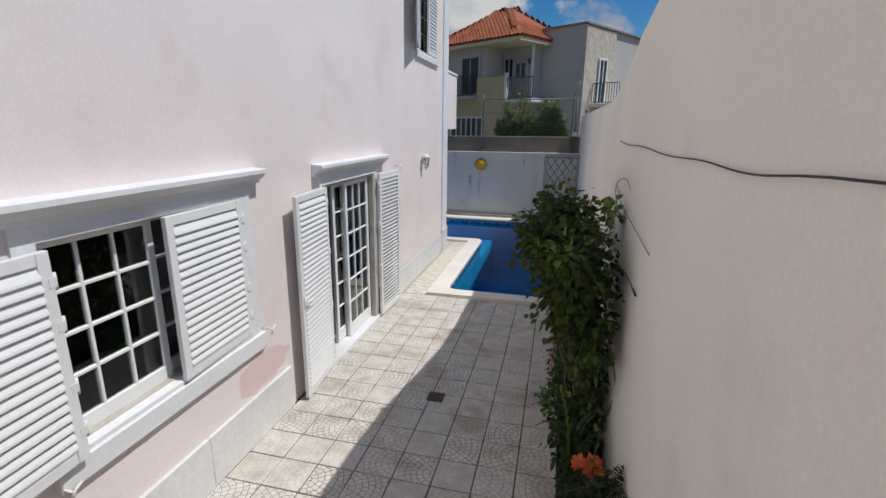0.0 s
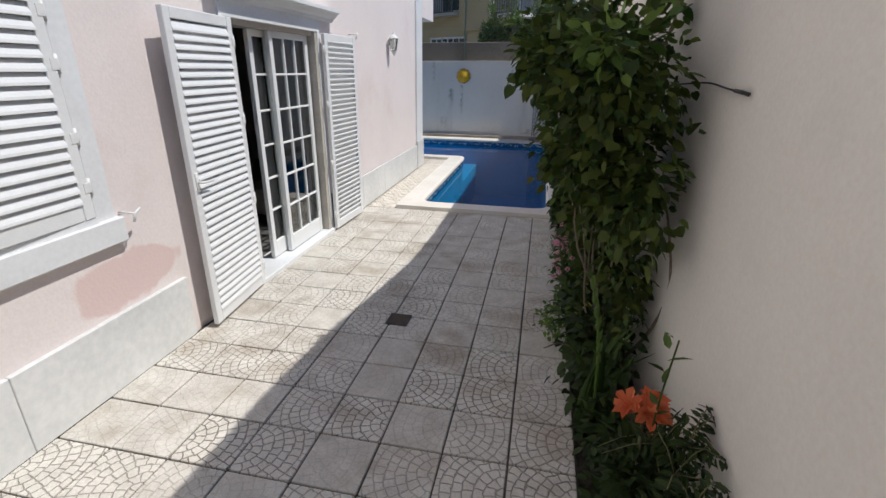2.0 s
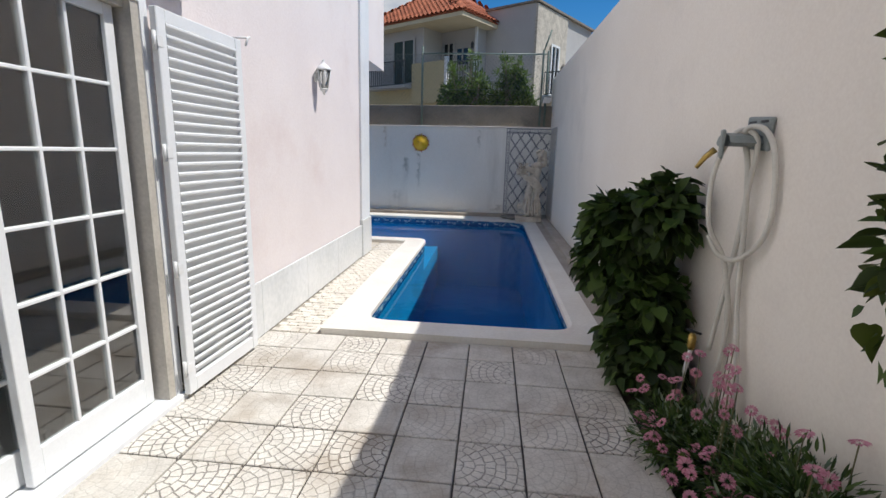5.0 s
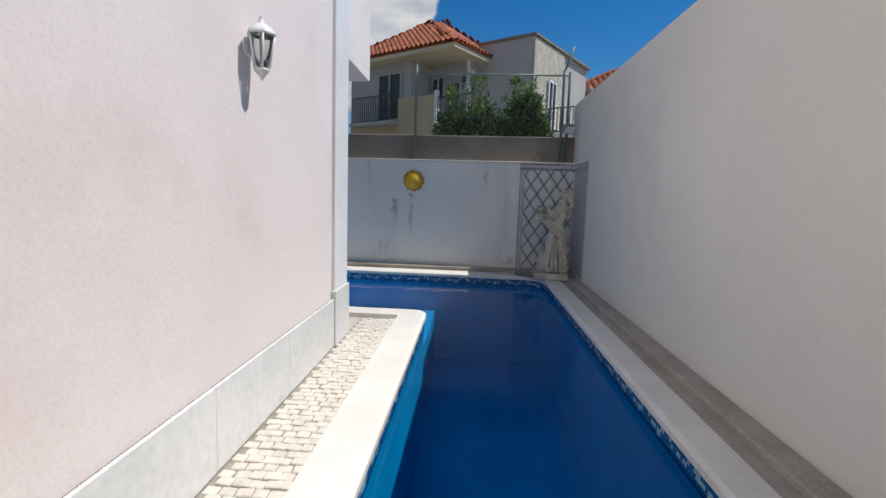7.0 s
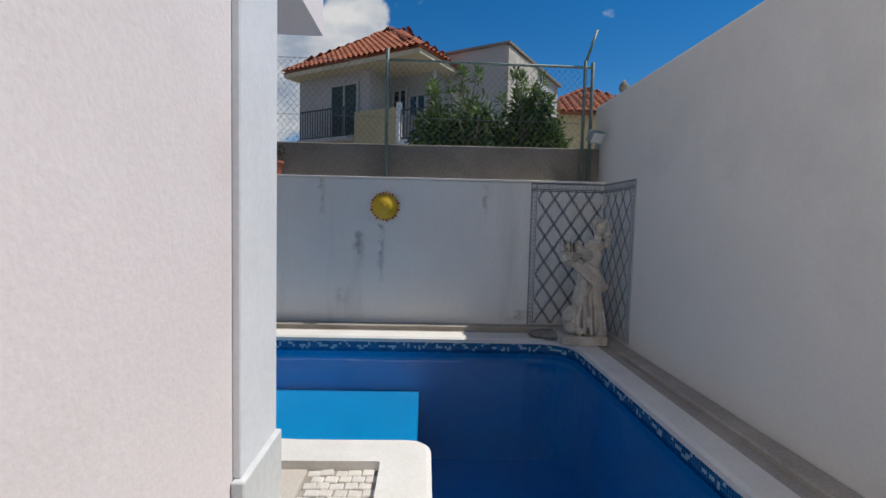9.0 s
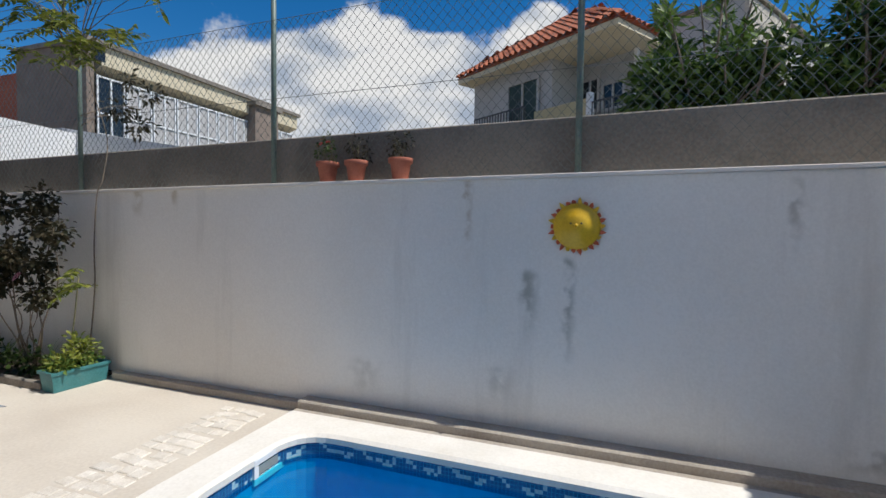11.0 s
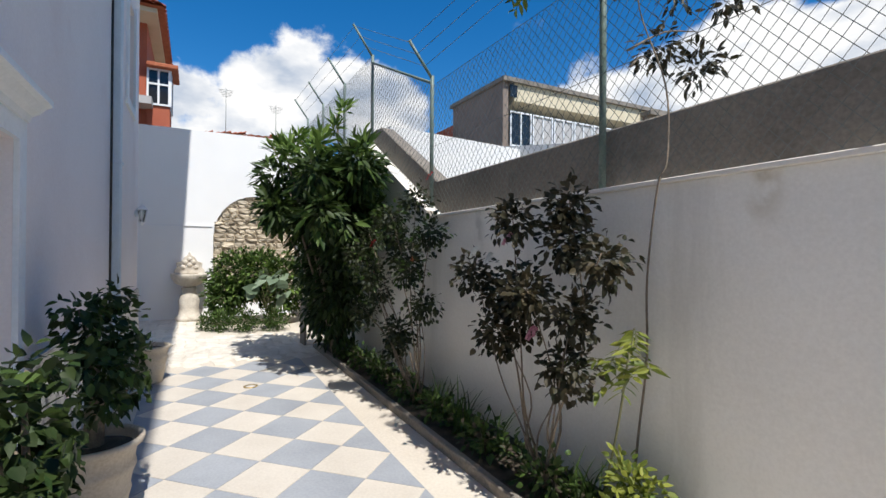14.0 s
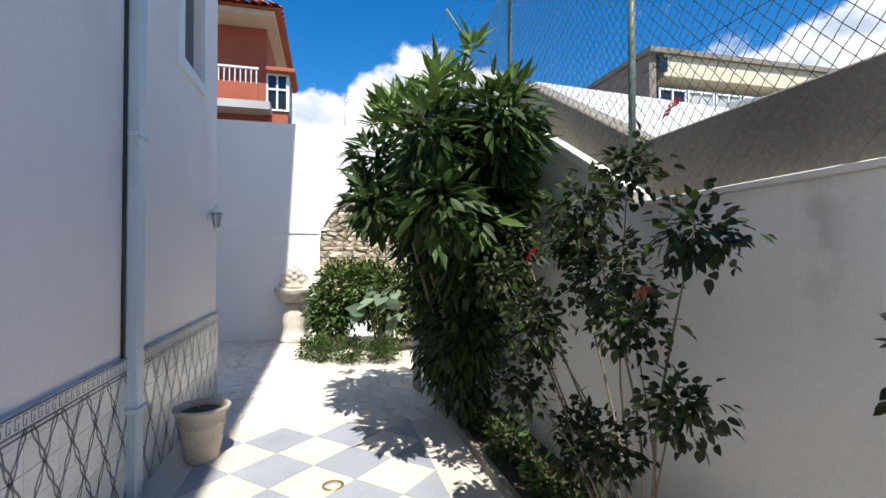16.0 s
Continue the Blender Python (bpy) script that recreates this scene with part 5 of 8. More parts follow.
def feather(tips, seed, material, parent, pairs=7, rib=0.26, leaflet=0.085, fronds=3, span=((-1, 1), (-1, 0.3), (-0.6, 0.5)), x_most=9.0):
    """Pinnate leaves: ribs with pairs of leaflets."""
    rnd = random.Random(seed)
    pts, ways = [], []
    bm = bmesh.new()
    for t in tips:
        for _ in range(fronds):
            d = Vector([rnd.uniform(*q) for q in span]).normalized()
            s = d.cross(Vector((0, 0, 1))).normalized()
            p = Vector(t)
            end = p + d * rib + Vector((0, 0, -0.06))
            end.x = min(end.x, x_most)
            tube([p, p.lerp(end, 0.5) + Vector((0, 0, 0.02)), end], 0.0025, 3, bm)
            for k in range(1, pairs + 1):
                q = p.lerp(end, k / pairs)
                for sg in (-1, 1):
                    pts.append(tuple(q))
                    ways.append(tuple(s * sg + d * 0.4))
    part("leaf_rib", bm, M["stem"], parent)
    v, f = leaves(np.array(pts), np.array(ways), leaflet, leaflet * 0.38, np.random.default_rng(seed), 0.25, 0.12)
    v[:, 0] = np.minimum(v[:, 0], x_most)
    return part_data("foliage", v, f, material, parent)


# lily and ferns near the foot of the steps
lily = thing("orange_lily", (0.70, 2.95, -0.03), "orange lily in bloom among dark ferny leaves", "flowers")
FB = [(0.70, 2.95, 0.22, 0.16, 0.26, 0.24), (0.74, 2.7, 0.22, 0.13, 0.28, 0.24), (0.68, 3.25, 0.16, 0.16, 0.22, 0.18)]
foliage("foliage", FB, 1200, 0.065, 0.026, M["leaf_dark"], lily, 41, 0.1, 0.3, [(0, 0.50, RX - 0.01), (2, -0.02, 2)])
feather([(0.72, 2.86, 0.50), (0.74, 2.74, 0.48), (0.70, 2.92, 0.44), (0.76, 2.62, 0.44), (0.72, 3.02, 0.40), (0.78, 2.80, 0.55)], 43, M["leaf_dark"], lily, 8, 0.20, 0.05, 5, ((-0.5, 1), (-1, 0.4), (-0.2, 0.9)), RX - 0.012)
rl = random.Random(6)
for k in range(7):
    at = Vector((0.655 + rl.uniform(-0.055, 0.06), 2.93 + rl.uniform(-0.05, 0.05), 0.58 + rl.uniform(-0.03, 0.045)))
    v, f = [], []
    tip = Vector((rl.uniform(-0.6, 0.6), rl.uniform(-0.9, 0.2), 0.7)).normalized().to_track_quat("Z", "Y").to_matrix()
    for pnum in range(6):
        a = pnum * math.pi / 3 + k
        d, sd = Vector((math.cos(a), math.sin(a), 0)), Vector((-math.sin(a), math.cos(a), 0))
        o = len(v)
        curl = rl.uniform(0.8, 1.25)
        for q in (Vector(), d * 0.018 + sd * 0.013 + Vector((0, 0, 0.030)), d * 0.042 + sd * 0.017 + Vector((0, 0, 0.046)), d * 0.062 * curl + Vector((0, 0, 0.032)), d * 0.042 - sd * 0.017 + Vector((0, 0, 0.046)), d * 0.018 - sd * 0.013 + Vector((0, 0, 0.030))):
            v.append(tuple(at + tip @ q))
        f += [(o, o + 1, o + 2, o + 3), (o, o + 3, o + 4, o + 5)]
    part_data("flower", v, f, M["petal_orange"], lily, "orange lily flower")
part("stalk", tube([(0.70, 2.95, -0.02), (0.66, 2.93, 0.58)], 0.008, 5), M["stem"], lily)
part("bud_stalk", tube(curve_points([(0.70, 2.90, 0.1), (0.68, 2.86, 0.6), (0.69, 2.82, 0.95)], 4), 0.005, 5, None, 0.6), M["leaf_mid"], lily)
v, f = leaves(np.array([(0.68, 2.86, 0.62 + 0.045 * k) for k in range(8)]), np.array([(math.cos(2.4 * k), math.sin(2.4 * k), 0.8) for k in range(8)]), 0.075, 0.028, np.random.default_rng(2), 0.0, 0.1)
part_data("bud_leaf", v, f, M["leaf_mid"], lily)


def blades(name, base, count, height, lean, width, material, parent, seed):
    """Sword leaves, each a bent strip of a few faces."""
    rnd = random.Random(seed)
    v, f = [], []
    for _ in range(count):
        a = rnd.uniform(0, 2 * math.pi)
        d = Vector((math.cos(a), math.sin(a), 0))
        s = Vector((-d.y, d.x, 0))
        h = height * rnd.uniform(0.6, 1.1)
        ln = lean * rnd.uniform(0.3, 1.2)
        b = Vector(base) + Vector((rnd.uniform(-0.06, 0.06), rnd.uniform(-0.08, 0.08), 0))
        o = len(v)
        for i in range(5):
            t = i / 4
            c = b + d * (ln * t * t) + Vector((0, 0, h * (t - 0.25 * t * t)))
            w = width * (1 - t) ** 0.6 * 0.5 + 0.001
            v += [tuple(c + s * w), tuple(c + d * w * 0.3), tuple(c - s * w)]
        for i in range(4):
            for j in range(2):
                f.append((o + 3 * i + j, o + 3 * i + j + 1, o + 3 * i + j + 4, o + 3 * i + j + 3))
    return part_data(name, v, f, material, parent)


iris = thing("iris_plant", (0.58, 3.62, -0.03), "clump of upright green sword-shaped leaves", "plant")
blades("foliage", (0.56, 3.50, -0.03), 18, 0.80, 0.26, 0.050, M["leaf_mid"], iris, 3)
part("flower_stalk", tube(curve_points([(0.58, 3.45, 0), (0.55, 3.36, 0.45), (0.50, 3.28, 0.80), (0.46, 3.22, 0.98)], 4), 0.009, 5, None, 0.5), M["leaf_bright"], iris, "pale green flower spike")
for k in range(7):
    part("bud", turned(lathe([(0.002, 0), (0.012, 0.02), (0.010, 0.045), (0.002, 0.07)], (0, 0, 0), 6), (0.548 - 0.013 * k, 3.352 - 0.02 * k, 0.48 + 0.07 * k), 40 * k, 15), M["leaf_bright"], iris)
agave = thing("iris_plant", (0.72, 3.05, -0.03), "clump of dark upright sword leaves near the lily", "plant")
blades("foliage", (0.74, 3.0, -0.03), 8, 0.6, 0.25, 0.05, M["leaf_dark"], agave, 8)
under = thing("ground_cover", (0.62, 4.6, -0.03), "low dark green ground cover along the planting bed", "plant", kind="stuff")
foliage("foliage", [(0.64, 2.4 + 0.5 * k, 0.06, 0.16, 0.36, 0.14) for k in range(10)], 2400, 0.07, 0.04, M["leaf_dark"], under, 51, 0.1, 0.2, [(0, 0.46, RX - 0.01), (2, -0.025, 2)])
pinkx = thing("valerian_plant", (0.52, 4.95, -0.03), "straggly plant with small pink flower heads over the tiles", "flowers")
foliage("foliage", [(0.48, 4.95, 0.28, 0.13, 0.2, 0.22), (0.50, 4.6, 0.2, 0.12, 0.2, 0.16)], 420, 0.05, 0.03, M["leaf_mid"], pinkx, 61, 0.1, 0.2, [(2, 0, 2)])
flowers("flower", [(rr.uniform(0.36, 0.52), rr.uniform(4.8, 5.1), rr.uniform(0.25, 0.55)) for _ in range(16)], 0.026, pinkx, 9, M["petal_pink"], 9)
foliage("foliage", [(0.40, 4.35, 0.16, 0.13, 0.18, 0.12)], 160, 0.05, 0.03, M["leaf_bright"], pinkx, 62, 0.1, 0.2, [(2, 0, 2)])
flowers("flower", [(0.56, 4.05, 0.42)], 0.035, pinkx, 3, M["petal_yellow"], 12)
sprig = thing("vine_sprig", (RX, 4.45, 2.0), "thin sprig with a few green leaves on the party wall", "plant")
part("stem", tube(curve_points([(RX - 0.03, 4.75, 2.05), (RX - 0.05, 5.0, 2.02), (RX - 0.06, 5.2, 1.98), (RX - 0.05, 5.32, 1.94)], 4), 0.004, 4), M["bark"], sprig)
foliage("foliage", [(RX - 0.06, 5.30, 1.90, 0.03, 0.05, 0.05), (RX - 0.06, 5.02, 1.98, 0.03, 0.05, 0.05)], 9, 0.085, 0.06, M["leaf_mid"], sprig, 63, 0.6, 0.2, [(0, 0.7, RX - 0.01)])

# ---- round the pool ----
skim = thing("pool_skimmer", (-3.87, 13.5, -0.05), "white plastic skimmer mouth in the pool wall", "skimmer")
bm = box(-3.905, -3.875, 13.34, 13.70, -0.02, 0.028, 0.006)
box(-3.905, -3.875, 13.34, 13.70, -0.15, -0.10, 0.006, bm=bm)
box(-3.905, -3.876, 13.34, 13.38, -0.10, -0.02, bm=bm)
box(-3.905, -3.876, 13.66, 13.70, -0.10, -0.02, bm=bm)
part("frame", bm, M["lampwhite"], skim)
part("flap", box(-3.90, -3.885, 13.38, 13.66, -0.09, -0.03), M["bracket"], skim)

statue_bm = bmesh.new()


def blob(c, r, rot=(0, 0, 0)):
    m = pose(*c, *rot) @ Matrix.Diagonal((r[0] * 0.84, r[1] * 0.84, r[2], 1))
    bmesh.ops.create_icosphere(statue_bm, subdivisions=3, radius=1, matrix=m)


SX, SY, SZ = 0.42, 13.72, 0.115
box(SX - 0.30, SX + 0.22, SY - 0.20, SY + 0.20, SZ, SZ + 0.11, bm=statue_bm)
for c, r, rot in (((0.02, 0, 0.40), (0.19, 0.16, 0.40), (0, 0, 0)), ((-0.14, -0.03, 0.24), (0.15, 0.14, 0.17), (0, 0, 0)), ((0.13, -0.04, 0.24), (0.12, 0.13, 0.17), (0, 0, 0)),
                  ((0.03, 0.0, 0.78), (0.145, 0.125, 0.24), (0, 6, 0)), ((0.05, 0.0, 1.00), (0.135, 0.11, 0.17), (0, 10, 0)), ((0.07, 0.0, 1.15), (0.15, 0.10, 0.09), (0, 0, 0)),
                  ((0.10, 0.0, 1.27), (0.055, 0.055, 0.08), (0, 0, 0)), ((0.12, -0.02, 1.38), (0.085, 0.095, 0.11), (0, 10, 0)), ((0.18, 0.0, 1.36), (0.07, 0.09, 0.12), (0, 0, 0)), ((0.10, 0.03, 1.43), (0.10, 0.09, 0.08), (0, 0, 0)),
                  ((0.22, -0.02, 1.22), (0.045, 0.05, 0.11), (0, 8, 0)), ((-0.07, -0.10, 1.06), (0.15, 0.055, 0.06), (0, 28, 20)), ((-0.20, -0.13, 0.97), (0.14, 0.05, 0.055), (0, 12, 12)), ((-0.28, -0.12, 1.00), (0.09, 0.09, 0.06), (0, 0, 0)),
                  ((0.06, -0.10, 0.82), (0.22, 0.045, 0.06), (0, 42, 0)), ((0.18, -0.06, 0.66), (0.10, 0.06, 0.05), (0, 20, 0)), ((-0.06, -0.10, 0.55), (0.07, 0.07, 0.24), (0, 6, 0)), ((0.09, -0.10, 0.50), (0.06, 0.07, 0.28), (0, -4, 0)),
                  ((0.0, -0.12, 0.22), (0.05, 0.07, 0.10), (0, 0, 0)), ((-0.26, -0.12, 1.10), (0.06, 0.05, 0.09), (0, -20, 0)), ((-0.16, -0.10, 1.14), (0.05, 0.05, 0.08), (0, 15, 0))):
    blob((SX + c[0], SY + c[1], SZ + c[2] + 0.05), r, rot)
def ridge(points, r0, r1):
    """A raised fold along a bent line, from beads that the remesh joins."""
    line = curve_points([(SX + x, SY + y, SZ + z + 0.05) for x, y, z in points], 12)
    for i, c in enumerate(line):
        r = r0 + (r1 - r0) * i / (len(line) - 1)
        bmesh.ops.create_icosphere(statue_bm, subdivisions=1, radius=r, matrix=pose(*c))


for k in range(5):
    q = 0.026 * k
    ridge([(-0.25, -0.15, 1.00 - q * 0.5), (-0.10, -0.165, 0.92 - q), (0.04, -0.15, 0.80 - q), (0.15, -0.11, 0.72 - q), (0.21, -0.05, 0.70 - q)], 0.013, 0.019)
for k, (x, lean) in enumerate(((-0.12, -0.05), (-0.075, -0.04), (-0.03, -0.01), (0.02, 0.015), (0.065, 0.03), (0.11, 0.05), (0.15, 0.06))):
    bow = 0.135 - 0.25 * abs(x - 0.02)
    ridge([(x * 0.8 + 0.03, -bow, 0.66), (x, -bow - 0.02, 0.50), (x + lean * 0.6, -bow - 0.03, 0.32), (x + lean, -bow - 0.05, 0.10)], 0.015, 0.026)
for x, y, z, r in ((0.19, -0.05, 1.30, 0.035), (0.21, -0.05, 1.23, 0.032), (0.20, -0.06, 1.16, 0.028), (0.15, -0.05, 1.46, 0.035), (0.08, -0.06, 1.475, 0.032), (0.03, -0.03, 1.44, 0.03), (0.20, -0.02, 1.41, 0.035), (-0.20, -0.15, 0.16, 0.07), (-0.22, -0.10, 0.28, 0.06), (-0.10, -0.16, 0.12, 0.05), (0.14, -0.14, 0.10, 0.06)):
    bmesh.ops.create_icosphere(statue_bm, subdivisions=2, radius=r, matrix=pose(SX + x, SY + y, SZ + z + 0.05))
for z, r in ((1.0, 0.085), (1.035, 0.092), (1.07, 0.098)):
    for k in range(16):
        w = 2 * math.pi * k / 16
        bmesh.ops.create_icosphere(statue_bm, subdivisions=1, radius=0.02, matrix=pose(SX - 0.24 + r * math.cos(w), SY - 0.11 + r * math.sin(w), SZ + z + 0.05))
for vtx in statue_bm.verts:
    vtx.co = Vector((vtx.co.x + 0.05 + 0.06 * max(0.0, vtx.co.z - 0.9), vtx.co.y, SZ - 0.06 + (vtx.co.z - SZ) * 0.945))
statue = tagged(part("garden_statue", statue_bm, M["carved"]), "weathered cream stone garden statue holding a basket", "statue")
rem = statue.modifiers.new("merge", "REMESH")
rem.mode, rem.voxel_size, rem.use_smooth_shade = "VOXEL", 0.0075, True
smo = statue.modifiers.new("soften", "SMOOTH")
smo.factor, smo.iterations = 0.5, 1
basket = thing("dry_plant", (SX - 0.19, SY - 0.12, SZ + 0.99), "dry brown grass tuft in the statue's basket", "plant")
blades("foliage", (SX - 0.17, SY - 0.11, SZ + 0.99), 60, 0.20, 0.16, 0.008, M["bark"], basket, 12)
for k, (x, y, r, z) in enumerate(((0.06, 13.93, 0.13, 0.052), (0.16, 13.84, 0.12, 0.052))):
    bm = bmesh.new()
    bmesh.ops.create_icosphere(bm, subdivisions=3, radius=1, matrix=pose(x, y, z + 0.045, 0, 0, 30 * k) @ Matrix.Diagonal((r * 1.5, r, 0.05, 1)))
    for vtx in bm.verts:
        vtx.co += noise.noise_vector(vtx.co * 9) * 0.012
    tagged(part("field_stone", bm, M["concrete"]), "flat dark grey field stone on the pool coping", "stone", "stones by the statue")

sun_orn = thing("sun_ornament", (-1.93, FY, 1.60), "yellow glazed ceramic sun with red-edged rays on the wall", "wall ornament")
CX, CZ = -1.935, 1.60
disc = [(0.15, 0), (0.165, 0.012), (0.15, 0.03), (0.12, 0.042), (0.10, 0.046), (0.085, 0.058), (0.05, 0.072), (0.005, 0.076)]
bm = lathe(disc, (0, 0, 0), 40)
bmesh.ops.rotate(bm, verts=bm.verts[:], matrix=Matrix.Rotation(math.pi / 2, 3, "X"))
bmesh.ops.translate(bm, verts=bm.verts[:], vec=(CX, FY - 0.001, CZ))
part("disc", bm, M["sun_yellow"], sun_orn)
for k in range(26):
    a = 2 * math.pi * k / 26
    r1 = 0.192 + 0.014 * math.sin(k * 2.3)
    pts = [(CX + rr_ * math.cos(a + da), CZ + rr_ * math.sin(a + da)) for rr_, da in ((0.14, -0.10), (0.175, -0.07), (r1, 0.03), (0.178, 0.09), (0.14, 0.10))]
    part("ray", prism(pts, "y", FY - 0.02, FY - 0.002), M["sun_red"] if k % 3 else M["sun_yellow"], sun_orn)
part("boss", turned(lathe([(0.016, 0), (0.012, 0.018), (0.004, 0.03)], (0, 0, 0), 8), (CX, FY - 0.07, CZ + 0.005), 0, 90), M["sun_yellow"], sun_orn)
for dx in (-0.035, 0.035):
    part("dimple", turned(lathe([(0.010, 0), (0.006, 0.008)], (0, 0, 0), 8), (CX + dx, FY - 0.068, CZ + 0.02), 0, 90), M["iron"], sun_orn)

# ---- fence on the garden wall ----
PY = FY + 0.185
fence = thing("chain_link_fence", (-4.5, PY, 2.0), "green steel post and galvanised chain-link fence on the wall", "fence")


def post(x, z0, z1, arm=None, r=0.024):
    part("post", lathe([(r, 0), (r, z1 - z0), (r * 0.6, z1 - z0 + 0.008)], (x, PY, z0), 10), M["green_paint"], fence)
    if arm:
        part("arm", tube([(x, PY, z1 - 0.03), (x + arm[0], PY + arm[1], z1 + arm[2])], 0.018, 8), M["green_paint"], fence)


POSTS = [(0.72, 1.97, 3.54), (-1.95, 1.955, 3.62), (-4.68, 1.94, 3.75), (-7.34, 1.925, 3.72), (-9.95, 1.90, 3.60)]
for x, a, b in POSTS:
    post(x, a, b, (0, -0.30, 0.36) if x < -9 else ((0, -0.22, 0.30) if x < -2 else None))
post(0.62, 2.0, 3.56, (0.14, 0.0, 0.40), 0.022)
for x, a, b in ((-12.05, 3.0, 4.62), (-13.6, 3.0, 4.66), (-15.25, 3.0, 4.74), (-16.8, 3.0, 4.80)):
    post(x, a, b, (0, -0.32, 0.42))


def rail(a, b, r=0.018):
    part("rail", tube([a, b], r, 8), M["green_paint"], fence)


rail((0.72, PY, 3.48), (-1.95, PY, 3.48))
rail((-9.95, PY, 3.52), (-12.05, PY, 4.50))


def chain_link(x0, x1, zl, zh, name="mesh"):
    """Woven wire between two posts. zl, zh: foot and head heights at both ends."""
    pitch = 0.041
    v, f = [], []
    n = max(2, int(round((x1 - x0) / pitch)))
    r = 0.0023
    for i in range(n):
        xa = x0 + (x1 - x0) * i / n
        t = (xa - x0) / (x1 - x0)
        lo, hi = zl[0] + (zl[1] - zl[0]) * t, zh[0] + (zh[1] - zh[0]) * t
        m = max(2, int(round((hi - lo) / (pitch * 1.15))))
        o = len(v)
        for k in range(m + 1):
            x = xa + (pitch if (k + i) % 2 else 0.0)
            z = lo + (hi - lo) * k / m
            y = PY - 0.028 + (0.003 if k % 2 else -0.003)
            v += [(x - r, y, z), (x + r, y, z), (x, y + 1.7 * r, z)]
        for k in range(m):
            for j in range(3):
                a, b = o + 3 * k + j, o + 3 * k + (j + 1) % 3
                f.append((a, b, b + 3, a + 3))
    part_data(name, v, f, M["wire"], fence)


for (xa, _, _), (xb, _, _) in zip(POSTS[1:], POSTS):
    chain_link(xa, xb, (1.987 - 0.0057 * (RX - xa), 1.987 - 0.0057 * (RX - xb)), (3.46, 3.46))
chain_link(-12.05, -9.95, (3.3, 2.02), (4.5, 3.5))
for a, b in zip((-13.6, -15.25, -16.8), (-12.05, -13.6, -15.25)):
    chain_link(a, b, (3.5, 3.5), (4.6, 4.6))
for z in (2.75, 3.46):
    part("line_wire", tube([(0.72, PY - 0.03, z), (-9.95, PY - 0.03, z)], 0.003, 4), M["wire"], fence)
for k in range(3):
    d, e = -0.10 - 0.10 * k, 0.10 + 0.12 * k
    part("barbed_wire", tube([(-4.68, PY + d * 0.7, 3.75 + e * 0.8), (-7.34, PY + d * 0.75, 3.70 + e * 0.8), (-9.95, PY + d, 3.60 + e), (-12.05, PY + d, 4.62 + e * 1.15), (-13.6, PY + d, 4.66 + e * 1.2), (-15.25, PY + d, 4.74 + e * 1.2), (-16.8, PY + d, 4.80 + e * 1.2)], 0.0035, 4), M["wire"], fence)

flood = thing("floodlight", (0.74, FY - 0.02, 2.55), "small grey floodlight on a bracket at the fence post", "lamp")
part("housing", turned(box(-0.10, 0.10, -0.05, 0.05, -0.075, 0.075, 0.015), (0.70, FY - 0.06, 2.55), 25, 30), M["bracket"], flood)
part("lens", turned(box(-0.085, 0.085, -0.056, -0.0505, -0.06, 0.06), (0.70, FY - 0.06, 2.55), 25, 30), M["lampwhite"], flood)
part("bracket", tube(curve_points([(0.70, FY - 0.02, 2.55), (0.78, FY + 0.02, 2.62), (0.80, FY + 0.10, 2.58), (0.72, PY, 2.56)], 4), 0.01, 6), M["bracket"], flood)
fin = tagged(part("finial", lathe([(0.06, 0), (0.065, 0.03), (0.035, 0.05), (0.055, 0.09), (0.06, 0.13), (0.035, 0.17), (0.004, 0.21)], (RX + 0.12, 14.15, 3.028), 14), M["concrete"]), "small weathered stone finial on the party wall", "finial")


def flower_pot(x, label, seed, red):
    at = (x, FY + 0.075, 1.987 - 0.0057 * (RX - x))
    ob = thing("flower_pot", at, label, "flower pot", "pots on the garden wall")
    part("pot", lathe([(0.062, 0), (0.066, 0.012), (0.083, 0.135), (0.098, 0.137), (0.102, 0.175), (0.094, 0.177), (0.088, 0.15), (0.01, 0.148)], at, 20), M["terracotta"], ob)
    rnd = random.Random(seed)
    tips = [(x + rnd.uniform(-0.10, 0.10), at[1] + rnd.uniform(-0.06, 0.04), at[2] + 0.15 + rnd.uniform(0.10, 0.24)) for _ in range(7)]
    branch_set("branchwork", (x, at[1], at[2] + 0.14), tips, 0.005, M["stem"], ob, seed, 0.03)
    foliage("foliage", [(a, b, c - 0.03, 0.04, 0.04, 0.07) for a, b, c in tips], 150, 0.034, 0.017, M["leaf_purple"] if not red else M["leaf_mid"], ob, seed)
    if red:
        flowers("flower", [(a, b - 0.02, c + 0.02) for a, b, c in tips[:5]], 0.022, ob, seed, M["petal_red"], 8)
    return ob


flower_pot(-4.02, "terracotta pot with small red flowers on the wall ledge", 1, True)
flower_pot(-3.74, "terracotta pot with a sparse green plant on the wall ledge", 2, False)
flower_pot(-3.33, "terracotta pot with a bushy dark plant on the wall ledge", 3, False)

# ---- garden bed along the wall ----
structure("bed_soil_garden", box(-12.6, -6.62, 13.78, FY, -0.2, 0.05), M["soil"], "dark soil of the narrow bed at the garden wall", "soil")
structure("bed_edge", box(-12.6, -6.75, 13.72, 13.779, -0.1, 0.075, 0.008), M["concrete"], "low grey edging of the garden bed", "edging")

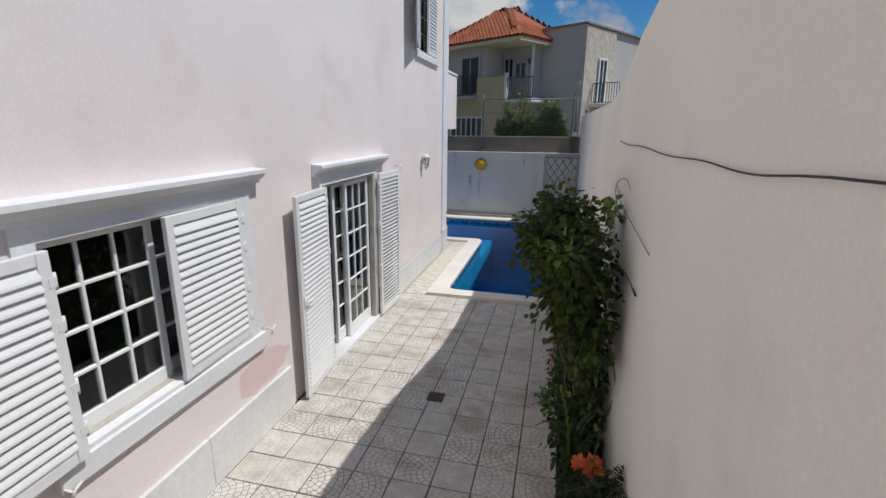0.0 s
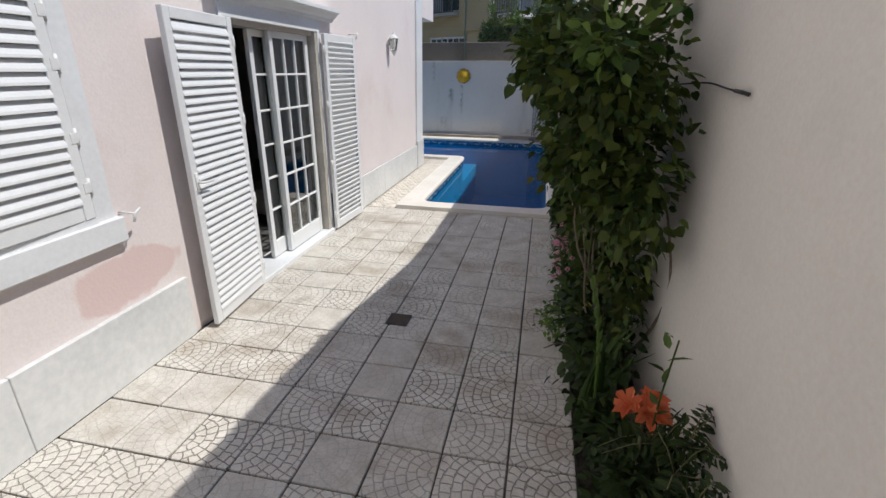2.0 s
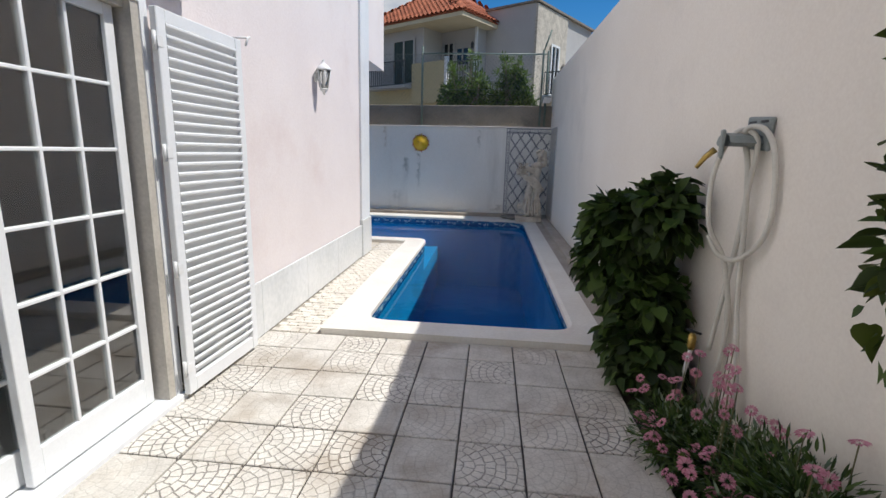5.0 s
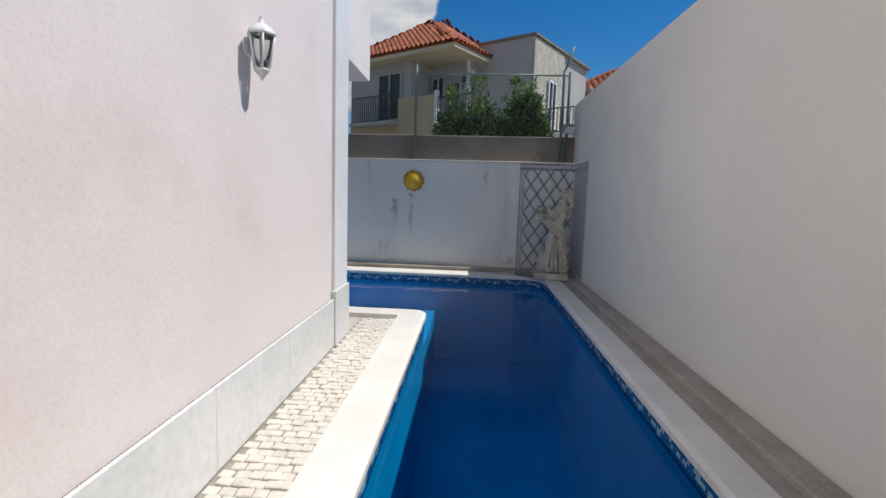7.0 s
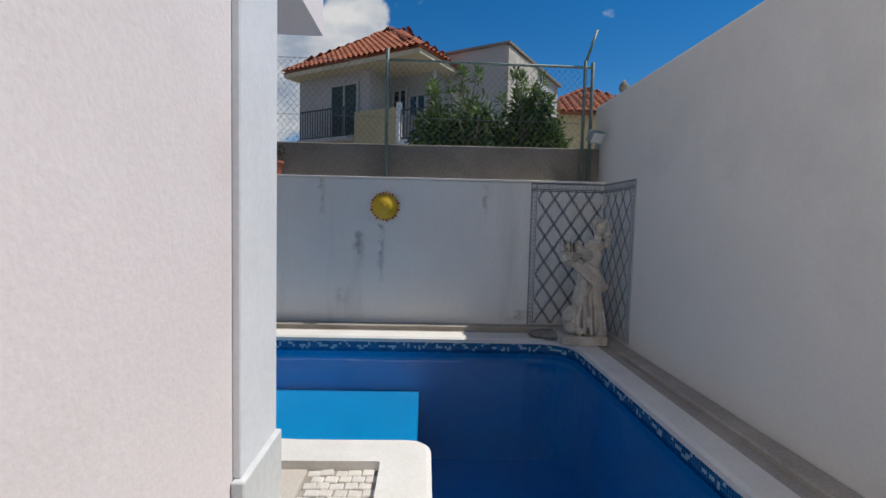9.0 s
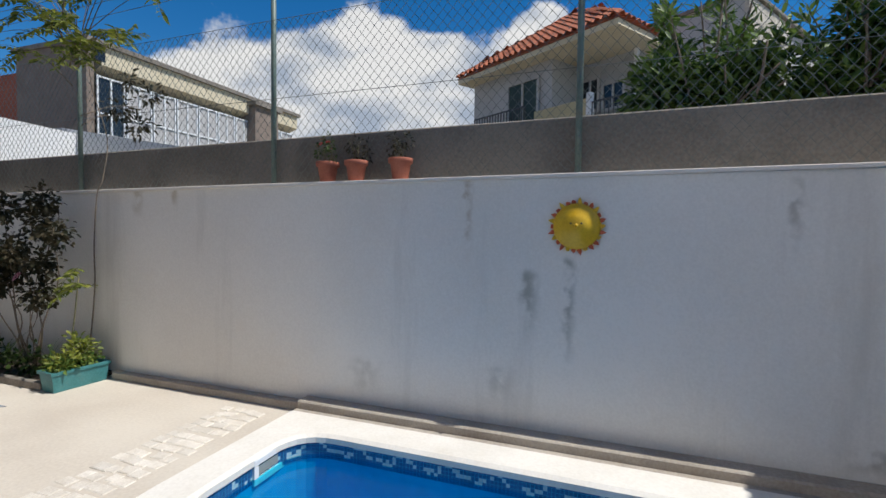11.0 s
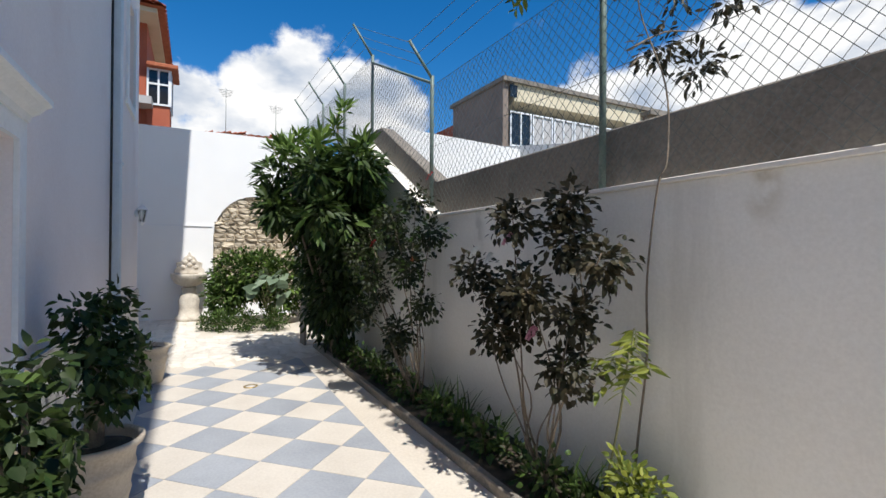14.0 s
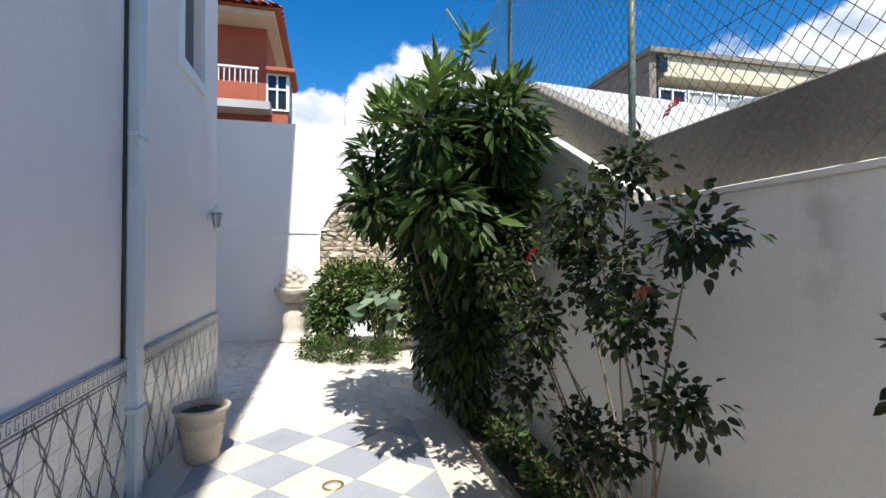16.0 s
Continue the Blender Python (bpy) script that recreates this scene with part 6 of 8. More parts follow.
planter = thing("planter_trough", (-6.62, 13.97, 0.002), "teal plastic planting trough with yellow-green seedlings", "planter")
bm = bmesh.new()
outer = [(-6.75, 13.72), (-6.53, 13.70), (-6.50, 14.20), (-6.72, 14.22)]
cx, cy = -6.625, 13.96
lo = [bm.verts.new((cx + (x - cx) * 0.86, cy + (y - cy) * 0.93, 0.002)) for x, y in outer]
mid = [bm.verts.new((x, y, 0.165)) for x, y in outer]
rim = [bm.verts.new((cx + (x - cx) * 1.12, cy + (y - cy) * 1.05, 0.168)) for x, y in outer]
rim2 = [bm.verts.new((cx + (x - cx) * 1.12, cy + (y - cy) * 1.05, 0.195)) for x, y in outer]
inn = [bm.verts.new((cx + (x - cx) * 0.9, cy + (y - cy) * 0.95, 0.195)) for x, y in outer]
inb = [bm.verts.new((cx + (x - cx) * 0.86, cy + (y - cy) * 0.93, 0.16)) for x, y in outer]
bm.faces.new(lo[::-1])
bm.faces.new(inb)
for a, b in ((lo, mid), (mid, rim), (rim, rim2), (rim2, inn), (inn, inb)):
    for i in range(4):
        bm.faces.new((a[i], a[(i + 1) % 4], b[(i + 1) % 4], b[i]))
bmesh.ops.recalc_face_normals(bm, faces=bm.faces[:])
part("trough", bm, M["teal"], planter)
part("soil", box(-6.71, -6.54, 13.75, 14.17, 0.15, 0.175), M["soil"], planter)
foliage("foliage", [(-6.62, 13.85, 0.26, 0.12, 0.14, 0.10), (-6.64, 14.05, 0.30, 0.13, 0.14, 0.14), (-6.75, 14.05, 0.34, 0.14, 0.12, 0.16)], 420, 0.055, 0.03, M["leaf_yellow"], planter, 71, -0.1, 0.2, [(1, 13, FY - 0.01)])
foliage("foliage", [(-6.62, 13.85, 0.22, 0.12, 0.16, 0.06), (-6.62, 14.05, 0.22, 0.12, 0.14, 0.06)], 260, 0.05, 0.035, M["leaf_bright"], planter, 72, 0.1, 0.2, [(1, 13, FY - 0.01)])


def rose(base, tips, clumps, count, material, label, seed, length=0.062, width=0.042, heads=()):
    ob = thing("rose_bush", base, label, "rose bush", "roses along the wall")
    branch_set("branchwork", base, tips, 0.011, M["bark"], ob, seed, 0.13)
    foliage("foliage", clumps, count, length, width, material, ob, seed + 1, 0.35, 0.25, [(1, 13.0, FY - 0.015), (2, 0.05, 9)])
    for p, m in heads:
        v, f = [], []
        rng = random.Random(int(p[0] * 100))
        for layer, (r, h) in enumerate(((0.058, 0.0), (0.046, 0.014), (0.030, 0.028))):
            v2, f2 = daisy((p[0], p[1], p[2] + h), r, (-0.2, -0.7, 0.6), ob, rng, 6)
            f += [tuple(i + len(v) for i in q) for q in f2]
            v += v2
        part_data("flower", v, f, m, ob)
    return ob


R1 = [(-7.75, 13.95, 1.30), (-7.45, 13.95, 1.80), (-7.1, 14.0, 1.86), (-6.75, 14.0, 1.55), (-7.6, 13.85, 1.05), (-7.25, 13.9, 1.35), (-6.95, 13.9, 1.25), (-7.9, 13.95, 1.45), (-7.0, 13.9, 0.95)]
R1 = [(x, y - (0.13 if i % 2 else 0.03), z) for i, (x, y, z) in enumerate(R1)]
R1C = [(x, y, z - 0.06, 0.17, 0.17, 0.17) for x, y, z in R1] + [(-7.55, 13.95, 1.2, 0.25, 0.14, 0.32), (-7.1, 13.95, 1.6, 0.22, 0.13, 0.2)]
rose((-7.35, 14.0, 0.04), R1, R1C, 3000, M["leaf_purple"], "rose bush with bronze leaves and white roses against the wall", 81, 0.047, 0.036,
     [((-7.81, 13.76, 1.53), M["petal_white"]), ((-7.66, 13.78, 1.49), M["petal_white"]), ((-7.35, 13.86, 1.36), M["petal_white"]), ((-7.25, 13.82, 1.05), M["petal_pink"]), ((-7.5, 13.82, 1.62), M["petal_pink"])])
R2 = [(-9.7, 13.95, 1.75), (-9.2, 13.95, 1.9), (-8.75, 13.95, 1.75), (-9.5, 13.85, 1.35), (-9.0, 13.85, 1.4), (-10.1, 13.9, 1.55), (-8.8, 13.9, 1.1), (-9.7, 13.85, 0.95), (-9.2, 13.85, 0.8)]
R2 = [(x, y - (0.26 if i % 2 else 0.06), z) for i, (x, y, z) in enumerate(R2)] + [(-10.3, 13.85, 1.75), (-10.1, 13.9, 1.1), (-9.3, 14.0, 2.1), (-10.4, 13.9, 1.4)]
R2C = [(x, y, z - 0.05, 0.20, 0.17, 0.17) for x, y, z in R2] + [(-9.4, 13.92, 1.5, 0.4, 0.16, 0.3), (-9.6, 13.9, 0.6, 0.25, 0.14, 0.3)]
rose((-9.2, 13.98, 0.04), R2, R2C, 3600, M["leaf_rose"], "tall green rose bush with red roses against the wall", 85, 0.046, 0.033,
     [((-9.95, 13.78, 1.62), M["petal_red"]), ((-9.9, 13.78, 1.30), M["petal_red"]), ((-9.0, 14.0, 2.25), M["petal_red"]), ((-8.95, 13.8, 1.45), M["petal_orange"])])
foliage("foliage", R2C[:6], 200, 0.06, 0.04, M["leaf_mid"], bpy.data.objects["rose_bush.001"], 88, 0.3, 0.5, [(1, 13.0, FY - 0.015)])

# tall evergreen shrub in the corner
big = thing("evergreen_shrub", (-11.6, 13.85, 0.04), "tall evergreen shrub with glossy lance-shaped leaves", "shrub")
rb = random.Random(19)
BG = []
for k in range(38):
    a, q = rb.uniform(0, 2 * math.pi), math.sqrt(rb.uniform(0, 1))
    BG.append((-11.15 + 1.05 * q * math.cos(a), 13.5 + 0.60 * q * math.sin(a), rb.uniform(1.75, 2.9 - 0.35 * q), rb.uniform(0.22, 0.38), rb.uniform(0.20, 0.32), rb.uniform(0.16, 0.28)))
SHOOTS = [(-11.2 + rb.uniform(-1.0, 1.0), 13.5 + rb.uniform(-0.55, 0.5)) for _ in range(16)]
SHOOTS = [(x, y, rb.uniform(2.75, 3.05)) for x, y in SHOOTS] + [(-11.3, 13.7, 3.25), (-11.05, 13.75, 3.45), (-11.9, 13.5, 3.15)]
BG_LOW = [(-11.0, 13.75, 1.6, 0.7, 0.4, 0.4), (-11.3, 13.75, 1.0, 0.6, 0.36, 0.5), (-11.5, 13.65, 1.75, 0.65, 0.48, 0.38), (-11.6, 13.75, 1.25, 0.55, 0.42, 0.50), (-11.6, 13.8, 0.65, 0.55, 0.36, 0.5), (-11.9, 13.7, 1.4, 0.45, 0.4, 0.5), (-12.2, 13.75, 0.7, 0.35, 0.3, 0.5)]
LB = [(1, 12.5, FY - 0.02), (2, 0.05, 9)]
foliage("foliage", BG, 2000, 0.20, 0.058, M["leaf_mid"], big, 91, 0.15, 0.55, LB)
foliage("foliage", BG, 5000, 0.17, 0.055, M["leaf_dark"], big, 92, 0.4, 0.25, LB)
foliage("foliage", BG_LOW, 6000, 0.12, 0.05, M["leaf_dark"], big, 94, 0.7, 0.3, LB)
foliage("young_foliage", [(x, y, z - 0.06, 0.05, 0.05, 0.14) for x, y, z in SHOOTS], 620, 0.19, 0.048, M["leaf_bright"], big, 93, -0.75, 0.1, LB)
branch_set("branchwork", (-11.65, 13.85, 0.04), [(-11.6, 13.6, 2.6), (-12.0, 13.4, 2.3), (-11.1, 13.8, 2.3), (-11.4, 13.75, 3.4), (-11.8, 13.7, 1.8), (-11.3, 13.75, 1.6), (-11.2, 13.1, 2.3), (-11.0, 13.5, 2.5), (-11.9, 13.0, 2.2)] + SHOOTS[:5], 0.032, M["bark"], big, 17, 0.14)

# low plants along the bed
low = thing("ground_cover", (-9.0, 14.0, 0.05), "low grassy ground cover along the garden wall", "plant", kind="stuff")
foliage("foliage", [(-7.0 - 0.35 * k, 14.0, 0.08 + 0.04 * (k % 3), 0.24, 0.20, 0.10) for k in range(14)], 1500, 0.06, 0.03, M["leaf_dark"], low, 95, 0.0, 0.2, [(1, 13.66, FY - 0.01), (2, 0.05, 3)])
foliage("foliage", [(-7.2 - 0.7 * k, 13.9, 0.20, 0.20, 0.16, 0.16) for k in range(7)], 700, 0.06, 0.04, M["leaf_mid"], low, 96, 0.0, 0.3, [(1, 13.66, FY - 0.01), (2, 0.05, 3)])
for x, h_, n_ in ((-7.0, 0.45, 16), (-8.35, 0.55, 22), (-8.75, 0.5, 18), (-7.9, 0.4, 14), (-10.4, 0.45, 14)):
    ob = thing("grass_clump", (x, 13.95, 0.05), "clump of upright strappy green leaves in the bed", "plant", "grass clumps in the bed")
    blades("foliage", (x, 14.0, 0.05), n_, h_, 0.22, 0.018, M["leaf_mid"], ob, int(-x * 10))

# slender vine up the wall with a feathery crown above the fence
vine = thing("slender_tree", (-6.86, 14.2, 0.04), "slender tree with feathery yellow-green leaves by the fence", "tree")
part("trunk", tube(curve_points([(-6.86, 14.22, 0.04), (-6.85, 14.265, 0.5), (-6.80, 14.27, 0.95), (-6.80, 14.27, 1.4), (-6.73, 14.262, 1.9), (-6.70, 14.30, 2.05), (-6.80, 14.42, 2.5), (-6.95, 14.38, 3.0), (-6.93, 14.30, 3.4), (-7.05, 14.2, 3.75)], 5), 0.008, 6, None, 0.45), M["bark"], vine)
BR = [((-6.95, 14.18, 3.0), (-7.35, 14.0, 3.35)), ((-6.97, 14.17, 3.2), (-6.6, 14.05, 3.45)), ((-6.95, 14.15, 3.4), (-7.3, 14.0, 3.85)), ((-7.0, 14.12, 3.6), (-6.7, 14.0, 3.95)), ((-6.9, 14.22, 2.7), (-6.9, 14.85, 2.95)), ((-6.88, 14.22, 2.6), (-7.2, 14.8, 2.85))]
bm = bmesh.new()
for a, b in BR:
    tube(curve_points([a, Vector(a).lerp(Vector(b), 0.5) + Vector((0, 0, 0.05)), b], 4), 0.008, 5, bm, 0.4)
part("branchwork", bm, M["bark"], vine)


rv = random.Random(31)
CROWN_TIPS = [(rv.uniform(-7.9, -6.0), rv.uniform(13.95, 14.35), rv.uniform(3.25, 4.1)) for _ in range(26)]
feather([b for a, b in BR[:4]] + [(-7.05, 14.1, 3.75)] + CROWN_TIPS, 7, M["leaf_yellow"], vine)
bm = bmesh.new()
for t in CROWN_TIPS:
    tube(curve_points([(-6.97, 14.25, 3.2 + 0.3 * rv.random()), Vector((-6.97, 14.25, 3.45)).lerp(Vector(t), 0.55) + Vector((0, 0, 0.06)), t], 4), 0.006, 4, bm, 0.4)
part("twigs", bm, M["bark"], vine)
foliage("dark_foliage", [(-6.9, 14.85, 2.72, 0.22, 0.14, 0.16), (-7.15, 14.82, 2.95, 0.20, 0.14, 0.16), (-6.7, 14.85, 3.05, 0.18, 0.14, 0.14), (-7.0, 14.8, 3.25, 0.14, 0.12, 0.12)], 300, 0.075, 0.034, M["leaf_purple"], vine, 33, 0.2, 0.2, [(1, 14.56, 15.3)])
sap = thing("sapling", (-6.95, 14.05, 0.04), "small sapling with feathery yellow-green leaves at the wall", "plant")
part("stem", tube(curve_points([(-6.95, 14.05, 0.04), (-6.85, 14.08, 0.5), (-6.75, 14.08, 1.05)], 4), 0.007, 5), M["stem"], sap)
feather([(-6.70, 14.05, 1.15), (-6.60, 14.0, 1.0), (-6.85, 14.05, 0.95)], 9, M["leaf_yellow"], sap, 6, 0.24)

# ---- potted plants along the facade ----
def urn(at, r, h, label, group="stone pots along the facade"):
    ob = thing("garden_pot", at, label, "flower pot", group)
    prof = [(0.60, 0), (0.62, 0.03), (0.66, 0.14), (0.75, 0.34), (0.78, 0.39), (0.75, 0.42), (0.79, 0.55), (0.84, 0.62), (0.88, 0.65), (0.88, 0.69), (0.84, 0.72), (0.88, 0.86), (1.0, 0.91), (1.06, 0.95), (1.05, 0.99), (0.98, 1.0), (0.90, 0.96), (0.88, 0.88), (0.05, 0.87)]
    part("pot", lathe([(a * r, b * h) for a, b in prof], at, 28), M["urn"], ob)
    part("soil", lathe([(0.02, 0), (0.87 * r, 0), (0.6 * r, 0.02), (0.02, 0.03)], (at[0], at[1], at[2] + 0.876 * h), 20), M["soil"], ob)
    return ob


p3 = urn((-11.40, 11.60, 0.0), 0.20, 0.43, "cream cast-stone flower pot with bare dark soil")
p2 = urn((-8.22, 11.55, 0.0), 0.235, 0.49, "wide cream cast-stone pot holding a small tree")
p1 = urn((-6.80, 11.55, 0.0), 0.235, 0.49, "cream cast-stone pot holding a leafy bush")


def pot_tree(at, h, blobs, count, seed, label, out=13):
    ob = thing("potted_tree", at, label, "plant", "small trees in pots")
    x, y, z = at
    part("trunk", tube(curve_points([(x, y, z), (x + 0.02, y + 0.01, z + 0.25 * h), (x - 0.02, y, z + 0.5 * h), (x, y, z + 0.62 * h)], 4), 0.055, 8, None, 0.7), M["bark"], ob)
    branch_set("branchwork", (x, y, z + 0.55 * h), [(b[0], b[1], b[2]) for b in blobs], 0.016, M["bark"], ob, seed, 0.06)
    foliage("foliage", blobs, int(count * 1.2), 0.066, 0.040, M["leaf_dark"], ob, seed, 0.6, 0.35, [(1, GY + 0.03, out)])
    foliage("foliage", blobs, count // 5, 0.06, 0.04, M["leaf_mid"], ob, seed + 1, 0.6, 0.8, [(1, GY + 0.03, out)])
    return ob


CROWN = [(0, 0.04, 1.15, 0.22, 0.2, 0.18), (-0.25, 0.02, 1.02, 0.18, 0.16, 0.18), (0.24, 0.04, 1.0, 0.2, 0.18, 0.18), (0, 0.2, 0.95, 0.2, 0.16, 0.18), (0.1, -0.05, 1.28, 0.15, 0.12, 0.1), (-0.15, 0.04, 1.32, 0.13, 0.12, 0.08), (0.28, 0.1, 0.82, 0.12, 0.12, 0.1), (-0.1, 0.15, 0.78, 0.12, 0.12, 0.1)]
pot_tree((-8.22, 11.55, 0.43), 0.62, [(-8.22 + b[0], 11.55 + b[1], b[2] - 0.07, *b[3:]) for b in CROWN], 820, 101, "small tree with drooping dark green leaves in a pot", 11.82)
pot_tree((-6.80, 11.55, 0.43), 0.56, [(-6.80 + b[0] * 0.8, 11.55 + b[1] * 0.7, b[2] - 0.16, *b[3:]) for b in CROWN], 820, 105, "small bushy tree with dark green leaves in a pot", 11.72)
branch_set("branchwork", (-11.40, 11.60, 0.37), [(-11.34, 11.53, 0.47), (-11.46, 11.65, 0.46), (-11.34, 11.67, 0.45)], 0.005, M["bark"], p3, 3, 0.02)

# ---- garden end: fountain, hedge ----
font = thing("wall_fountain", (-16.55, 11.95, 0), "carved cream stone wall fountain on a turned pedestal", "fountain")
FX, FYF = -16.58, 11.95
part("pedestal", lathe([(0.27, 0), (0.27, 0.08), (0.21, 0.12), (0.19, 0.30), (0.21, 0.42), (0.17, 0.55), (0.13, 0.64), (0.15, 0.70), (0.12, 0.74)], (FX, FYF, 0), 20), M["carved"], font)
part("basin", lathe([(0.12, 0.74), (0.25, 0.80), (0.33, 0.90), (0.36, 0.98), (0.36, 1.02), (0.31, 1.02), (0.28, 0.95), (0.02, 0.90)], (FX, FYF, 0), 24), M["carved"], font)
pts = [(FYF - 0.30, 1.0), (FYF + 0.30, 1.0), (FYF + 0.30, 1.08), (FYF + 0.24, 1.16), (FYF + 0.26, 1.24), (FYF + 0.15, 1.28), (FYF + 0.10, 1.38), (FYF + 0.05, 1.40), (FYF, 1.50), (FYF - 0.05, 1.40), (FYF - 0.10, 1.38), (FYF - 0.15, 1.28), (FYF - 0.26, 1.24), (FYF - 0.24, 1.16), (FYF - 0.30, 1.08)]
part("backplate", prism(pts, "x", EX + 0.002, EX + 0.07, 0.01), M["carved"], font)
for dy, dz in ((0, 1.2), (-0.13, 1.15), (0.13, 1.15), (0, 1.33), (-0.08, 1.26), (0.08, 1.26)):
    bm = bmesh.new()
    bmesh.ops.create_icosphere(bm, subdivisions=2, radius=1, matrix=pose(EX + 0.075, FYF + dy, dz) @ Matrix.Diagonal((0.03, 0.055, 0.05, 1)))
    part("carving", bm, M["carved"], font)
hedge = thing("hedge_shrub", (-15.6, 13.2, 0), "dense round green shrub before the stone arch", "shrub")
HB = [(-15.8, 12.85, 0.95, 0.55, 0.55, 0.55), (-15.6, 13.3, 1.0, 0.55, 0.5, 0.50), (-15.7, 12.6, 0.6, 0.5, 0.35, 0.45), (-15.4, 13.7, 0.8, 0.5, 0.5, 0.6)]
foliage("foliage", HB, 3600, 0.10, 0.055, M["leaf_mid"], hedge, 111, 0.2, 0.7, [(0, EX + 0.05, -13), (1, 12, FY - 0.02), (2, 0, 9)])
foliage("foliage", HB, 1500, 0.10, 0.055, M["leaf_bright"], hedge, 112, 0.1, 0.9, [(0, EX + 0.05, -13), (1, 12, FY - 0.02), (2, 0, 9)])
foliage("foliage", HB, 1300, 0.11, 0.06, M["leaf_dark"], hedge, 113, 0.2, 0.3, [(0, EX + 0.05, -13), (1, 12, FY - 0.02), (2, 0, 9)])
arum = thing("arum_plant", (-14.9, 13.4, 0), "plant with large arrow-shaped glossy leaves", "plant")
rnd = random.Random(5)
AT = [(-14.8 + rnd.uniform(-0.35, 0.35), 13.35 + rnd.uniform(-0.35, 0.4), rnd.uniform(0.65, 1.2)) for _ in range(22)]
branch_set("branchwork", (-14.95, 13.4, 0.02), AT, 0.008, M["stem"], arum, 4, 0.05)
v, f = leaves(np.array(AT), np.array([(0.6, -0.6, -0.1)] * len(AT)) + np.random.default_rng(3).normal(0, 0.5, (len(AT), 3)), 0.34, 0.22, np.random.default_rng(6), 0.35, 0.2)
part_data("foliage", v, f, M["leaf_silver"], arum, "", True)
fern = thing("low_shrub", (-14.6, 13.0, 0), "low dark green bushy edging plant", "plant")
foliage("foliage", [(-14.85, 12.5, 0.18, 0.35, 0.22, 0.22), (-14.6, 12.9, 0.2, 0.35, 0.25, 0.22), (-14.5, 13.4, 0.2, 0.3, 0.3, 0.22), (-15.1, 12.25, 0.15, 0.3, 0.16, 0.2)], 2600, 0.06, 0.025, M["leaf_mid"], fern, 115, -0.2, 0.3, [(2, 0, 2)])
slab_stone = tagged(part("leaning_slab", turned(box(-0.11, 0.11, -0.02, 0.02, 0, 0.74, 0.008), (-12.85, 13.62, 0.0), 8, 0, 0), M["concrete"]), "grey stone slab standing at the bed's edge", "slab")

# ---- neighbourhood ----
def clay_roof(name, eave, peak, parent, rows=10, per_metre=4.2):
    """Barrel tiles laid in courses on the four hips of a roof. eave: four corners; peak: two ridge ends."""
    v, f = [], []
    quads = [(eave[0], eave[1], peak[0], peak[0]), (eave[1], eave[2], peak[1], peak[0]), (eave[2], eave[3], peak[1], peak[1]), (eave[3], eave[0], peak[0], peak[1])]
    for a, b, c, d in quads:
        a, b, c, d = (Vector(q) for q in (a, b, c, d))
        nrm = (b - a).cross(d - a if (d - a).length > 1e-6 else c - a).normalized()
        if nrm.z < 0:
            nrm = -nrm
        along = (b - a).normalized()
        width = (b - a).length
        n = max(3, int(width * per_metre))
        for r in range(rows):
            t0, t1 = r / rows, (r + 1.12) / rows
            for k in range(n):
                s0, s1 = k / n, (k + 1) / n
                sm = (s0 + s1) / 2
                lo_l, lo_r = a.lerp(d, t0), b.lerp(c, t0)
                # stay inside the hip: the piece is placed where the course is wide enough
                off = (sm * width)
                base = a + along * off
                left_at = (lo_l - a).dot(along)
                right_at = (lo_r - a).dot(along)
                if not left_at - 0.05 <= off <= right_at + 0.05:
                    continue
                up = (d.lerp(c, 0.5) - a.lerp(b, 0.5))
                up = up - along * up.dot(along)
                p0 = base + up * t0 + nrm * 0.05
                p1 = base + up * min(t1, 1.0) + nrm * 0.02
                hw = width / n * 0.46
                o = len(v)
                for p, q in ((p0, 1.0), (p1, 0.9)):
                    for ang in (-1.0, -0.5, 0.0, 0.5, 1.0):
                        v.append(tuple(p + along * (hw * ang * q) + nrm * (0.09 * math.cos(ang * 1.4))))
                for j in range(4):
                    f.append((o + j, o + j + 1, o + j + 6, o + j + 5))
    ob = part_data(name, v, f, M["roof"], parent)
    bm = bmesh.new()
    vs = [bm.verts.new(q) for q in eave]
    ps = [bm.verts.new(q) for q in peak]
    bm.faces.new((vs[0], vs[1], ps[0]))
    bm.faces.new((vs[1], vs[2], ps[1], ps[0]))
    bm.faces.new((vs[2], vs[3], ps[1]))
    bm.faces.new((vs[3], vs[0], ps[0], ps[1]))
    bm.faces.new(vs[::-1])
    part("roof_deck", bm, M["roof"], parent)
    return ob


def window_of(parent, x0, x1, y, z0, z1, material, frame_mat, mull=1, axis="y"):
    def bx(a, b, lo, hi, d0, d1, bm=None):
        return box(a, b, y + d0, y + d1, lo, hi, bm=bm) if axis == "y" else box(y + d0, y + d1, a, b, lo, hi, bm=bm)
    sg = -1 if axis == "y" else 1
    d = sorted((0.0, 0.04 * sg))
    w = part("window", bx(x0, x1, z0, z1, *d), material, parent)
    bm = bmesh.new()
    e = sorted((0.041 * sg, 0.09 * sg))
    for a, b, lo, hi in ((x0 - 0.08, x0, z0 - 0.08, z1 + 0.08), (x1, x1 + 0.08, z0 - 0.08, z1 + 0.08), (x0, x1, z1, z1 + 0.08), (x0, x1, z0 - 0.08, z0)):
        bx(a, b, lo, hi, *e, bm=bm)
    for k in range(1, mull + 1):
        xm = x0 + (x1 - x0) * k / (mull + 1)
        bx(xm - 0.025, xm + 0.025, z0, z1, *e, bm=bm)
    part("frame", bm, frame_mat, w)
    return w


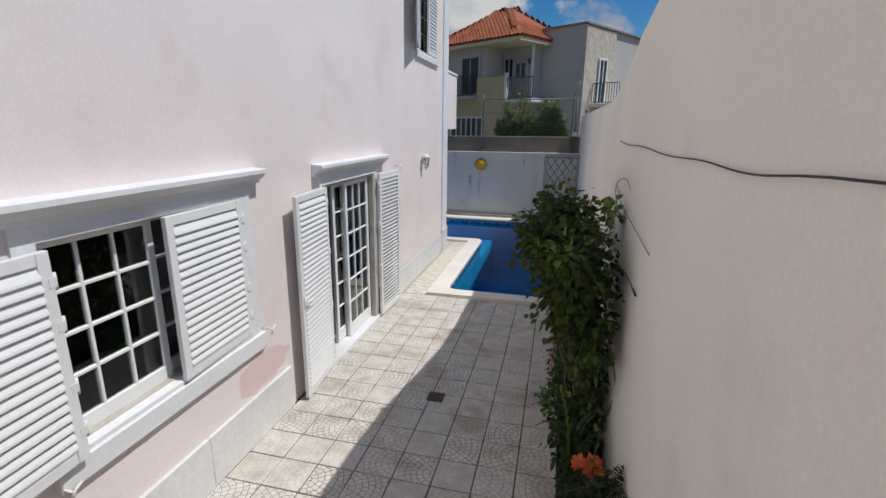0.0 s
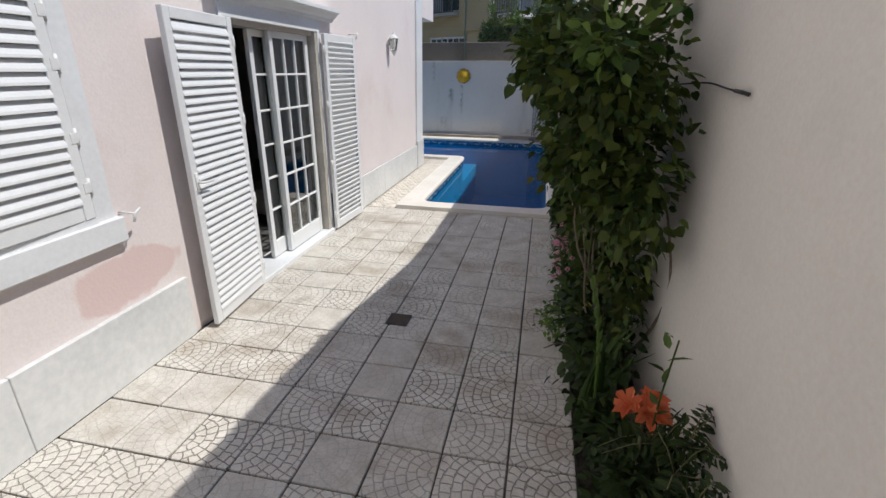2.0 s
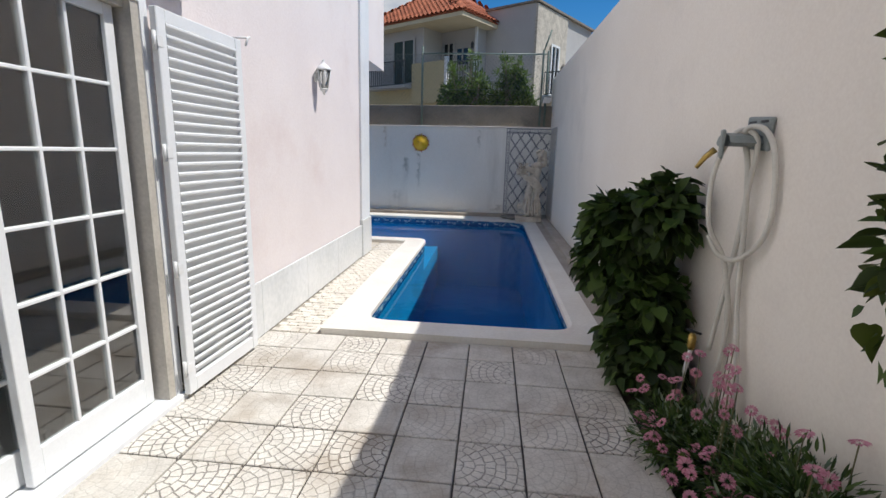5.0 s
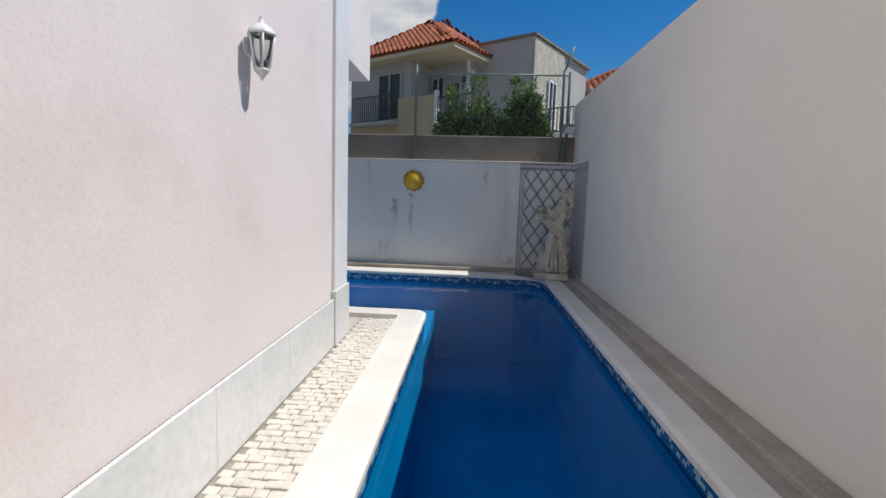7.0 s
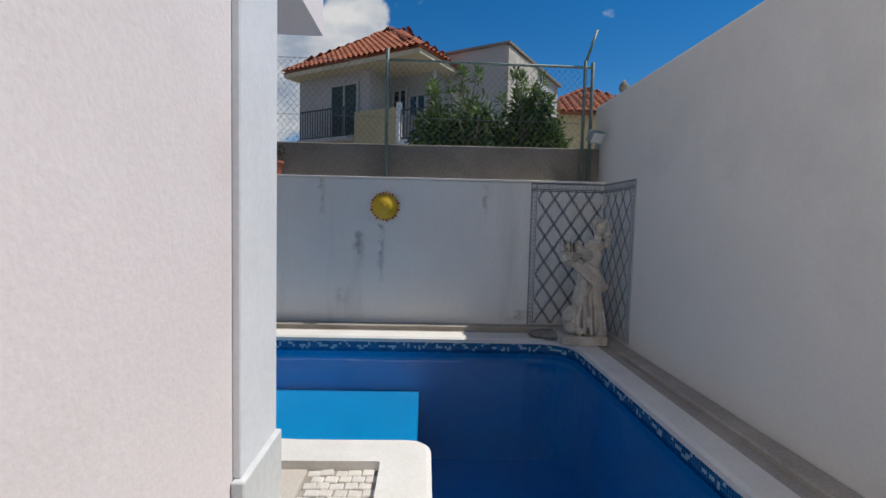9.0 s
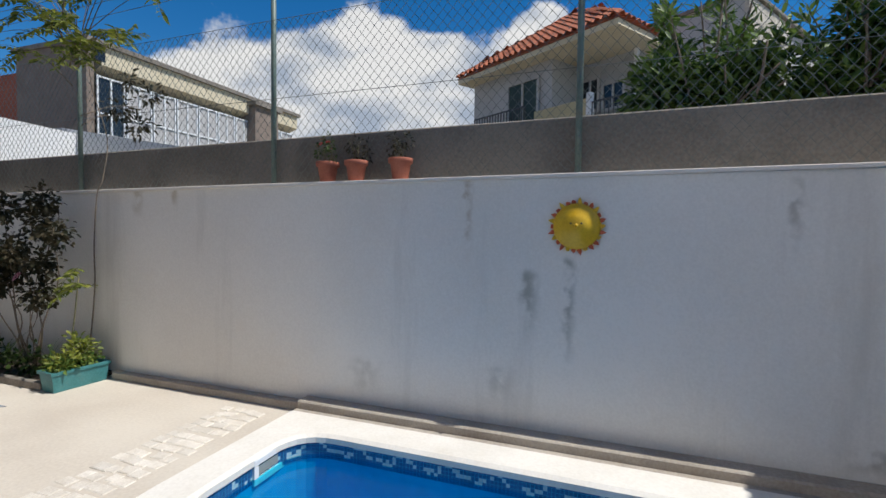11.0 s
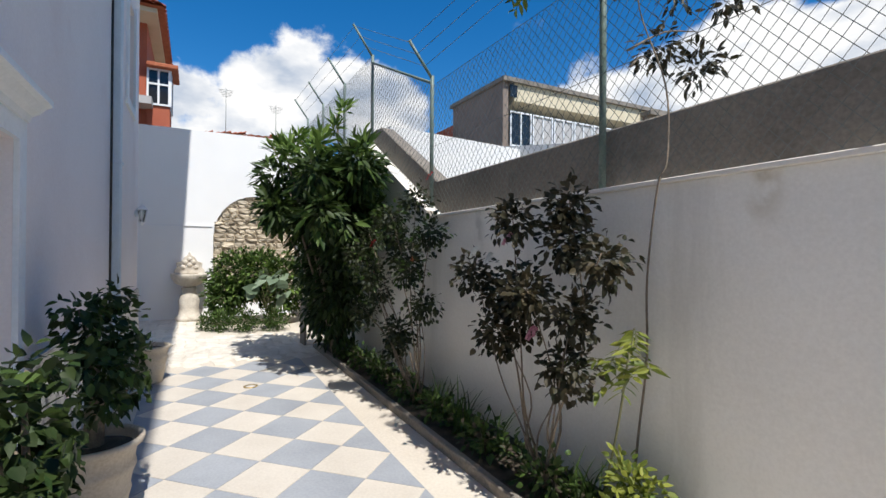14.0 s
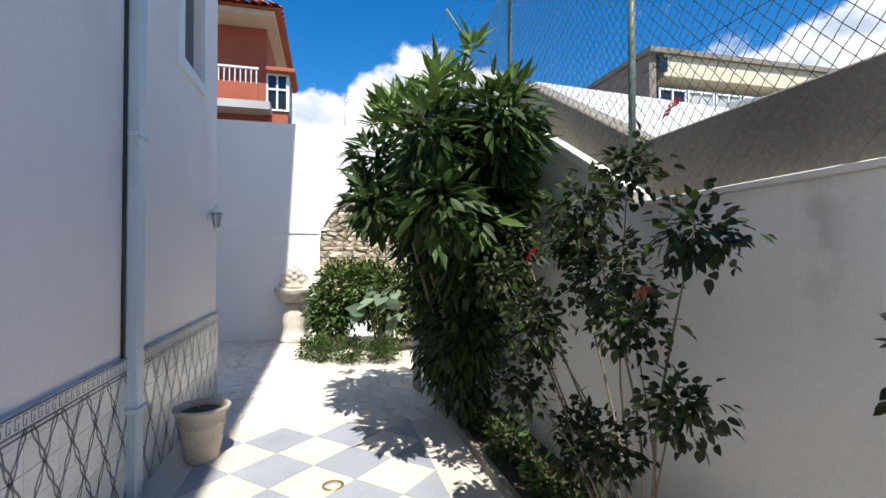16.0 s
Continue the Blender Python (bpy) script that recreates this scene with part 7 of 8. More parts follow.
def railing(parent, x0, x1, y, z0, z1, step=0.12):
    n = int((x1 - x0) / step)
    top = part("railing", box(x0, x1, y - 0.02, y + 0.02, z1 - 0.02, z1 + 0.02), M["iron"], parent)
    part("bottom_rail", box(x0, x1, y - 0.02, y + 0.02, z0 - 0.02, z0 + 0.02), M["iron"], top)
    for k in range(n + 1):
        x = x0 + (x1 - x0) * k / n
        part("baluster", box(x - 0.012, x + 0.012, y - 0.012, y + 0.012, z0 + 0.02, z1 - 0.02), M["iron"], top)
    return top


house = thing("neighbour_house", (0, 0, -2.2), "pale yellow two-storey house with an orange tiled hip roof", "house")
part("wall", box(-5.8, -2.45, 0.6, 1.8, -2.6, 6.26), M["pale_house"], house)
part("wall", box(-5.8, -0.6, 1.801, 5.0, -2.6, 6.26), M["pale_house"], house)
part("wall", box(-2.449, -0.6, 0.5, 1.8, -2.6, 3.78), M["yellow_house"], house)
part("wall", box(-5.81, -2.45, 0.56, 0.599, -2.6, 4.1), M["yellow_house"], house)
part("balcony_wall", box(-2.9, -1.10, 0.38, 0.499, 3.2, 4.82), M["yellow_house"], house)
part("balcony_post", box(-1.10, -0.98, 0.34, 0.50, 3.70, 4.95), M["trim"], house)
part("balcony_slab", box(-1.2, 0.5, 0.38, 2.4, 3.62, 3.78), M["trim"], house)
part("door_post", box(-0.62, -0.52, 1.70, 1.80, 3.78, 6.26), M["trim"], house)
railing(house, -0.97, 0.5, 0.42, 3.82, 4.70)
railing(house, -5.2, -3.0, 0.10, 4.0, 4.95)
part("balcony_slab", box(-5.3, -2.95, 0.02, 0.559, 3.84, 3.97), M["pale_house"], house)
window_of(house, -4.1, -2.95, 0.60, 4.1, 5.82, M["green_shutter"], M["pale_house"], 1)
window_of(house, -2.25, -1.75, 1.80, 4.9, 5.75, M["dark_glass"], M["pale_house"], 1)
window_of(house, -1.55, -0.95, 1.80, 4.85, 5.5, M["dark_glass"], M["pale_house"], 1)
window_of(house, -4.8, -2.6, 0.56, 1.5, 2.9, M["dark_glass"], M["trim"], 5)
part("porch_lamp", lathe([(0.03, 0), (0.06, 0.05), (0.06, 0.2), (0.02, 0.26)], (-0.75, 1.72, 5.45), 8), M["iron"], house)
clay_roof("roof_tiles", [(-6.05, 0.0, 6.42), (0.0, 0.0, 6.42), (0.0, 5.2, 6.42), (-6.05, 5.2, 6.42)], [(-3.45, 2.6, 8.30), (-2.6, 2.6, 8.30)], house, 13, 4.6)
part("eave", box(-6.0, -0.05, 0.05, 5.15, 6.261, 6.41), M["eave"], house)
part("chimney", box(-5.4, -5.0, 3.9, 4.3, 6.6, 8.1), M["brown_house"], house)
wing = thing("neighbour_house", (0, 0, -2.2), "plain grey rendered flat-topped house wing with stone cladding", "house")
part("wall", box(-0.58, 1.70, 2.5, 8.0, -2.6, 7.0), M["pale_house"], wing)
part("stone_wall", box(1.701, 1.80, 2.48, 5.2, -2.6, 6.96), M["pale_stone_clad"], wing)
window_of(wing, 3.75, 4.35, 1.80, 3.7, 5.6, M["dark_glass"], M["trim"], 1, "x")
part("balcony_slab", box(1.801, 3.2, 3.2, 7.0, 3.45, 3.6), M["trim"], wing)
railing(wing, 1.85, 3.2, 3.25, 3.65, 4.5)
part("roof_edge", box(-0.64, 1.86, 2.42, 8.05, 7.001, 7.08), M["concrete"], wing)
for ob in (house, wing):
    ob.location, ob.rotation_euler = (-1.70, 22.7, -2.0), (0, 0, radians(-33))
far_house = thing("neighbour_house", (5.5, 31, -2.2), "distant cream house with a low orange roof", "house")
part("wall", box(3.6, 9, 29, 36, -2.2, 6.2), M["yellow_house"], far_house)
clay_roof("roof_tiles", [(3.2, 28.5, 6.2), (9.4, 28.5, 6.2), (9.4, 36.5, 6.2), (3.2, 36.5, 6.2)], [(6.3, 31.5, 8.0), (6.3, 33.5, 8.0)], far_house, 9, 3.0)

# block with the glazed balconies
block = thing("apartment_block", (-24, 30, -2.2), "brown-grey apartment block with white glazed balconies", "building")
part("wall", box(-27.0, -23.4, 24.6, 38, -2.2, 9.0), M["brown_house"], block)
part("side_wall", box(-27.0, -22.4, 24.3, 24.6, -2.2, 9.25), M["brown_house"], block)
part("roof_slab", box(-27.2, -22.2, 24.2, 38.2, 9.251, 9.45), M["concrete"], block)
part("cornice", prism([(-23.4, 8.05), (-22.35, 8.45), (-22.35, 9.25), (-23.4, 9.25)], "y", 24.9, 38), M["eave"], block)
part("vent", box(-22.36, -22.33, 24.65, 25.05, 8.6, 9.15), M["dark_glass"], block)
part("balcony_slab", box(-23.4, -22.4, 24.6, 38, 5.3, 5.5), M["pale_house"], block)
for k in range(10):
    y = 24.75 + 1.3 * k
    g = part("glazing", box(-22.55, -22.50, y, y + 1.22, 5.5, 8.0), M["dark_glass"] if k == 0 else M["pale_house"], block)
    bm = bmesh.new()
    for a in (y, y + 0.58, y + 1.16):
        box(-22.50, -22.44, a, a + 0.07, 5.5, 8.02, bm=bm)
    for z in (5.5, 6.4, 7.94):
        box(-22.50, -22.445, y, y + 1.22, z, z + 0.07, bm=bm)
    part("glazing_frame", bm, M["paint"], g)
part("chimney", box(-24.5, -24.1, 31, 31.4, 9.45, 10.0), M["brown_house"], block)
part("stair_head", box(-23.6, -21.9, 33.5, 35.5, 5.0, 8.9), M["brown_house"], block)
part("stair_roof", box(-23.8, -21.7, 33.3, 35.7, 8.9, 9.1), M["concrete"], block)
pinkb = thing("apartment_block", (-30, 27, -2.2), "distant pink apartment block beside the brown one", "building")
part("wall", box(-34, -28.2, 25.5, 34, -2.2, 9.0), M["red_house"], pinkb)
part("side_wall", box(-28.2, -27.2, 25.2, 34, -2.2, 8.6), M["pink"], pinkb)

# neighbour's white yard wall
structure("wall_neighbour", prism([(-40, -2.2), (-40, 3.6), (-12.5, 3.6), (-9.2, 3.05), (-9.2, -2.2)], "y", 17.4, 17.65), M["end_wall"], "white yard wall behind the garden", "wall")
structure("wall_yard_slope", prism([(14.8, -2.2), (14.8, 3.55), (17.4, 3.45), (17.4, -2.2)], "x", -12.3, -12.05), M["end_wall"], "white sloping yard wall behind the garden", "wall")

red = thing("red_house", (-27, 8, -2.2), "brick-red house with a white balcony rail and tiled roof", "house")
part("wall", box(-30, -24.0, 3, 10.55, -2.2, 9.3), M["red_house"], red)
part("balcony_slab", box(-24.0, -23.2, 7.5, 10.75, 6.35, 6.6), M["pale_house"], red)
part("balcony_wall", box(-23.3, -23.2, 7.5, 10.4, 6.6, 7.15), M["red_house"], red)
top = part("railing", box(-23.3, -23.22, 7.5, 10.4, 7.62, 7.68), M["paint"], red)
for k in range(18):
    y = 7.6 + 0.16 * k
    part("baluster", box(-23.28, -23.24, y, y + 0.03, 7.15, 7.62), M["paint"], top)
part("bay", box(-25.2, -23.9, 10.56, 11.25, 6.5, 7.75), M["dark_glass"], red)
bm = bmesh.new()
for y in (10.56, 10.88, 11.2):
    box(-23.9, -23.84, y, y + 0.06, 6.5, 7.75, bm=bm)
for z in (6.5, 7.2, 7.7):
    box(-23.9, -23.845, 10.56, 11.26, z, z + 0.06, bm=bm)
for x in (-25.2, -24.5, -23.9):
    box(x, x + 0.05, 11.251, 11.30, 6.5, 7.75, bm=bm)
part("bay_frame", bm, M["paint"], red)
part("bay_base", box(-25.2, -23.9, 10.56, 11.25, 4.0, 6.49), M["red_house"], red)
part("bay_roof", box(-25.4, -23.6, 10.56, 11.5, 7.76, 7.9, 0.02), M["roof"], red)
part("eave", box(-30.5, -23.0, 2.5, 10.9, 9.3, 9.45), M["eave"], red)
clay_roof("roof_tiles", [(-30.8, 2.2, 9.46), (-22.8, 2.2, 9.46), (-22.8, 11.1, 9.46), (-30.8, 11.1, 9.46)], [(-27, 5.5, 11.3), (-27, 7.5, 11.3)], red, 10, 3.2)
far_red = thing("far_house", (-34, 15, -2.2), "distant white house with an orange roof and aerials", "house")
part("wall", box(-38, -30, 12.5, 18, -2.2, 6.9), M["end_wall"], far_red)
clay_roof("roof_tiles", [(-38.4, 12.2, 6.9), (-29.6, 12.2, 6.9), (-29.6, 18.3, 6.9), (-38.4, 18.3, 6.9)], [(-34, 14.6, 8.1), (-34, 15.8, 8.1)], far_red, 8, 2.6)
for y, h_ in ((13.4, 9.7), (15.8, 9.2)):
    ob = thing("tv_aerial", (-31, y, 6.9), "thin metal television aerial on a roof", "aerial", "aerials on the roofs")
    part("mast", tube([(-31, y, 6.9), (-31, y, h_)], 0.016, 5), M["wire"], ob)
    for k in range(5):
        part("rod", tube([(-31, y - 0.35 + 0.04 * k, h_ - 0.1 - 0.08 * k), (-31, y + 0.35 - 0.04 * k, h_ - 0.1 - 0.08 * k)], 0.009, 4), M["wire"], ob)

# two young trees behind the garden wall
def young_tree(x, y, r, top, seed, label):
    ob = thing("young_tree", (x, y, -2.2), label, "tree", "young trees behind the wall")
    part("trunk", tube(curve_points([(x, y, -2.2), (x + 0.05, y, 0.5), (x, y, 2.4)], 4), 0.07, 8, None, 0.6), M["bark"], ob)
    rnd = random.Random(seed)
    bl, tips = [], []
    for _ in range(22):
        u = rnd.uniform(-0.8, 0.8)
        bl.append((x + u * r, y + rnd.uniform(-0.35, 0.35), 2.35 + (top - 2.75) * (1 - u * u) * rnd.uniform(0.05, 1.0), r * rnd.uniform(0.26, 0.42), 0.30, rnd.uniform(0.20, 0.34)))
    for _ in range(11):
        u = rnd.uniform(-0.9, 0.9)
        tips.append((x + u * r, y + rnd.uniform(-0.3, 0.3), top - 0.55 * u * u + rnd.uniform(-0.3, 0.1)))
    branch_set("branchwork", (x, y, 2.0), [b[:3] for b in bl] + tips, 0.02, M["bark"], ob, seed, 0.1)
    foliage("foliage", bl, 3600, 0.12, 0.042, M["leaf_bright"], ob, seed, 0.1, 0.5, [(1, 14.82, 15.9)])
    foliage("foliage", bl, 1900, 0.11, 0.042, M["leaf_mid"], ob, seed + 1, 0.4, 0.2, [(1, 14.82, 15.9)])
    foliage("young_foliage", [(a, b, c - 0.08, 0.06, 0.06, 0.16) for a, b, c in tips], 380, 0.11, 0.032, M["leaf_bright"], ob, seed + 2, -0.7, 0.1)


young_tree(-0.98, 15.1, 0.58, 3.62, 121, "young tree with bright green pointed leaves behind the wall")
young_tree(-0.02, 15.1, 0.52, 3.52, 131, "young tree with bright green pointed leaves behind the wall")

# ---- paving, tiles and stones, piece by piece ----
rnd = random.Random(77)


def slab_mesh(w, d, h, bevel, material, name):
    return mesh_of(box(-w / 2, w / 2, -d / 2, d / 2, -h, 0, bevel), name, material)


tile = slab_mesh(0.3105, 0.3075, 0.03, 0.004, M["fan_tile"], "tile")
cut_tile = slab_mesh(0.3105, 0.272, 0.03, 0.004, M["fan_tile"], "tile")
for i in range(8):
    for j in range(17):
        x, y = -2.065 + 0.32 * (i + 0.5), 6.945 - 0.317 * (j + 0.5)
        if y < 1.75 and x > -0.7:
            continue
        ob = shared("tile", tile, terrace, (x + rnd.uniform(-0.001, 0.001), y, rnd.uniform(-0.0015, 0.0015)))
        ob.rotation_euler = (0, 0, math.pi * rnd.randint(0, 1))
        ob.scale = (rnd.choice((-1, 1)), 1, 1)
    shared("tile", cut_tile, terrace, (-2.065 + 0.32 * (i + 0.5), 7.0865, rnd.uniform(-0.001, 0.001)))

sett = [slab_mesh(0.066 + 0.005 * k, 0.060 - 0.002 * k, 0.03, 0.005, M["cube"], "sett") for k in range(3)]
for i in range(5):
    for j in range(57):
        ob = shared("sett", sett[rnd.randint(0, 2)], strip, (-2.015 + 0.076 * i + (0.03 if j % 2 else 0) + rnd.uniform(-0.005, 0.005), 7.275 + 0.0652 * j + rnd.uniform(-0.004, 0.004), rnd.uniform(-0.003, 0.004)))
        ob.rotation_euler = (rnd.uniform(-0.03, 0.03), rnd.uniform(-0.03, 0.03), rnd.uniform(-0.12, 0.12))

# chequer of diagonal tiles
HALF = 0.30
chk = []
for mat in ("chk_grey", "chk_cream"):
    chk.append(mesh_of(prism([(HALF - 0.004, 0), (0, HALF - 0.004), (-HALF + 0.004, 0), (0, -HALF + 0.004)], "z", -0.02, 0.004), "floor_tile", M[mat]))
    chk.append(mesh_of(prism([(HALF - 0.004, 0), (-HALF + 0.004, 0), (0, -HALF + 0.004)], "z", -0.02, 0.004), "floor_tile", M[mat]))
    chk.append(mesh_of(prism([(HALF - 0.004, 0), (0, HALF - 0.004), (-HALF + 0.004, 0)], "z", -0.02, 0.004), "floor_tile", M[mat]))
Y0 = 13.37
for k in range(9):
    x = -6.86 - 0.6 * k
    shared("floor_tile", chk[1], garden_floor, (x, Y0, 0.0))
    for r in (1, 2):
        shared("floor_tile", chk[0], garden_floor, (x, Y0 - 0.6 * r, 0.0))
    shared("floor_tile", chk[2], garden_floor, (x, Y0 - 1.8, 0.0))
    if k < 8:
        for r in range(3):
            shared("floor_tile", chk[3], garden_floor, (x - 0.3, Y0 - 0.3 - 0.6 * r, 0.0))
cover = thing("floor_drain", (-10.69, 12.61, 0.005), "small round metal drain lid set in the chequered floor", "drain cover")
part("ring", lathe([(0.075, 0), (0.075, 0.006), (0.06, 0.006), (0.058, 0.003)], (-10.69, 12.61, 0.0055), 20), M["brass"], cover)
part("lid", lathe([(0.056, 0), (0.056, 0.004), (0.01, 0.005)], (-10.69, 12.61, 0.0055), 20), M["chk_cream"], cover)

# rough setts before the end wall and the sett band on the deck, joined
bm_v, bm_f = [], []


def loose_sett(x, y, w, d, z, a):
    o = len(bm_v)
    c, s = math.cos(a), math.sin(a)
    for k, (zz, sc) in enumerate(((-0.02, 1.0), (z - 0.005, 1.0), (z, 0.82))):
        for px, py in ((-w, -d), (w, -d), (w, d), (-w, d)):
            qx, qy = px * 0.5 * sc, py * 0.5 * sc
            bm_v.append((x + qx * c - qy * s, y + qx * s + qy * c, zz))
    for k in (0, 4):
        for i in range(4):
            bm_f.append((o + k + i, o + k + (i + 1) % 4, o + k + 4 + (i + 1) % 4, o + k + 4 + i))
    bm_f.append((o + 8, o + 9, o + 10, o + 11))


y = 10.4
while y < 13.7:
    x = -16.8 + rnd.uniform(-0.1, 0.1)
    while x < -12.15:
        w, d = rnd.uniform(0.14, 0.42), rnd.uniform(0.12, 0.23)
        if not (x < -14.3 and y > 12.15):
            loose_sett(x + w / 2, y + rnd.uniform(-0.035, 0.035), w - 0.005, d, 0.010 + rnd.uniform(-0.004, 0.005), rnd.uniform(-0.28, 0.28))
        x += w
    y += 0.16
tagged(part_data("rough_paving", bm_v, bm_f, M["cube_joined"]), "uneven cream limestone paving before the end wall", "paving", kind="stuff")
bm_v, bm_f = [], []
for j in range(28):
    y = 11.2 + 0.105 * j
    for i in range(4):
        w = rnd.uniform(0.08, 0.15)
        loose_sett(-4.78 + 0.105 * i + rnd.uniform(-0.02, 0.02), y + rnd.uniform(-0.02, 0.02), w, 0.085, 0.006 + rnd.uniform(-0.003, 0.003), rnd.uniform(-0.1, 0.1))
tagged(part_data("sett_band", bm_v, bm_f, M["cube_joined"]), "band of cream limestone setts across the deck", "paving", kind="stuff")

# stones in the blind arch
stone_mesh = []
for k in range(5):
    bm = bmesh.new()
    bmesh.ops.create_icosphere(bm, subdivisions=2, radius=1)
    for vtx in bm.verts:
        q = vtx.co
        q = Vector([math.copysign(abs(c) ** 0.6, c) for c in q])
        vtx.co = Vector((q.x * 0.05, q.y * 0.5, q.z * 0.5)) + noise.noise_vector(q * 1.3 + Vector((k * 9, 0, 0))) * 0.06
    stone_mesh.append(mesh_of(bm, "stone", M["stone"]))
z = 0.35
while z < 2.8:
    hgt = rnd.uniform(0.08, 0.15)
    y = 12.42
    while y < 14.22:
        w = rnd.uniform(0.12, 0.30)
        yc, zc = y + w / 2, z + hgt / 2
        top = 1.85 + 0.95 * math.sqrt(max(0, 1 - ((yc - 13.32) / 0.90) ** 2))
        if zc < top - 0.02:
            ob = shared("stone", rnd.choice(stone_mesh), arch_fill, (EX - 0.055, yc, zc))
            ob.scale = (rnd.uniform(0.6, 1.1), w * 0.98, hgt * 0.98)
        y += w
    z += hgt


# glazed wall tiles with a painted trellis
def tile_panel(parent, origin, right, normal, width, height, cell=0.14, pitch=0.222, tall=0.322, border=0.085, dado=False):
    """Square glazed tiles on a wall, with trellis lines of blue glaze a millimetre proud."""
    o, r, nrm, up = Vector(origin), Vector(right), Vector(normal), Vector((0, 0, 1))
    n, m = int(round(width / cell)), int(round(height / cell))
    cw, ch = width / n, height / m
    bm = bmesh.new()
    box(-cw / 2 + 0.0012, cw / 2 - 0.0012, -0.004, 0.004, -ch / 2 + 0.0012, ch / 2 - 0.0012, 0.0012, bm=bm)
    if abs(nrm.x) > 0.5:
        bmesh.ops.rotate(bm, verts=bm.verts[:], matrix=Matrix.Rotation(math.pi / 2, 3, "Z"))
    me = mesh_of(bm, "wall_tile", M["azulejo_white"])
    for i in range(n):
        for j in range(m):
            shared("wall_tile", me, parent, o + r * (cw * (i + 0.5)) + up * (ch * (j + 0.5)) + nrm * 0.008)
    v, f = [], []

    def ribbon(pts, w):
        base = len(v)
        for k, (a, b) in enumerate(pts):
            a0, b0 = pts[max(0, k - 1)]
            a1, b1 = pts[min(len(pts) - 1, k + 1)]
            d = Vector((a1 - a0, b1 - b0))
            d = d.normalized() if d.length > 1e-9 else Vector((1, 0))
            for sgn in (-0.5, 0.5):
                q = o + r * (a - d.y * w * sgn) + up * (b + d.x * w * sgn) + nrm * 0.0132
                v.append(tuple(q))
        for k in range(len(pts) - 1):
            f.append((base + 2 * k, base + 2 * k + 1, base + 2 * k + 3, base + 2 * k + 2))

    lo, hi = (0.0, height - border) if dado else (border * 0.3, height - border)
    x0, x1 = (0.0, width) if dado else (border, width - 0.01)
    steps = 10
    k = -int(height / tall) - 2
    while x0 + k * pitch < x1 + (hi - lo) / tall * pitch + pitch:
        for sgn in (-1, 1):
            for off in (-0.011, 0.011):
                run = []
                cnt = int((hi - lo) / tall * steps * 2)
                for s in range(cnt + 1):
                    zz = lo + (hi - lo) * s / cnt
                    ph = (zz - lo) / tall
                    xx = x0 + k * pitch + sgn * ph * pitch / 1.0 * 1.0 + off + 0.007 * math.sin(ph * 8 * math.pi + (0 if off > 0 else math.pi))
                    if x0 <= xx <= x1:
                        run.append((xx, zz))
                    else:
                        if len(run) > 1:
                            ribbon(run, 0.012 if dado else 0.011)
                        run = []
                if len(run) > 1:
                    ribbon(run, 0.012 if dado else 0.011)
        k += 1
    lines = [height - 0.008, height - border + 0.004, height - border - 0.018]
    for zz in lines:
        ribbon([(0, zz), (width, zz)], 0.012)
    q = 0.03
    while q < width - 0.03:
        ribbon([(q, height - 0.022), (q + 0.035, height - 0.022), (q + 0.035, height - border + 0.02), (q + 0.012, height - border + 0.02), (q + 0.012, height - 0.045)], 0.008)
        q += 0.055
    if not dado:
        for xx in (0.008, border - 0.01):
            ribbon([(xx, 0), (xx, height)], 0.008)
        q = 0.03
        while q < height - border:
            ribbon([(0.02, q), (0.02, q + 0.035), (border - 0.025, q + 0.035), (border - 0.025, q + 0.012), (0.038, q + 0.012)], 0.008)
            q += 0.055
    part_data("trellis_glaze", v, f, M["azulejo_blue"], parent)


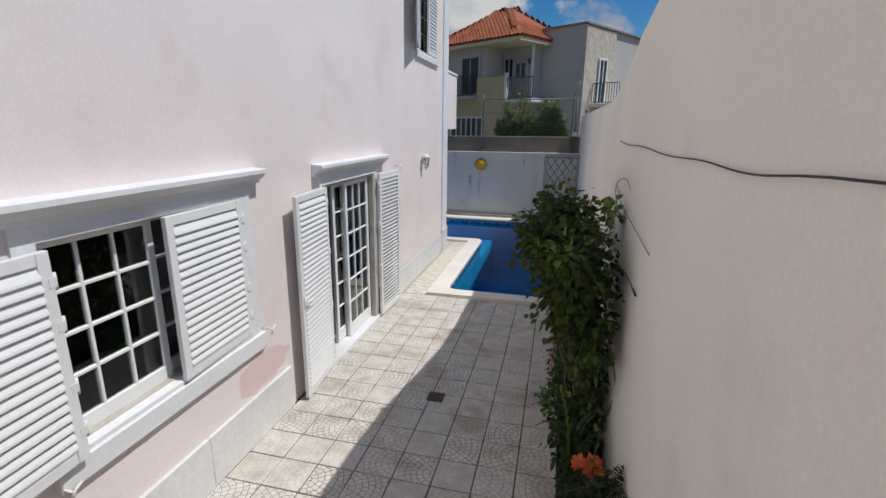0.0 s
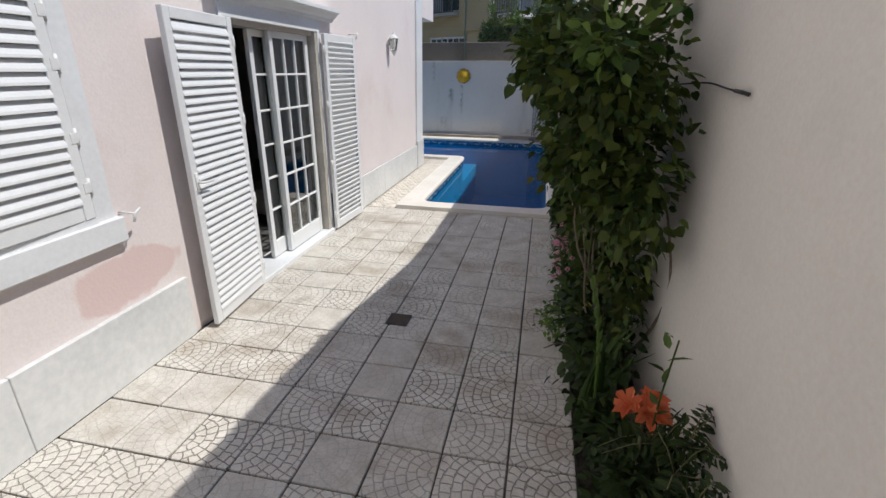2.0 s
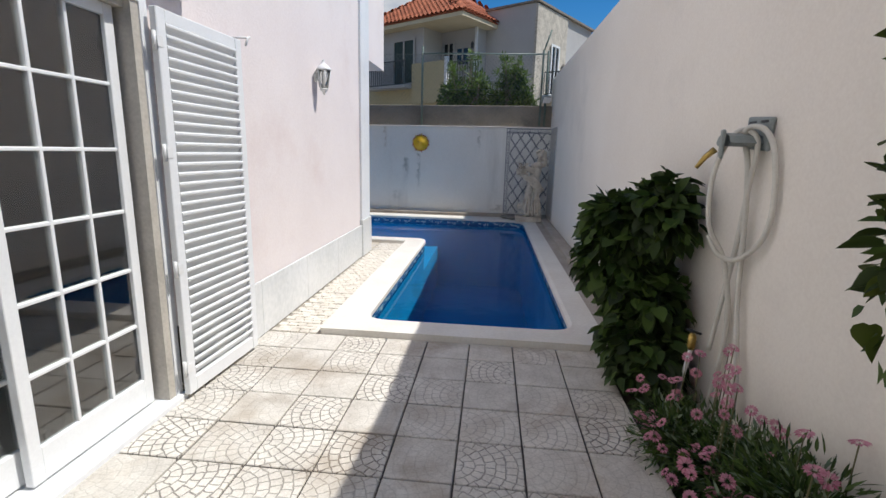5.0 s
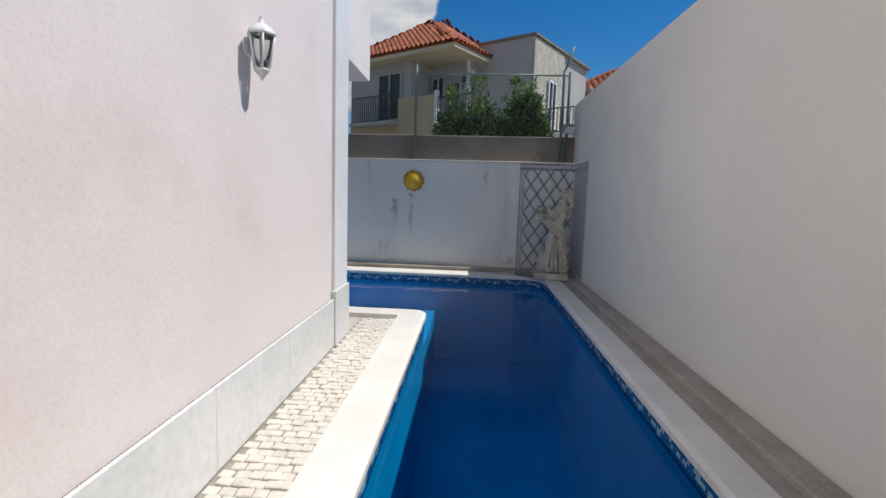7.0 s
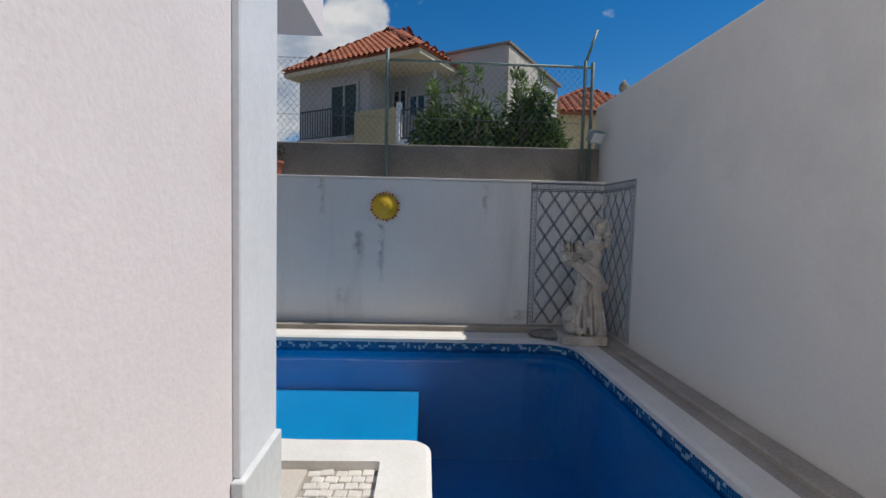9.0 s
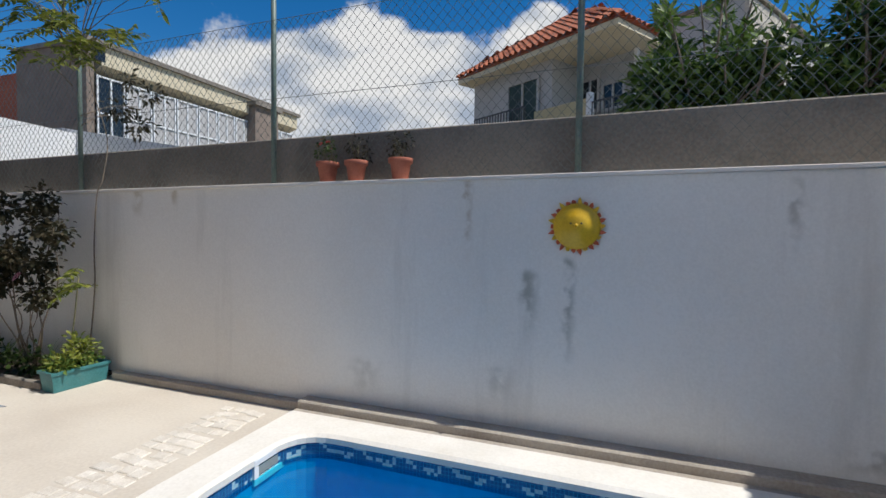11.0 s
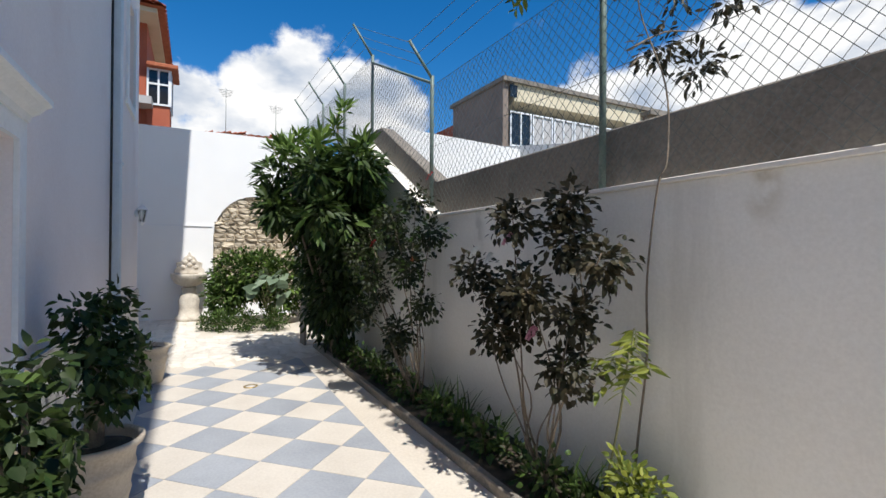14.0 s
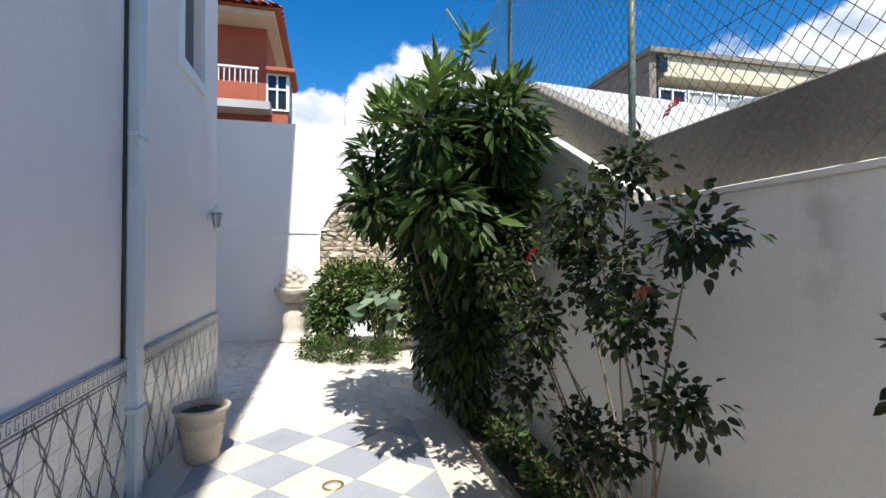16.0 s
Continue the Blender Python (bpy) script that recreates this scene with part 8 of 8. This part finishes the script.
panel_far = structure("tile_panel_far", box(-0.075, RX - 0.001, FY - 0.003, FY + 0.001, 0.116, 1.95), M["azulejo_white"], "glazed tile panel with a blue trellis in the corner", "tile panel")
tile_panel(panel_far, (-0.075, FY - 0.003, 0.117), (1, 0, 0), (0, -1, 0), 0.94, 1.835)
panel_right = structure("tile_panel_right", box(RX - 0.003, RX + 0.001, 13.38, FY - 0.012, 0.116, 1.955), M["azulejo_white"], "glazed tile panel with a blue trellis on the party wall", "tile panel")
tile_panel(panel_right, (RX - 0.003, 13.38, 0.117), (0, 1, 0), (-1, 0, 0), 0.915, 1.835)
tile_panel(facade_base, (-13.3, GY + 0.012, 0.0), (1, 0, 0), (0, 1, 0), 5.17, 0.965, 0.14, 0.24, 0.46, 0.09, True)

# mosaic band under the coping: a navy ground with pale waves
mos_v, mos_f = {"mosaic_dark": [], "mosaic_pale": []}, {"mosaic_dark": [], "mosaic_pale": []}
run = []
for (ax, ay), (bx, by) in zip(POOL, POOL[1:] + POOL[:1]):
    d = math.hypot(bx - ax, by - ay)
    n = max(1, int(d / 0.026))
    for k in range(n):
        t = k / n
        run.append((ax + (bx - ax) * t, ay + (by - ay) * t, (bx - ax) / d, (by - ay) / d, d / n))
for i, (x, y, dx, dy, w) in enumerate(run):
    for j in range(6):
        zt = 0.024 - 0.0265 * j
        wave = 2.4 + 1.3 * math.sin(i * 0.48) + 0.7 * math.sin(i * 0.96 + 1.0)
        key = "mosaic_pale" if abs(j - wave) < 0.9 and rnd.random() < 0.6 else "mosaic_dark"
        nx, ny = -dy * 0.006, dx * 0.006
        o = len(mos_v[key])
        a, b = 0.001, w - 0.001
        for s, zz in ((a, zt), (b, zt), (b, zt - 0.0245), (a, zt - 0.0245)):
            mos_v[key].append((x + dx * s + nx, y + dy * s + ny, zz))
        mos_f[key].append((o, o + 1, o + 2, o + 3))
band = thing("mosaic_band", (-1.0, 10.5, -0.1), "band of navy and pale mosaic round the pool's waterline", "mosaic", kind="stuff")
part_data("navy_mosaic", mos_v["mosaic_dark"], mos_f["mosaic_dark"], M["mosaic_dark"], band)
part_data("pale_mosaic", mos_v["mosaic_pale"], mos_f["mosaic_pale"], M["mosaic_pale"], band)
